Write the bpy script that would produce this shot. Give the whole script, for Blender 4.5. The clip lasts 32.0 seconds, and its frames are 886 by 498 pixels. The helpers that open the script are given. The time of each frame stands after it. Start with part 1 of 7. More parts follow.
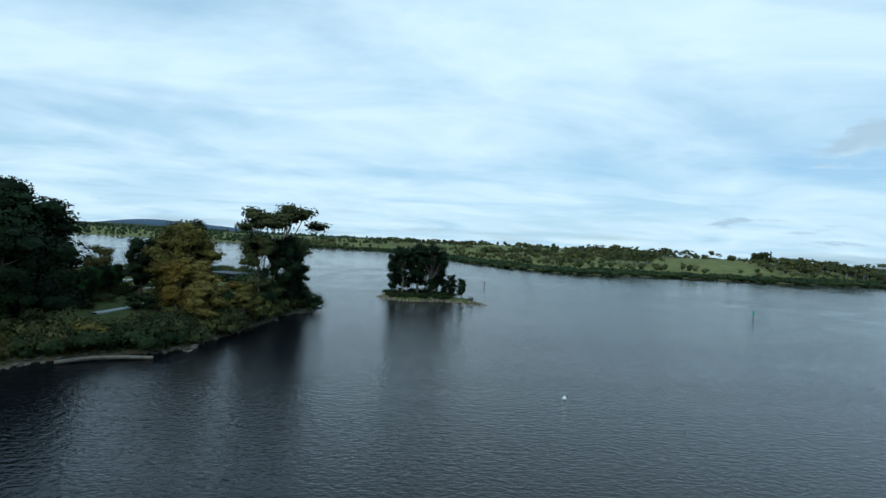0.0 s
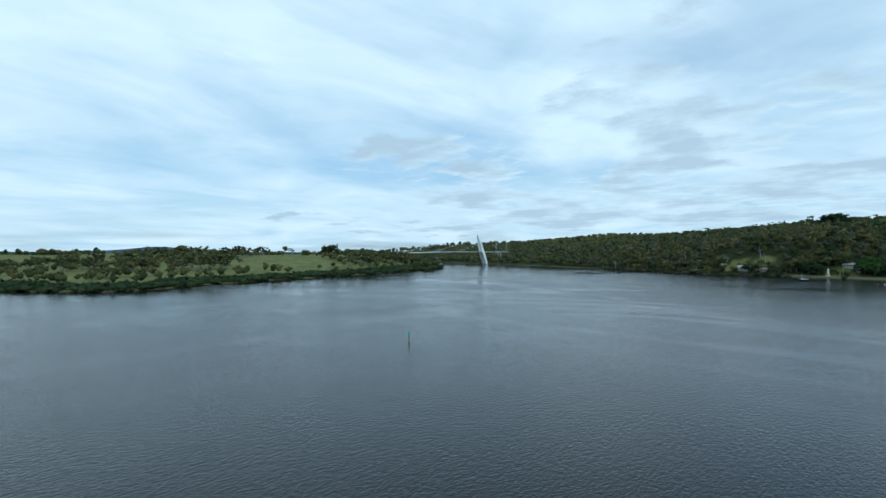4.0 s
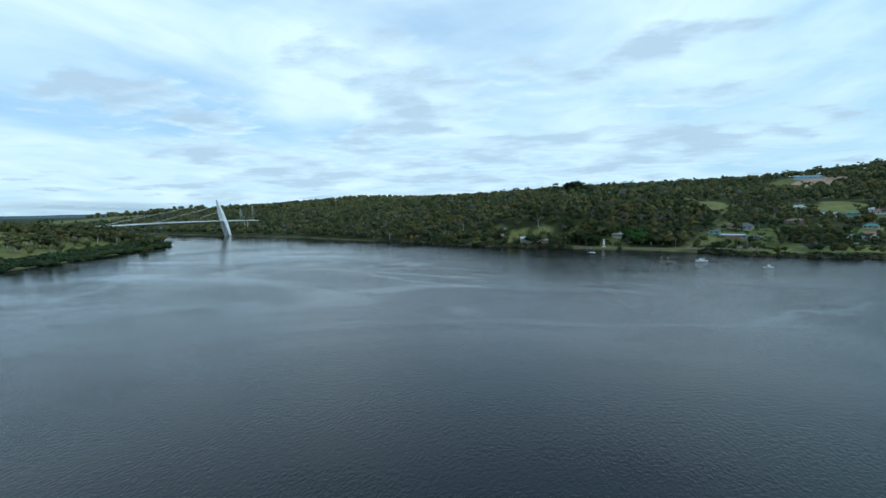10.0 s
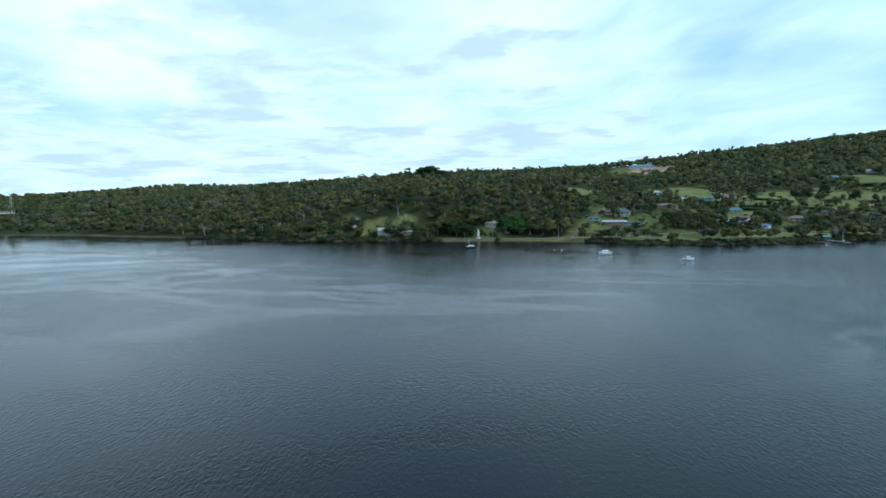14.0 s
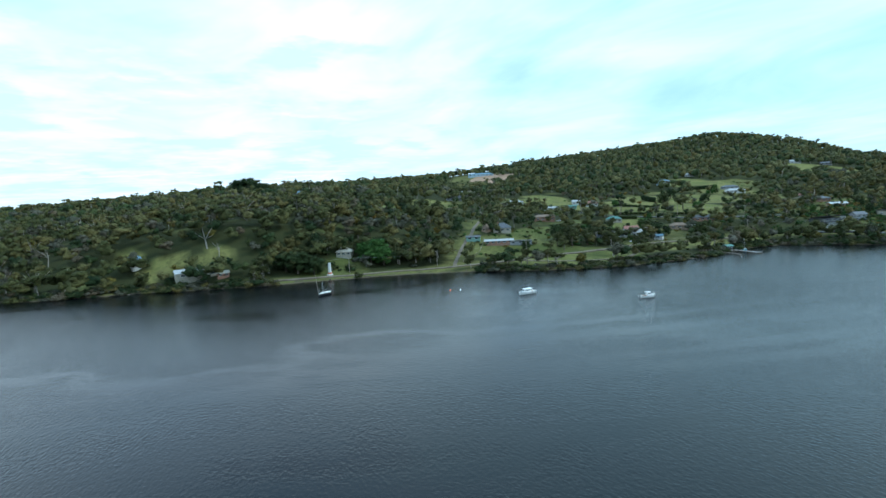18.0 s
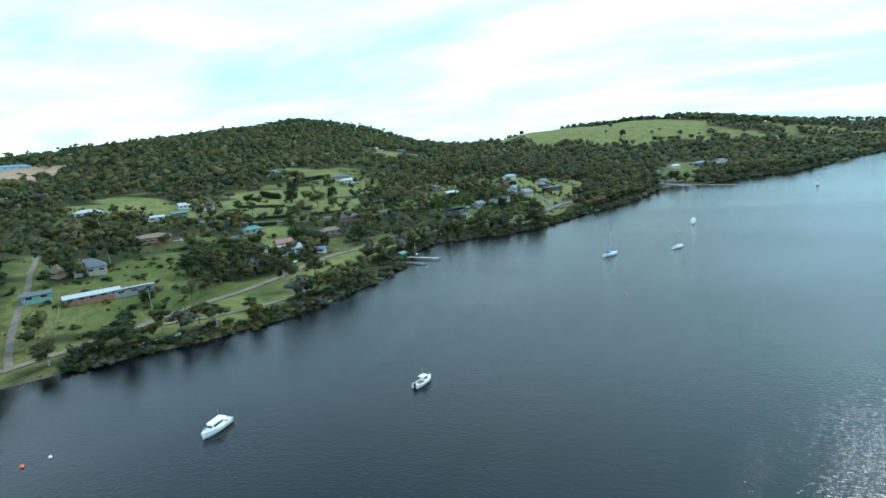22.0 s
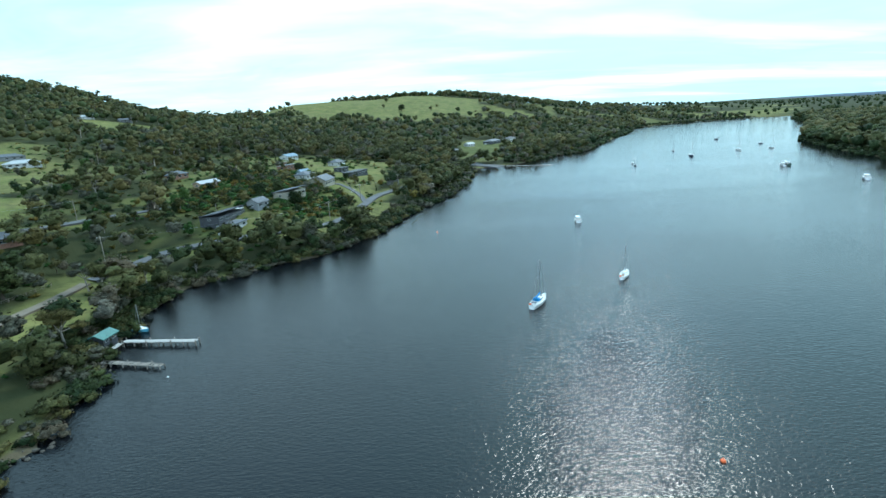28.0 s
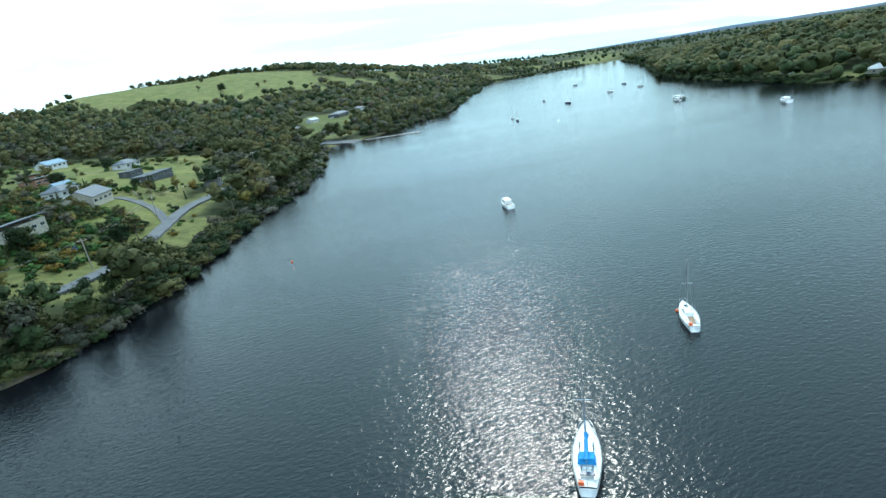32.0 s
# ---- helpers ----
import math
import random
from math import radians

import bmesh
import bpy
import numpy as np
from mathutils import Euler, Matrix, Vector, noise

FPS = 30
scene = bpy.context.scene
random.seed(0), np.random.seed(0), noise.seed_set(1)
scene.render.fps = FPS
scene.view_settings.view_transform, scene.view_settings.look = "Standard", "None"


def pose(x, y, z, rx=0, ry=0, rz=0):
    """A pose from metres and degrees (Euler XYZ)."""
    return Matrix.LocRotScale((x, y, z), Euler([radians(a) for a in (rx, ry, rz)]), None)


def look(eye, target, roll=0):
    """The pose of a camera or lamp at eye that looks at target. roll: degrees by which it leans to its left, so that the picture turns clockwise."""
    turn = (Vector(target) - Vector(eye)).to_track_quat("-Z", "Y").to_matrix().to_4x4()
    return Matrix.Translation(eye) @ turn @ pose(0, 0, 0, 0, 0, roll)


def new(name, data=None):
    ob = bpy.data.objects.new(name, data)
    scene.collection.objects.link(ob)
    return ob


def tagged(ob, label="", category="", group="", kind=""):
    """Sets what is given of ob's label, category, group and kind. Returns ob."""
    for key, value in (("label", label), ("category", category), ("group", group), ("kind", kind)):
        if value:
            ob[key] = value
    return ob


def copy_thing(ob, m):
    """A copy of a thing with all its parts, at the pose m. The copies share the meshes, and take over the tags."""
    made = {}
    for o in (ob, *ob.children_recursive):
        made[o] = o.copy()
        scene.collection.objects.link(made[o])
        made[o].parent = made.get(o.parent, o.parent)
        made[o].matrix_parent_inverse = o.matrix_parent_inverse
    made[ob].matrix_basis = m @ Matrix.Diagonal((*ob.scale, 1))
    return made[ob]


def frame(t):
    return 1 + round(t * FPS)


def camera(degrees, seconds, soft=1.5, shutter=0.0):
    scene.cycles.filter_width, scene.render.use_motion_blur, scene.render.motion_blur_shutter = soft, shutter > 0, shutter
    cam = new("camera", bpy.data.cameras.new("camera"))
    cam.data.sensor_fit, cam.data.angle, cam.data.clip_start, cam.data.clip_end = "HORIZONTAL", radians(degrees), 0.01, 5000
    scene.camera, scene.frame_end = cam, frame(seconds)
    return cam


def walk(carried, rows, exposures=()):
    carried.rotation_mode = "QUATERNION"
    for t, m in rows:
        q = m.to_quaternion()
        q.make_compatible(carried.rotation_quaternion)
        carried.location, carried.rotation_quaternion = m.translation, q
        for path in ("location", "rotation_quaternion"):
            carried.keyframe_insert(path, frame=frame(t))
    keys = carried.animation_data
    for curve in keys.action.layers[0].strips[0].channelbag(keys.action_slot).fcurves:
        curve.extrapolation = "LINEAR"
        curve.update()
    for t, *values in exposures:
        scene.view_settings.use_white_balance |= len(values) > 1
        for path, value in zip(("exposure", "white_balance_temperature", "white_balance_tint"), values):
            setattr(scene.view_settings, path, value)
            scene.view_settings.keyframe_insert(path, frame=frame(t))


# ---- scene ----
cam = camera(80.48, 32.0, soft=1.5)


def aim(x, y, z, yaw, pitch, roll):
    """A camera at x, y, z: yaw to the left of +y, pitch up, roll about its own line of sight."""
    return pose(x, y, z, 0, 0, yaw) @ pose(0, 0, 0, 90 + pitch) @ pose(0, 0, 0, 0, 0, roll)


# seconds, x, y, z, yaw, pitch, roll
ROWS = [
    (0.0, 0.10, -0.05, 22.67, -2.00, -0.66, 3.36),
    (0.5, -0.29, 11.49, 22.72, -7.95, -0.41, 0.78),
    (1.0, -0.27, 22.88, 22.97, -13.20, 0.00, -0.88),
    (1.5, 0.59, 34.10, 23.17, -21.37, 0.30, -0.48),
    (2.0, 2.25, 44.49, 23.50, -28.56, 0.71, -0.80),
    (2.5, 4.48, 54.22, 24.77, -32.77, 0.54, -2.53),
    (3.0, 7.47, 63.47, 26.30, -38.92, 0.34, -2.24),
    (3.5, 11.04, 72.21, 27.48, -44.52, 0.35, -1.35),
    (5.5, 33.61, 105.52, 32.97, -50.76, -0.99, 0.89),
    (6.0, 40.56, 113.40, 33.88, -52.15, -1.90, 1.25),
    (6.5, 47.61, 121.06, 35.60, -53.85, -2.46, 2.00),
    (7.0, 54.54, 128.22, 37.30, -56.91, -2.69, 1.47),
    (7.5, 61.62, 134.76, 38.80, -58.39, -2.63, -1.11),
    (8.0, 69.23, 140.99, 40.41, -60.72, -3.49, -0.79),
    (8.5, 77.29, 146.81, 41.57, -64.75, -3.94, -1.17),
    (9.0, 86.14, 152.76, 42.08, -67.95, -4.13, -1.81),
    (9.5, 95.73, 158.78, 41.99, -72.22, -4.43, -1.45),
    (10.0, 105.90, 164.39, 41.46, -75.19, -4.68, -0.84),
    (10.5, 116.34, 169.28, 40.64, -77.41, -4.63, -1.52),
    (11.0, 127.14, 173.33, 39.65, -80.71, -4.78, -1.61),
    (11.5, 138.72, 176.75, 38.70, -84.43, -4.90, -2.23),
    (12.0, 151.39, 179.71, 37.80, -87.26, -5.06, -1.93),
    (12.5, 165.12, 182.37, 37.09, -89.33, -5.29, -1.45),
    (13.0, 179.53, 184.79, 36.48, -91.13, -5.51, -1.90),
    (13.5, 194.15, 186.95, 35.85, -92.05, -5.96, -1.18),
    (15.5, 249.55, 192.32, 33.73, -93.74, -5.44, -1.66),
    (16.0, 263.89, 192.87, 33.85, -94.65, -5.23, -2.04),
    (16.5, 278.15, 193.22, 34.35, -98.38, -5.20, -1.27),
    (17.0, 292.51, 192.93, 35.41, -103.02, -5.23, -2.23),
    (17.5, 306.41, 191.98, 37.10, -106.87, -4.83, -3.15),
    (18.0, 319.79, 190.29, 39.07, -111.42, -5.18, -3.03),
    (18.5, 333.02, 188.09, 41.18, -116.74, -5.59, -2.89),
    (19.0, 346.06, 185.54, 43.35, -125.03, -6.15, -0.36),
    (19.5, 358.73, 182.42, 45.33, -127.21, -6.77, -2.63),
    (20.0, 370.93, 178.53, 46.96, -128.98, -7.73, -3.87),
    (20.5, 382.70, 173.76, 48.35, -135.95, -8.32, -3.15),
    (21.0, 394.35, 167.87, 49.60, -142.93, -8.96, -3.06),
    (21.5, 404.52, 161.47, 51.15, -149.50, -9.55, -4.48),
    (22.0, 413.63, 154.19, 52.73, -154.93, -10.13, -4.94),
    (22.5, 421.90, 146.62, 54.04, -160.55, -10.71, -3.88),
    (23.0, 428.88, 137.76, 54.90, -164.07, -11.10, -5.32),
    (23.5, 435.10, 128.84, 55.34, -168.10, -11.55, -5.64),
    (24.0, 440.66, 120.03, 55.37, -170.22, -12.65, -5.11),
    (24.5, 445.76, 110.69, 55.39, -170.63, -13.16, -4.82),
    (25.0, 450.34, 100.76, 55.29, -171.45, -13.46, -4.29),
    (25.5, 454.53, 90.49, 55.18, -173.11, -13.69, -3.81),
    (27.5, 467.70, 42.86, 50.71, -177.99, -14.46, -3.25),
    (28.0, 469.33, 31.27, 48.90, -180.34, -14.35, -3.60),
    (28.5, 470.92, 19.77, 48.27, -182.00, -14.68, -5.36),
    (29.0, 472.69, 7.97, 47.77, -184.91, -15.29, -7.45),
    (29.5, 473.61, -3.68, 46.82, -189.39, -15.98, -9.17),
    (30.0, 473.62, -14.67, 45.54, -192.67, -16.66, -10.48),
    (30.5, 472.67, -25.56, 44.03, -194.50, -17.25, -11.36),
    (31.0, 471.05, -36.46, 42.37, -195.26, -17.85, -11.15),
    (31.5, 469.00, -47.26, 40.89, -195.51, -20.07, -11.05),
    (32.0, 467.02, -57.82, 39.79, -195.55, -18.66, -9.15),
]
walk(cam, [(t, aim(*row)) for t, *row in ROWS], exposures=[(0.0, -0.32, 5850, 4), (6.0, -0.32, 5850, 5), (10.0, -0.2, 5800, 5), (13.0, 0.0, 5800, 6), (19.0, 0.47, 5900, 5), (23.0, 0.72, 6000, 3), (28.0, 0.68, 5950, 2), (32.0, 0.92, 6150, 4)])

# ---- sky and sun ----
SUN_AZ, SUN_EL = radians(-156.5), radians(46.0)      # clockwise from +y, above the horizon
TO_SUN = Vector((math.sin(SUN_AZ) * math.cos(SUN_EL), math.cos(SUN_AZ) * math.cos(SUN_EL), math.sin(SUN_EL)))


class Nodes:
    """A short way to write node trees."""

    def __init__(self, tree):
        self.tree = tree
        tree.nodes.clear()

    def add(self, kind, **values):
        n = self.tree.nodes.new(kind)
        for key, value in values.items():
            if key in ("blend_type", "operation", "data_type", "noise_dimensions", "sky_type", "feature", "wave_type", "bands_direction", "distance"):
                setattr(n, key, value)
            else:
                self.put(n.inputs[key.replace("_", " ")], value)
        return n

    def put(self, socket, value):
        if isinstance(value, bpy.types.NodeSocket):
            self.tree.links.new(value, socket)
        elif isinstance(value, bpy.types.Node):
            self.tree.links.new(value.outputs[0], socket)
        else:
            socket.default_value = value

    def math(self, op, a, b=0.0, clamp=False):
        n = self.tree.nodes.new("ShaderNodeMath")
        n.operation, n.use_clamp = op, clamp
        self.put(n.inputs[0], a)
        self.put(n.inputs[1], b)
        return n

    def vec(self, op, a, b=(0, 0, 0)):
        n = self.tree.nodes.new("ShaderNodeVectorMath")
        n.operation = op
        self.put(n.inputs[0], a)
        self.put(n.inputs[1], b)
        return n

    def noise(self, vector, scale, detail=4.0, rough=0.55, distortion=0.0):
        n = self.tree.nodes.new("ShaderNodeTexNoise")
        self.put(n.inputs["Vector"], vector)
        for key, value in (("Scale", scale), ("Detail", detail), ("Roughness", rough), ("Distortion", distortion)):
            self.put(n.inputs[key], value)
        return n

    def ramp(self, fac, *stops):
        n = self.tree.nodes.new("ShaderNodeValToRGB")
        self.put(n.inputs["Fac"], fac)
        els = n.color_ramp.elements
        while len(els) < len(stops):
            els.new(0.5)
        for el, (pos, col) in zip(els, stops):
            el.position = pos
            el.color = (*col, 1) if isinstance(col, tuple) else (col, col, col, 1)
        return n

    def mix(self, fac, a, b, blend="MIX"):
        n = self.tree.nodes.new("ShaderNodeMix")
        n.data_type, n.blend_type = "RGBA", blend
        self.put(n.inputs[0], fac)
        for socket, v in ((n.inputs[6], a), (n.inputs[7], b)):
            self.put(socket, (*v, 1) if isinstance(v, tuple) and len(v) == 3 else v)
        return n.outputs[2]


def make_sky():
    world = bpy.data.worlds.new("sky")
    scene.world = world
    world.use_nodes = True
    k = Nodes(world.node_tree)
    way = k.add("ShaderNodeTexCoord").outputs["Generated"]
    parts = k.add("ShaderNodeSeparateXYZ", Vector=way)
    up = k.math("MAXIMUM", parts.outputs["Z"], 0.0)
    flat = k.math("ADD", up, 0.11)
    deck = k.add("ShaderNodeCombineXYZ", X=k.math("DIVIDE", parts.outputs["X"], flat), Y=k.math("DIVIDE", parts.outputs["Y"], flat), Z=0.0)
    stretched = k.vec("MULTIPLY", deck, (0.72, 1.0, 1.0))
    # high thin cloud, mostly closed, with blue gaps that run in streaks
    sheet = k.noise(stretched, 0.55, 6.0, 0.52, 0.4)
    holes = k.ramp(sheet.outputs["Fac"], (0.30, 0.0), (0.50, 1.0))
    wisps = k.noise(k.vec("ADD", stretched, (5.0, 2.0, 9.0)), 1.25, 6.0, 0.55, 0.6)
    white = k.mix(k.ramp(wisps.outputs["Fac"], (0.30, 0.0), (0.62, 1.0)), (0.66, 0.90, 1.06), (0.97, 1.15, 1.24))
    blue = k.add("ShaderNodeTexSky", sky_type="NISHITA")
    blue.sun_disc, blue.sun_elevation, blue.sun_rotation = False, SUN_EL, SUN_AZ
    clear = k.mix(1.0, k.mix(1.0, blue.outputs[0], (0.075, 0.075, 0.075), "MULTIPLY"), (0.20, 0.36, 0.50), "ADD")
    low = k.ramp(up, (0.0, 0.86), (0.3, 1.0))
    body = k.mix(k.math("MULTIPLY", holes, low), clear, white)
    # bluer overhead, and long blue gaps low in the south
    body = k.mix(1.0, body, k.ramp(up, (0.40, (1.0, 1.0, 1.0)), (0.70, (0.80, 0.93, 1.06))).outputs["Color"], "MULTIPLY")
    south = k.ramp(k.vec("DOT_PRODUCT", k.vec("NORMALIZE", k.vec("MULTIPLY", way, (1.0, 1.0, 0.0))), (math.sin(radians(208)), math.cos(radians(208)), 0.0)).outputs["Value"], (0.70, 0.0), (0.95, 1.0))
    rift = k.noise(k.vec("MULTIPLY", k.vec("ADD", deck, (11.0, 7.0, 0.0)), (0.22, 0.75, 1.0)), 1.1, 5.0, 0.5, 0.3)
    body = k.mix(k.math("MULTIPLY", south, k.ramp(rift.outputs["Fac"], (0.40, 0.0), (0.53, 0.8))), body, (0.54, 0.80, 0.91))
    facing = k.ramp(k.math("MULTIPLY", parts.outputs["Y"], -1.0), (0.0, (1.0, 1.0, 1.0)), (0.7, (0.78, 0.88, 0.885)))
    body = k.mix(1.0, body, facing.outputs["Color"], "MULTIPLY")
    # low grey cumulus, gathered towards the east-north-east
    gather = k.ramp(k.vec("DOT_PRODUCT", k.vec("NORMALIZE", k.vec("MULTIPLY", way, (1.0, 1.0, 0.0))), (math.sin(radians(74)), math.cos(radians(74)), 0.0)).outputs["Value"], (0.66, 0.0), (0.93, 1.0))
    band = k.ramp(up, (0.0, 0.55), (0.06, 1.0), (0.28, 0.75), (0.42, 0.0))
    bias = k.math("SUBTRACT", k.math("MULTIPLY", k.math("MULTIPLY", gather, band), 0.275), 0.18)
    heap = k.vec("MULTIPLY", k.vec("ADD", deck, (31.0, 17.0, 3.0)), (1.0, 0.8, 1.0))
    puffs = k.noise(heap, 1.9, 7.0, 0.58, 0.1)
    thick = k.math("ADD", puffs.outputs["Fac"], bias)
    shade = k.noise(k.vec("ADD", heap, (0.07, 0.02, 0.0)), 1.9, 5.0, 0.55, 0.1)
    grey = k.mix(k.ramp(shade.outputs["Fac"], (0.42, 0.0), (0.62, 1.0)), (0.88, 1.08, 1.18), (0.60, 0.76, 0.88))
    body = k.mix(k.ramp(thick, (0.50, 0.0), (0.59, 0.9)), body, grey)
    # the thin cloud in front of the sun is brighter
    near = k.math("MAXIMUM", k.vec("DOT_PRODUCT", way, tuple(TO_SUN)).outputs["Value"], 0.0)
    glow = k.mix(1.0, body, k.mix(k.math("POWER", near, 8.0), (1.0, 1.0, 1.0), (2.0, 2.05, 2.05)), "MULTIPLY")
    back = k.add("ShaderNodeBackground", Color=glow, Strength=1.0)
    k.add("ShaderNodeOutputWorld", Surface=back)


make_sky()
sun = new("sun", bpy.data.lights.new("sun", "SUN"))
sun.data.energy, sun.data.angle, sun.data.color = 1.5, radians(11.0), (1.0, 0.98, 0.92)
sun.matrix_world = look((0, 0, 900), Vector((0, 0, 900)) - TO_SUN)

# ---- materials ----
def material(name, build):
    m = bpy.data.materials.new(name)
    m.use_nodes = True
    k = Nodes(m.node_tree)
    shader = k.add("ShaderNodeBsdfPrincipled")
    k.add("ShaderNodeOutputMaterial", Surface=shader)
    build(k, shader)
    return m


def plain(name, colour, rough=0.6, metal=0.0, grain=0.25, size=3.0, relief=0.15, own=0.12):
    """A painted, stained or weathered surface: large stains, fine grain, a slight difference from piece to piece."""
    def build(k, s):
        at = k.add("ShaderNodeTexCoord").outputs["Object"]
        big, fine = k.noise(at, 0.35 * size, 3.0), k.noise(at, 6.0 * size, 5.0, 0.65)
        low = tuple(c * (1 - grain) for c in colour)
        high = tuple(min(1, c * (1 + 0.6 * grain)) for c in colour)
        stained = k.mix(k.ramp(big.outputs["Fac"], (0.3, 0.0), (0.7, 1.0)), low, high)
        worn = k.mix(k.math("MULTIPLY", fine.outputs["Fac"], grain), stained, tuple(c * 0.5 for c in colour))
        lot = k.math("ADD", 1 - own / 2, k.math("MULTIPLY", k.add("ShaderNodeObjectInfo").outputs["Random"], own))
        k.put(s.inputs["Base Color"], k.mix(1.0, worn, k.add("ShaderNodeCombineColor", Red=lot, Green=lot, Blue=lot), "MULTIPLY"))
        k.put(s.inputs["Roughness"], k.math("ADD", rough - 0.1, k.math("MULTIPLY", fine.outputs["Fac"], 0.2)))
        s.inputs["Metallic"].default_value = metal
        if relief:
            k.put(s.inputs["Normal"], k.add("ShaderNodeBump", Strength=relief, Distance=0.02, Height=fine.outputs["Fac"]))
    return material(name, build)


def leafy(name, dark, light, tip, warm=None):
    """Foliage: trees differ from one another, every clump differs a little, young tips are lighter, shaded gaps between
    sprigs are painted dark.
    """
    warm = warm or (light[0] * 1.25, light[1] * 0.92, light[2] * 0.75)

    def build(k, s):
        at = k.add("ShaderNodeNewGeometry")
        own = k.add("ShaderNodeAttribute")
        own.attribute_name = "tint"
        lot = k.math("FRACT", k.math("ADD", own.outputs["Fac"], k.math("MULTIPLY", k.add("ShaderNodeObjectInfo").outputs["Random"], 0.97)))
        one = at.outputs["Random Per Island"]
        base = k.ramp(lot, (0.0, dark), (0.35, tuple(0.5 * (a + b) for a, b in zip(dark, light))), (0.68, light), (0.86, warm), (1.0, tip))
        col = k.mix(k.ramp(one, (0.55, 0.0), (1.0, 0.5)), base.outputs["Color"], tip)
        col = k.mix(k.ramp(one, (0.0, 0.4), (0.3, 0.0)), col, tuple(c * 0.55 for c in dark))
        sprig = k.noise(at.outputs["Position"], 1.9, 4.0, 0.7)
        # shade in the gaps between sprigs, painted into the base colour by noise
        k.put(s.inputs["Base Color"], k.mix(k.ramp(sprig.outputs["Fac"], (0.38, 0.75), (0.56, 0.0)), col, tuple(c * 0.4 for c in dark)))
        k.put(s.inputs["Normal"], k.add("ShaderNodeBump", Strength=0.9, Distance=0.7, Height=sprig.outputs["Fac"]))
        s.inputs["Roughness"].default_value = 0.8
        s.inputs["Specular IOR Level"].default_value = 0.12
    return material(name, build)


def make_ground(k, s):
    at = k.add("ShaderNodeNewGeometry").outputs["Position"]
    field = k.noise(at, 0.011, 3.0, 0.5)
    patch = k.noise(at, 0.06, 4.0, 0.6)
    blade = k.noise(at, 0.9, 5.0, 0.7)
    grass = k.mix(k.ramp(field.outputs["Fac"], (0.38, 0.0), (0.62, 1.0)), (0.084, 0.100, 0.028), (0.160, 0.152, 0.052))
    grass = k.mix(k.ramp(patch.outputs["Fac"], (0.5, 0.0), (0.75, 0.8)), grass, (0.190, 0.175, 0.066))
    tuft = k.noise(at, 0.28, 4.0, 0.65, 0.4)
    grass = k.mix(k.ramp(tuft.outputs["Fac"], (0.42, 0.0), (0.68, 0.75)), grass, (0.052, 0.058, 0.018))
    keen = k.add("ShaderNodeAttribute")
    keen.attribute_name = "pasture"
    lush = k.mix(k.ramp(patch.outputs["Fac"], (0.35, 0.0), (0.65, 1.0)), (0.115, 0.132, 0.036), (0.215, 0.200, 0.068))
    worn = k.noise(at, 0.075, 5.0, 0.65, 0.8)
    lush = k.mix(k.ramp(worn.outputs["Fac"], (0.50, 0.0), (0.66, 0.8)), lush, (0.120, 0.105, 0.046))
    lush = k.mix(k.ramp(tuft.outputs["Fac"], (0.50, 0.0), (0.66, 0.6)), lush, (0.066, 0.078, 0.024))
    grass = k.mix(k.math("MULTIPLY", keen.outputs["Fac"], 0.85), grass, lush)
    earth = k.mix(blade.outputs["Fac"], (0.06, 0.045, 0.028), (0.16, 0.13, 0.085))
    height = k.add("ShaderNodeSeparateXYZ", Vector=at).outputs["Z"]
    edge = k.math("ADD", height, k.math("MULTIPLY", patch.outputs["Fac"], 0.9))
    col = k.mix(k.ramp(edge, (0.75, 0.0), (1.3, 1.0)), earth, grass)
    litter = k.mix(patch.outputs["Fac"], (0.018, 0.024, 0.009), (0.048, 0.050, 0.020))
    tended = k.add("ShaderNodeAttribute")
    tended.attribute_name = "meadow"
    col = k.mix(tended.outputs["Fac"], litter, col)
    k.put(s.inputs["Base Color"], k.mix(k.math("MULTIPLY", blade.outputs["Fac"], 0.36), col, (0.03, 0.035, 0.012)))
    s.inputs["Roughness"].default_value = 0.95
    s.inputs["Specular IOR Level"].default_value = 0.1
    k.put(s.inputs["Normal"], k.add("ShaderNodeBump", Strength=0.6, Distance=0.5, Height=blade.outputs["Fac"]))


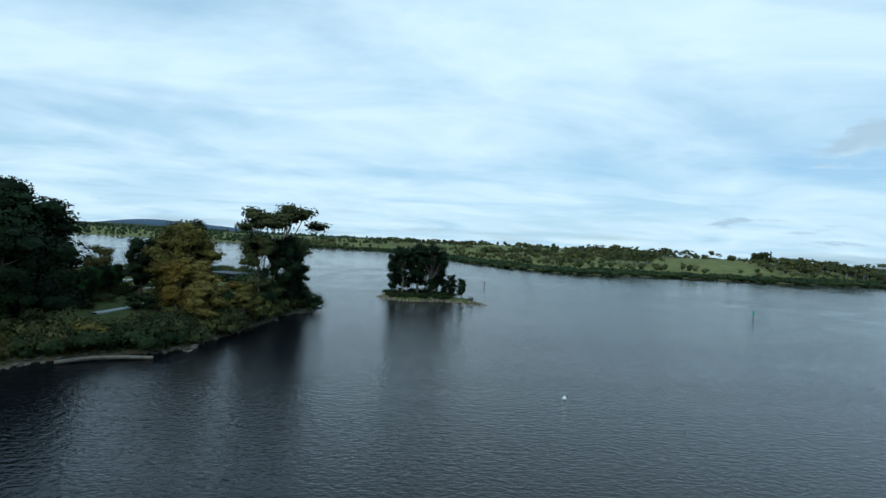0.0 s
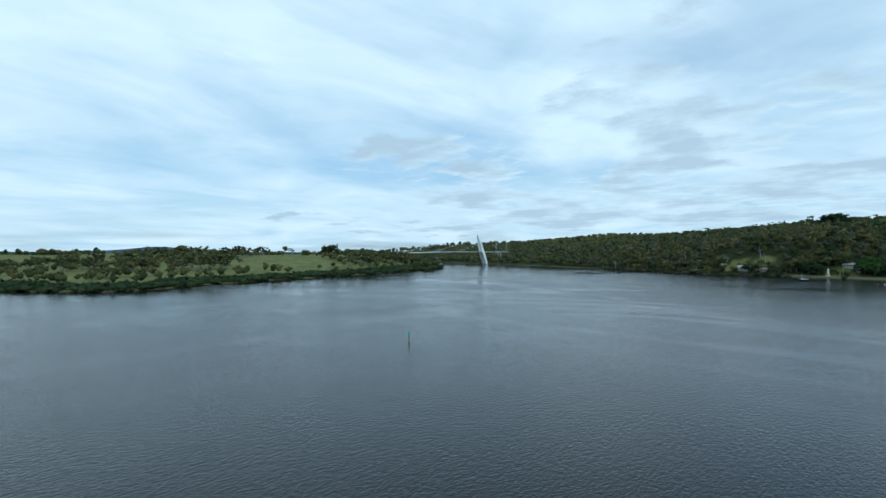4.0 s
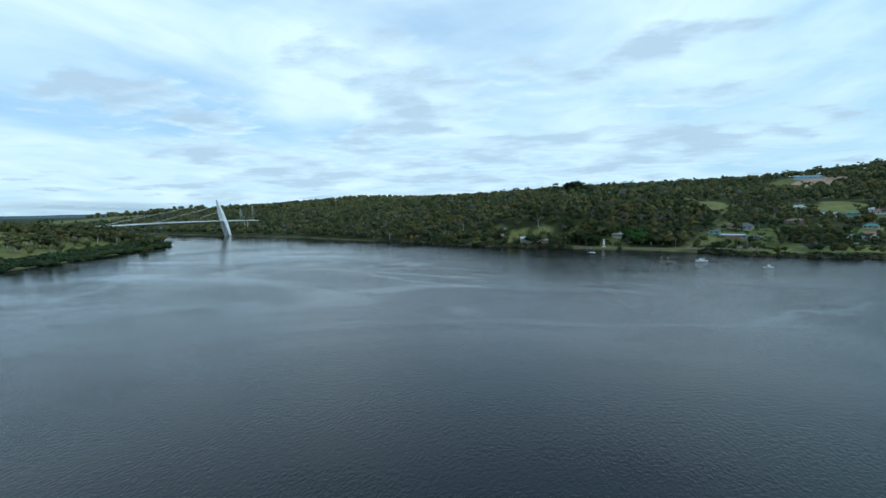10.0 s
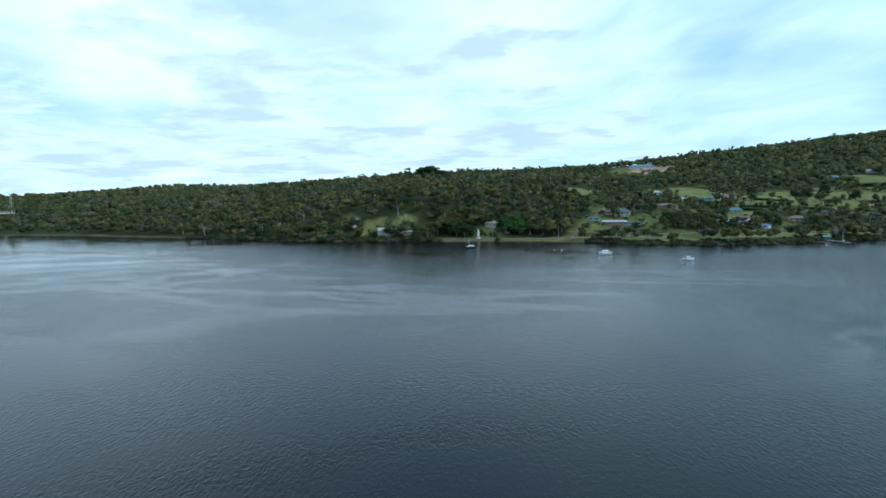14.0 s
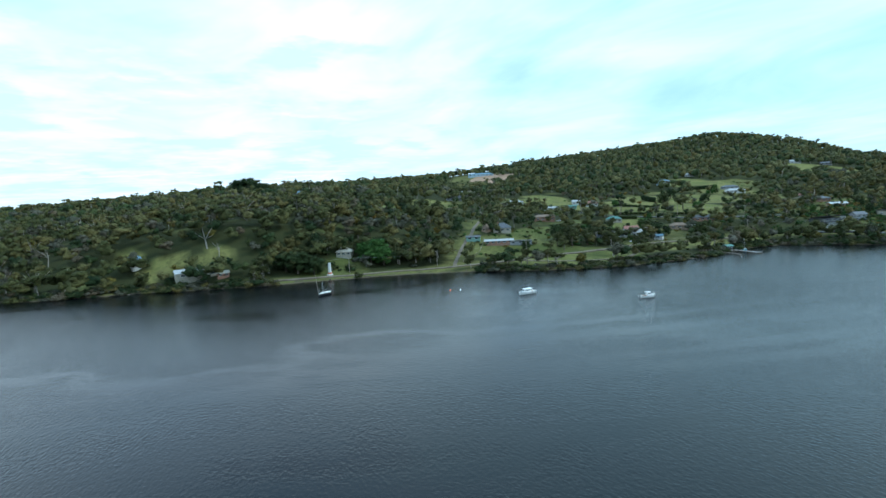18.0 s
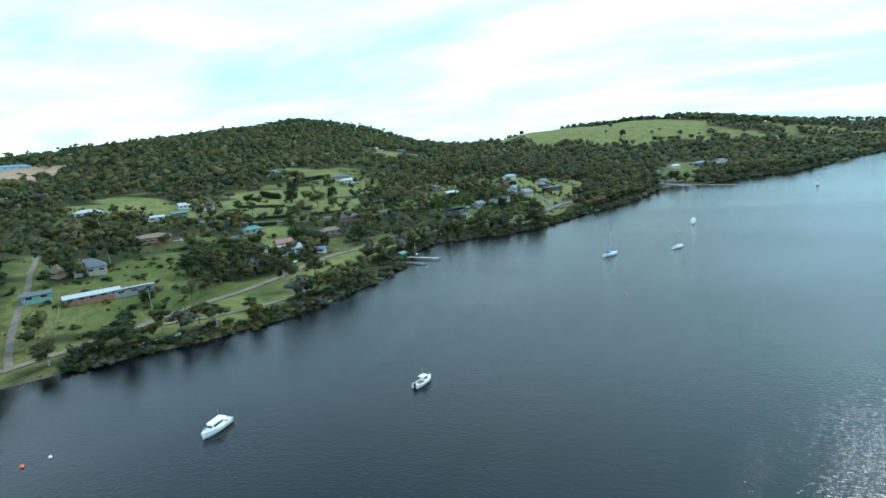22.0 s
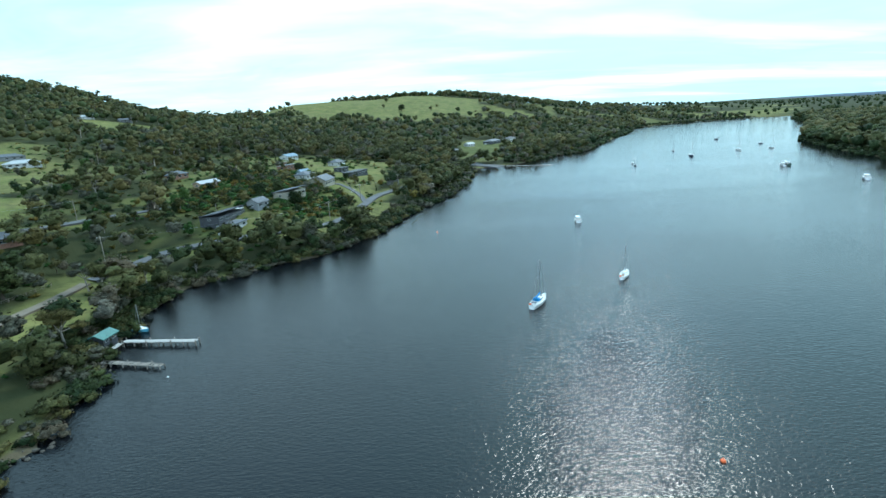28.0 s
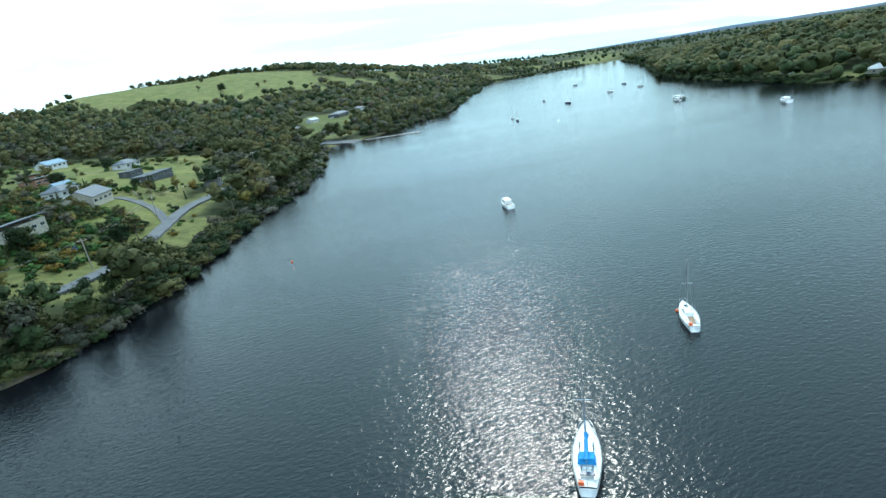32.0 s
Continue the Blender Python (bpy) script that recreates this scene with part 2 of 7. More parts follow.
def make_water(k, s):
    at = k.add("ShaderNodeNewGeometry").outputs["Position"]
    turned = k.vec("MULTIPLY", at, (0.55, 1.0, 1.0))
    chop = k.noise(turned, 1.5, 2.0, 0.5, 0.4)
    ripple = k.noise(turned, 3.0, 1.5, 0.55, 0.3)
    breeze = k.noise(k.vec("MULTIPLY", at, (0.35, 1.0, 1.0)), 0.010, 4.0, 0.6, 0.8)
    rough_patch = k.ramp(breeze.outputs["Fac"], (0.34, 0.6), (0.64, 1.0))
    # smooth lines and tongues where currents meet
    lines = k.noise(k.vec("MULTIPLY", at, (0.8, 0.35, 1.0)), 0.0075, 4.0, 0.55, 1.6)
    slick = k.ramp(lines.outputs["Fac"], (0.462, 1.0), (0.482, 0.55), (0.494, 0.55), (0.518, 1.0))
    drift = k.noise(k.vec("MULTIPLY", at, (1.0, 0.5, 1.0)), 0.013, 5.0, 0.62, 1.4)
    calm = k.ramp(drift.outputs["Fac"], (0.54, 1.0), (0.66, 0.6))
    # sheltered, glassy water upstream
    place = k.add("ShaderNodeSeparateXYZ", Vector=at)
    reach = k.ramp(k.math("ADD", k.math("DIVIDE", place.outputs["Y"], 600.0), k.math("MULTIPLY", k.math("SUBTRACT", drift.outputs["Fac"], 0.5), 1.6)), (0.45, 1.0), (0.85, 0.34))
    lower = k.ramp(k.math("DIVIDE", k.math("ADD", place.outputs["Y"], 600.0), 600.0), (0.30, 0.42), (0.75, 1.0))
    open_water = k.ramp(k.math("ADD", k.math("DIVIDE", place.outputs["Y"], 200.0), 0.5), (0.4, 1.0), (0.95, 0.0))
    quiet = k.math("MAXIMUM", open_water, k.ramp(k.math("DIVIDE", place.outputs["X"], 400.0), (0.2, 0.85), (0.75, 0.0)))
    still = k.mix(quiet, k.math("MULTIPLY", slick, calm), (1.0, 1.0, 1.0))
    strength = k.math("MULTIPLY", k.math("MULTIPLY", rough_patch, still), k.math("MULTIPLY", reach, lower))
    height = k.math("ADD", k.math("MULTIPLY", chop.outputs["Fac"], 0.68), k.math("MULTIPLY", ripple.outputs["Fac"], 0.32))
    k.put(s.inputs["Normal"], k.add("ShaderNodeBump", Strength=1.0, Distance=k.math("MULTIPLY", strength, 0.18), Height=height))
    s.inputs["Base Color"].default_value = (0.0022, 0.0028, 0.0042, 1)
    k.put(s.inputs["Roughness"], k.math("ADD", 0.05, k.math("MULTIPLY", k.math("MINIMUM", strength, 1.0), 0.14)))
    s.inputs["IOR"].default_value = 1.333
    s.inputs["Specular IOR Level"].default_value = 0.44


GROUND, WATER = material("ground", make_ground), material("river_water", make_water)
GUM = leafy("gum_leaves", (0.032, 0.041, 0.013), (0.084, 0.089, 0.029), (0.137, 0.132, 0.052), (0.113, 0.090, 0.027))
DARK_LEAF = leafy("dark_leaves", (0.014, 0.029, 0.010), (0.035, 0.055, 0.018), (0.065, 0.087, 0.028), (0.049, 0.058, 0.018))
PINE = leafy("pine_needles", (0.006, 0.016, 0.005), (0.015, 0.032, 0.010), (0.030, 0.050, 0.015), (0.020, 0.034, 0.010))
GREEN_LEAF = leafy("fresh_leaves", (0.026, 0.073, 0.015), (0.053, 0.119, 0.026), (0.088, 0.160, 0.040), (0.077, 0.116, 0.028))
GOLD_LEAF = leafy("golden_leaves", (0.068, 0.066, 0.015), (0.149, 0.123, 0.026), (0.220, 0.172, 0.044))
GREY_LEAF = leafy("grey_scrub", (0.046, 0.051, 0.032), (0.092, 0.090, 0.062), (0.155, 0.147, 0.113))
# distant forest with the blue of aerial haze mixed into its base colour
FAR_HILL = plain("hazy_far_hills", (0.045, 0.075, 0.115), 1.0, grain=0.3, size=0.004, relief=0, own=0)
BARK = plain("bark", (0.13, 0.105, 0.08), 0.9, grain=0.5, relief=0.6)
PALE_BARK = plain("pale_bark", (0.34, 0.31, 0.27), 0.85, grain=0.45, relief=0.5)
WHITE = plain("white_gelcoat", (0.78, 0.79, 0.78), 0.3, grain=0.1, relief=0.0)

# ---- the lie of the land ----
EAST_SHORE = [(1100, 1900), (980, 1500), (900, 1100), (850, 850), (812, 715), (772, 560), (725, 460), (690, 385), (640, 300), (628, 245), (612, 200),
              (603, 160), (598, 120), (588, 92), (574, 65), (554, 38), (543, 10), (539, -18), (538, -45), (544, -75), (553, -105), (550, -130),
              (535, -147), (514, -163), (497, -195), (482, -245), (464, -290), (450, -335), (438, -410), (432, -440), (395, -462), (345, -520),
              (300, -560), (280, -600), (215, -730), (110, -930), (60, -1050), (-80, -1150), (-230, -1200)]
WEST_SHORE = [(-330, -1130), (-241, -1022), (-174, -886), (-60, -720), (40, -580), (83, -517), (117, -440), (150, -340), (165, -290), (140, -230),
              (60, -160), (-30, -80), (-75, 10), (-64, 70), (-60, 86), (-47, 95), (-42, 105), (-40, 125), (-38, 145), (-33, 162), (-43, 190),
              (-64, 222), (-80, 254), (-112, 274), (-160, 262), (-220, 240), (-400, 300)]
NORTH_SHORE = [(-900, 500), (-1000, 900), (-700, 1000), (-500, 1010), (-209, 1020), (-53, 978), (10, 800), (60, 640), (93, 560), (134, 505),
               (176, 512), (231, 535), (328, 548), (427, 567), (520, 595), (600, 622), (640, 668), (690, 760), (760, 950), (830, 1300), (930, 1900)]
ISLAND = [(-17, 210), (-13, 200), (-4, 197), (6, 202), (14, 200), (23, 197), (21, 203), (16, 212), (10, 224), (-4, 226), (-13, 220)]

# x, y and height of the ground
HILLS_EAST = [(622, 212, 9), (626, 23, 12), (600, -46, 9), (770, -149, 29), (747, -324, 30), (897, 120, 50), (975, 180, 60), (1172, -224, 80),
              (1219, -891, 154), (1161, -668, 122), (1176, -390, 98), (1066, 29, 62), (1023, 294, 51), (1100, -180, 62), (1440, -250, 90), (1550, -40, 87), (1975, 651, 60), (1105, 403, 50), (1308, 595, 44),
              (2005, 1000, 72), (1690, 1165, 42), (1595, 1298, 30), (1148, -1022, 112), (1071, -926, 118), (1000, -945, 91), (900, -950, 66), (850, -1050, 65), (1091, -1342, 46), (1079, -1675, 40), (542, -226, 12), (574, -372, 19)]
HILLS_SOUTH = [(490, -1225, 94), (755, -1080, 86), (362, -1254, 84), (130, -1314, 49), (60, -1500, 54), (-100, -2000, 50), (-174, -1414, 22), (-350, -1400, 16), (600, -800, 34),
               (480, -620, 12), (0, -480, 14), (-150, -430, 18), (40, -340, 9), (-110, 60, 4), (-300, -200, 12), (-60, 130, 2.5), (-95, 200, 3), (-500, -500, 10), (-800, 0, 14),
               (-600, -1250, 8), (-900, -1800, 10), (-1500, -1300, 8), (-1500, -3000, 12), (-60, -620, 7)]
HILLS_NORTH = [(188, 1185, 24), (349, 1043, 25), (511, 785, 21), (20, 1900, 22), (178, 992, 16), (200, 640, 7), (350, 660, 10), (250, 800, 11),
               (560, 650, 8), (605, 740, 12), (1500, 1300, 40), (-2050, 3560, 22), (-1350, 3300, 14), (-2700, 3300, 16)]
HILLS_FAR = [(0, 4500, 36), (-700, 4500, 20), (-3100, 3500, 26), (3000, 3000, 5), (2330, 2770, 0), (2400, 4300, 0), (3250, 2030, 56), (4500, 0, 80), (3000, -3000, 36), (0, -4500, 24), (-3500, -3000, 8), (-4500, 0, 20)]


def smooth_line(points, steps=4, closed=False):
    """A Catmull-Rom curve through the points."""
    p = np.array(points, float)
    p = np.vstack([p[-1], p, p[:2]]) if closed else np.vstack([2 * p[0] - p[1], p, 2 * p[-1] - p[-2]])
    out = []
    for a, b, c, d in zip(p[:-3], p[1:-2], p[2:-1], p[3:]):
        for s in np.arange(steps) / steps:
            out.append(0.5 * (2 * b + (c - a) * s + (2 * a - 5 * b + 4 * c - d) * s * s + (3 * b - a - 3 * c + d) * s**3))
    return np.array(out if closed else out + [p[-2]])


RIVER = np.vstack([smooth_line(line) for line in (EAST_SHORE, WEST_SHORE, NORTH_SHORE)])
ISLE = smooth_line(ISLAND, closed=True)


def ring_distance(ring, x, y):
    """How far x, y lies from a closed ring: positive inside."""
    x, y = np.asarray(x, float).ravel(), np.asarray(y, float).ravel()
    ax, ay = ring[:, 0], ring[:, 1]
    bx, by = np.roll(ax, -1), np.roll(ay, -1)
    dx, dy = bx - ax, by - ay
    size, slope = 1 / (dx * dx + dy * dy + 1e-9), dx / np.where(dy == 0, 1e-9, dy)
    out = np.empty(x.shape)
    for i in range(0, len(x), 256):
        px, py = x[i:i + 256, None] - ax, y[i:i + 256, None] - ay
        s = np.minimum(np.maximum((px * dx + py * dy) * size, 0), 1)
        best = ((px - s * dx) ** 2 + (py - s * dy) ** 2).min(1)
        odd = (((py < 0) != (y[i:i + 256, None] < by)) & (px < slope * py)).sum(1) % 2
        out[i:i + 256] = np.where(odd, 1, -1) * np.sqrt(best)
    return out


def wave(x, y, size, seed):
    """Smooth, cheap, repeatable unevenness between about -1 and 1."""
    r = np.random.RandomState(seed)
    total = 0
    for _ in range(5):
        a, ph, f = r.uniform(0, 6.283), r.uniform(0, 6.283), r.uniform(0.7, 1.6)
        total = total + np.sin((x * math.cos(a) + y * math.sin(a)) * 6.283 * f / size + ph)
    return total / 2.6


def land_distance(x, y):
    """Metres from the water's edge, positive on land."""
    x, y = np.asarray(x, float).ravel(), np.asarray(y, float).ravel()
    ragged = 1.3 * wave(x, y, 23, 3) + 0.7 * wave(x, y, 9, 4)
    return np.maximum(-ring_distance(RIVER, x, y) + ragged, ring_distance(ISLE, x, y) + 0.4 * ragged)


def make_hills():
    anchors = [(x, y, h) for part_ in (HILLS_EAST, HILLS_SOUTH, HILLS_NORTH, HILLS_FAR) for x, y, h in part_]
    anchors += [(x, y, 1.0) for x, y in RIVER[::4]]
    a = np.array(anchors, float)
    r = np.sqrt(((a[:, None, :2] - a[None, :, :2]) ** 2).sum(-1) + 45.0**2)
    w = np.linalg.solve(np.block([[r, np.ones((len(a), 1))], [np.ones((1, len(a))), np.zeros((1, 1))]]), np.r_[a[:, 2], 0])
    return a, w


ANCHORS, WEIGHTS = make_hills()


def ground_height(x, y, d=None):
    x, y = np.asarray(x, float).ravel(), np.asarray(y, float).ravel()
    d = land_distance(x, y) if d is None else d
    h = np.empty(x.shape)
    for i in range(0, len(x), 512):
        r = np.sqrt((x[i:i + 512, None] - ANCHORS[:, 0]) ** 2 + (y[i:i + 512, None] - ANCHORS[:, 1]) ** 2 + 45.0**2)
        h[i:i + 512] = r @ WEIGHTS[:-1] + WEIGHTS[-1]
    h += 1.2 * wave(x, y, 170, 7) * np.clip(d / 120, 0, 1) + 0.35 * wave(x, y, 40, 8) * np.clip(d / 30, 0, 1)
    far = np.clip((np.hypot(x, y) - 2300) / 1500, 0, 1)
    h += far * np.where(y > 0, np.where(x < 600, 8, 5), 7) * wave(x, y, 1500, 9)
    bank = 0.9 * np.clip(d / 2.5, 0, 1) + 0.05 * np.maximum(d - 2.5, 0)
    island = ring_distance(ISLE, x, y) > -6
    land = np.where(island, 0.5 * np.clip(d, 0, 2) + 0.05 * d, bank + (np.maximum(h, 1.2) - bank) * np.clip((d - 4) / 55, 0, 1))
    return np.where(d > 0, land, np.maximum(-4.0, 0.35 * d))


def ground_at(x, y):
    return float(ground_height([x], [y])[0])

# ---- ground and water ----
def part(name, bm, mat, parent=None, label=""):
    """Links a bmesh as one mesh object, under a thing or a part."""
    me = bpy.data.meshes.new(name)
    bm.to_mesh(me)
    bm.free()
    return mesh_part(name, me, mat, parent, label)


def mesh_part(name, me, mat, parent=None, label=""):
    if mat and not me.materials:
        me.materials.append(mat)
    ob = new(name, me)
    ob.parent = parent
    if label:
        ob["label"] = label
    return ob


def raw_mesh(name, verts, faces_flat, corners, mat=None, smooth=False, normals=None, tint=None):
    """A mesh from arrays: all faces have the same number of corners."""
    me = bpy.data.meshes.new(name)
    n = len(faces_flat) // corners
    me.vertices.add(len(verts))
    me.vertices.foreach_set("co", np.ascontiguousarray(verts, np.float32).ravel())
    me.loops.add(len(faces_flat))
    me.loops.foreach_set("vertex_index", np.ascontiguousarray(faces_flat, np.int32))
    me.polygons.add(n)
    me.polygons.foreach_set("loop_start", np.arange(n, dtype=np.int32) * corners)
    me.polygons.foreach_set("use_smooth", np.full(n, smooth))
    me.update(calc_edges=True)
    if tint is not None:
        me.attributes.new("tint", "FLOAT", "POINT").data.foreach_set("value", np.ascontiguousarray(tint, np.float32))
    if normals is not None:
        me.normals_split_custom_set_from_vertices(np.ascontiguousarray(normals, np.float32))
    if mat:
        me.materials.append(mat)
    return me


def grid_lines(*spans):
    """Coordinates that step finely where the camera is near and coarsely far off: (start, end, step), ..."""
    out = [np.arange(a, b, s) for a, b, s in spans]
    return np.concatenate(out + [[spans[-1][1]]])


def build_ground():
    xs = grid_lines((-4900, -1500, 170), (-1500, -300, 60), (-300, -90, 14), (-90, 40, 4), (40, 420, 11), (420, 680, 5), (680, 900, 8), (900, 1400, 14), (1400, 2200, 60), (2200, 4900, 150))
    ys = grid_lines((-4900, -1700, 160), (-1700, -700, 22), (-700, -300, 8), (-300, 260, 5), (260, 720, 10), (720, 1300, 20), (1300, 2200, 60), (2200, 4900, 150))
    gx, gy = np.meshgrid(xs, ys)
    z = ground_height(gx, gy)
    n = len(xs)
    i, j = np.meshgrid(np.arange(n - 1), np.arange(len(ys) - 1))
    a = (j * n + i).ravel()
    faces = np.stack([a, a + 1, a + n + 1, a + n], 1).ravel()
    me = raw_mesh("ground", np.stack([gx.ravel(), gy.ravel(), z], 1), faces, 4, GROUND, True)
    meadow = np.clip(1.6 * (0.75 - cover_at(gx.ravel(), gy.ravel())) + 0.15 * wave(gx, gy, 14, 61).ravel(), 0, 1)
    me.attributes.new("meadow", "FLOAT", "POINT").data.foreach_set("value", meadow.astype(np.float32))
    lush = (is_north(gx, gy) | (bare_hill(gx, gy) > -0.15) | (gy > 1000) | (ovals(gx, gy, PADDOCKS, FIELDS) > 0)).ravel()
    me.attributes.new("pasture", "FLOAT", "POINT").data.foreach_set("value", lush.astype(np.float32))
    tagged(new("ground", me), "grassy river banks and wooded hills under cloud", "ground", kind="structure")


def build_water():
    bm = bmesh.new()
    bmesh.ops.create_grid(bm, x_segments=8, y_segments=8, size=4900)
    tagged(part("water", bm, WATER), "dark calm tidal river water with small ripples", "water", kind="structure")


def build_backdrop():
    """Far hills, kilometres off, that close the horizon; the blue of haze is painted into their colour."""
    def tops(az):
        h = 12 + 7 * np.sin(np.radians(az) * 5 + 1.0) + 6 * np.sin(np.radians(az) * 13 + 0.4) + 4 * np.sin(np.radians(az) * 31)
        for at, wide, up in ((330, 5, 62), (336, 4, 26), (16, 3, 44), (21, 3, 26), (10, 4, 16), (43, 3, 26), (154, 6, 130), (216, 5, 14)):
            gap = (az - at + 180) % 360 - 180
            h = h + up * np.exp(-(gap / wide) ** 2)
        return h
    az = np.arange(0, 360, 0.5)
    n = len(az)
    ring = np.stack([np.sin(np.radians(az)), np.cos(np.radians(az))], 1)
    z = tops(az)
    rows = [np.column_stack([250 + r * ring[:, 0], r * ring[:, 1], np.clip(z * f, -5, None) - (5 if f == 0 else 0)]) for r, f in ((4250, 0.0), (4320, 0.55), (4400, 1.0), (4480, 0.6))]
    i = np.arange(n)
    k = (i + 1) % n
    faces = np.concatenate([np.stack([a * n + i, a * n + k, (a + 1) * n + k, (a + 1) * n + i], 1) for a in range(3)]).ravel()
    tagged(new("backdrop", raw_mesh("backdrop", np.vstack(rows), faces, 4, FAR_HILL, True)), "wooded hills on the far horizon, coloured blue as if by haze", "hills", kind="structure")


build_water()
build_backdrop()

# ---- trees ----
def unit(v):
    return v / (np.linalg.norm(v, axis=-1, keepdims=True) + 1e-9)


def leaf_cloud(rng, lobes, leaves, leaf, core=(0.62, 0.95)):
    """A crown: lobes of (x, y, z, radius x and y, radius z), each a rough core with leaf clumps standing off its surface.
    Returns the corners, the triangles and the normals, which follow the rounding of the crown."""
    gold = (1 + 5**0.5) / 2
    ico = np.array([(-1, gold, 0), (1, gold, 0), (-1, -gold, 0), (1, -gold, 0), (0, -1, gold), (0, 1, gold), (0, -1, -gold), (0, 1, -gold),
                    (gold, 0, -1), (gold, 0, 1), (-gold, 0, -1), (-gold, 0, 1)]) / math.hypot(1, gold)
    sides = np.array([0, 11, 5, 0, 5, 1, 0, 1, 7, 0, 7, 10, 0, 10, 11, 1, 5, 9, 5, 11, 4, 11, 10, 2, 10, 7, 6, 7, 1, 8,
                      3, 9, 4, 3, 4, 2, 3, 2, 6, 3, 6, 8, 3, 8, 9, 4, 9, 5, 2, 4, 11, 6, 2, 10, 8, 6, 7, 9, 8, 1])
    verts, tris, norms, base = [], [], [], 0
    heart = np.array([0.0, 0.0, 0.55 * np.mean([l[2] for l in lobes])])
    for x, y, z, r, rz in lobes:
        mid = np.array([x, y, z])
        if core:
            shell = ico * rng.uniform(*core, (12, 1)) * (r, r, rz) + mid
            verts.append(shell)
            norms.append(unit(0.42 * ico + 0.58 * unit(shell - heart)))
            tris.append(sides + base)
            base += 12
        n = max(3, int(leaves * r * rz))
        way = rng.normal(size=(n, 3))
        way[:, 2] = np.abs(way[:, 2]) * np.where(rng.rand(n) < 0.74, 1, -0.8)
        way = unit(way)
        at = way * (r, r, rz) * rng.uniform(0.8, 1.1, (n, 1)) + mid
        side = unit(np.cross(way, rng.normal(size=(n, 3))))
        rise = unit(np.cross(side, way + 0.7 * rng.normal(size=(n, 3))))
        size = leaf * rng.uniform(0.6, 1.4, (n, 1))
        quad = np.stack([at - side * size, at + rise * size * 0.75 + side * size * 0.2, at + side * size, at - rise * size * 0.7], 1).reshape(-1, 3)
        verts.append(quad)
        norms.append(np.repeat(unit(0.40 * way + 0.55 * unit(at - heart) + 0.2 * rng.normal(size=(n, 3))), 4, 0))
        q = base + 4 * np.arange(n)[:, None]
        tris.append(np.concatenate([q + (0, 1, 2), q + (0, 2, 3)], 1).ravel())
        base += 4 * n
    return np.vstack(verts), np.concatenate(tris), np.vstack(norms)


def limb(verts, faces, a, b, ra, rb, sides=6):
    """A tapered limb from a to b."""
    a, b = np.array(a, float), np.array(b, float)
    d = (b - a) / (np.linalg.norm(b - a) + 1e-9)
    u = np.cross(d, (0.3, 0.9, 0.1))
    u /= np.linalg.norm(u)
    v = np.cross(d, u)
    start = sum(len(p) for p in verts)
    ang = np.arange(sides) * 2 * math.pi / sides
    for p, r in ((a, ra), (b, rb)):
        verts.append(p + r * (np.cos(ang)[:, None] * u + np.sin(ang)[:, None] * v))
    for i in range(sides):
        j = (i + 1) % sides
        faces += [start + i, start + j, start + sides + j, start + i, start + sides + j, start + sides + i]


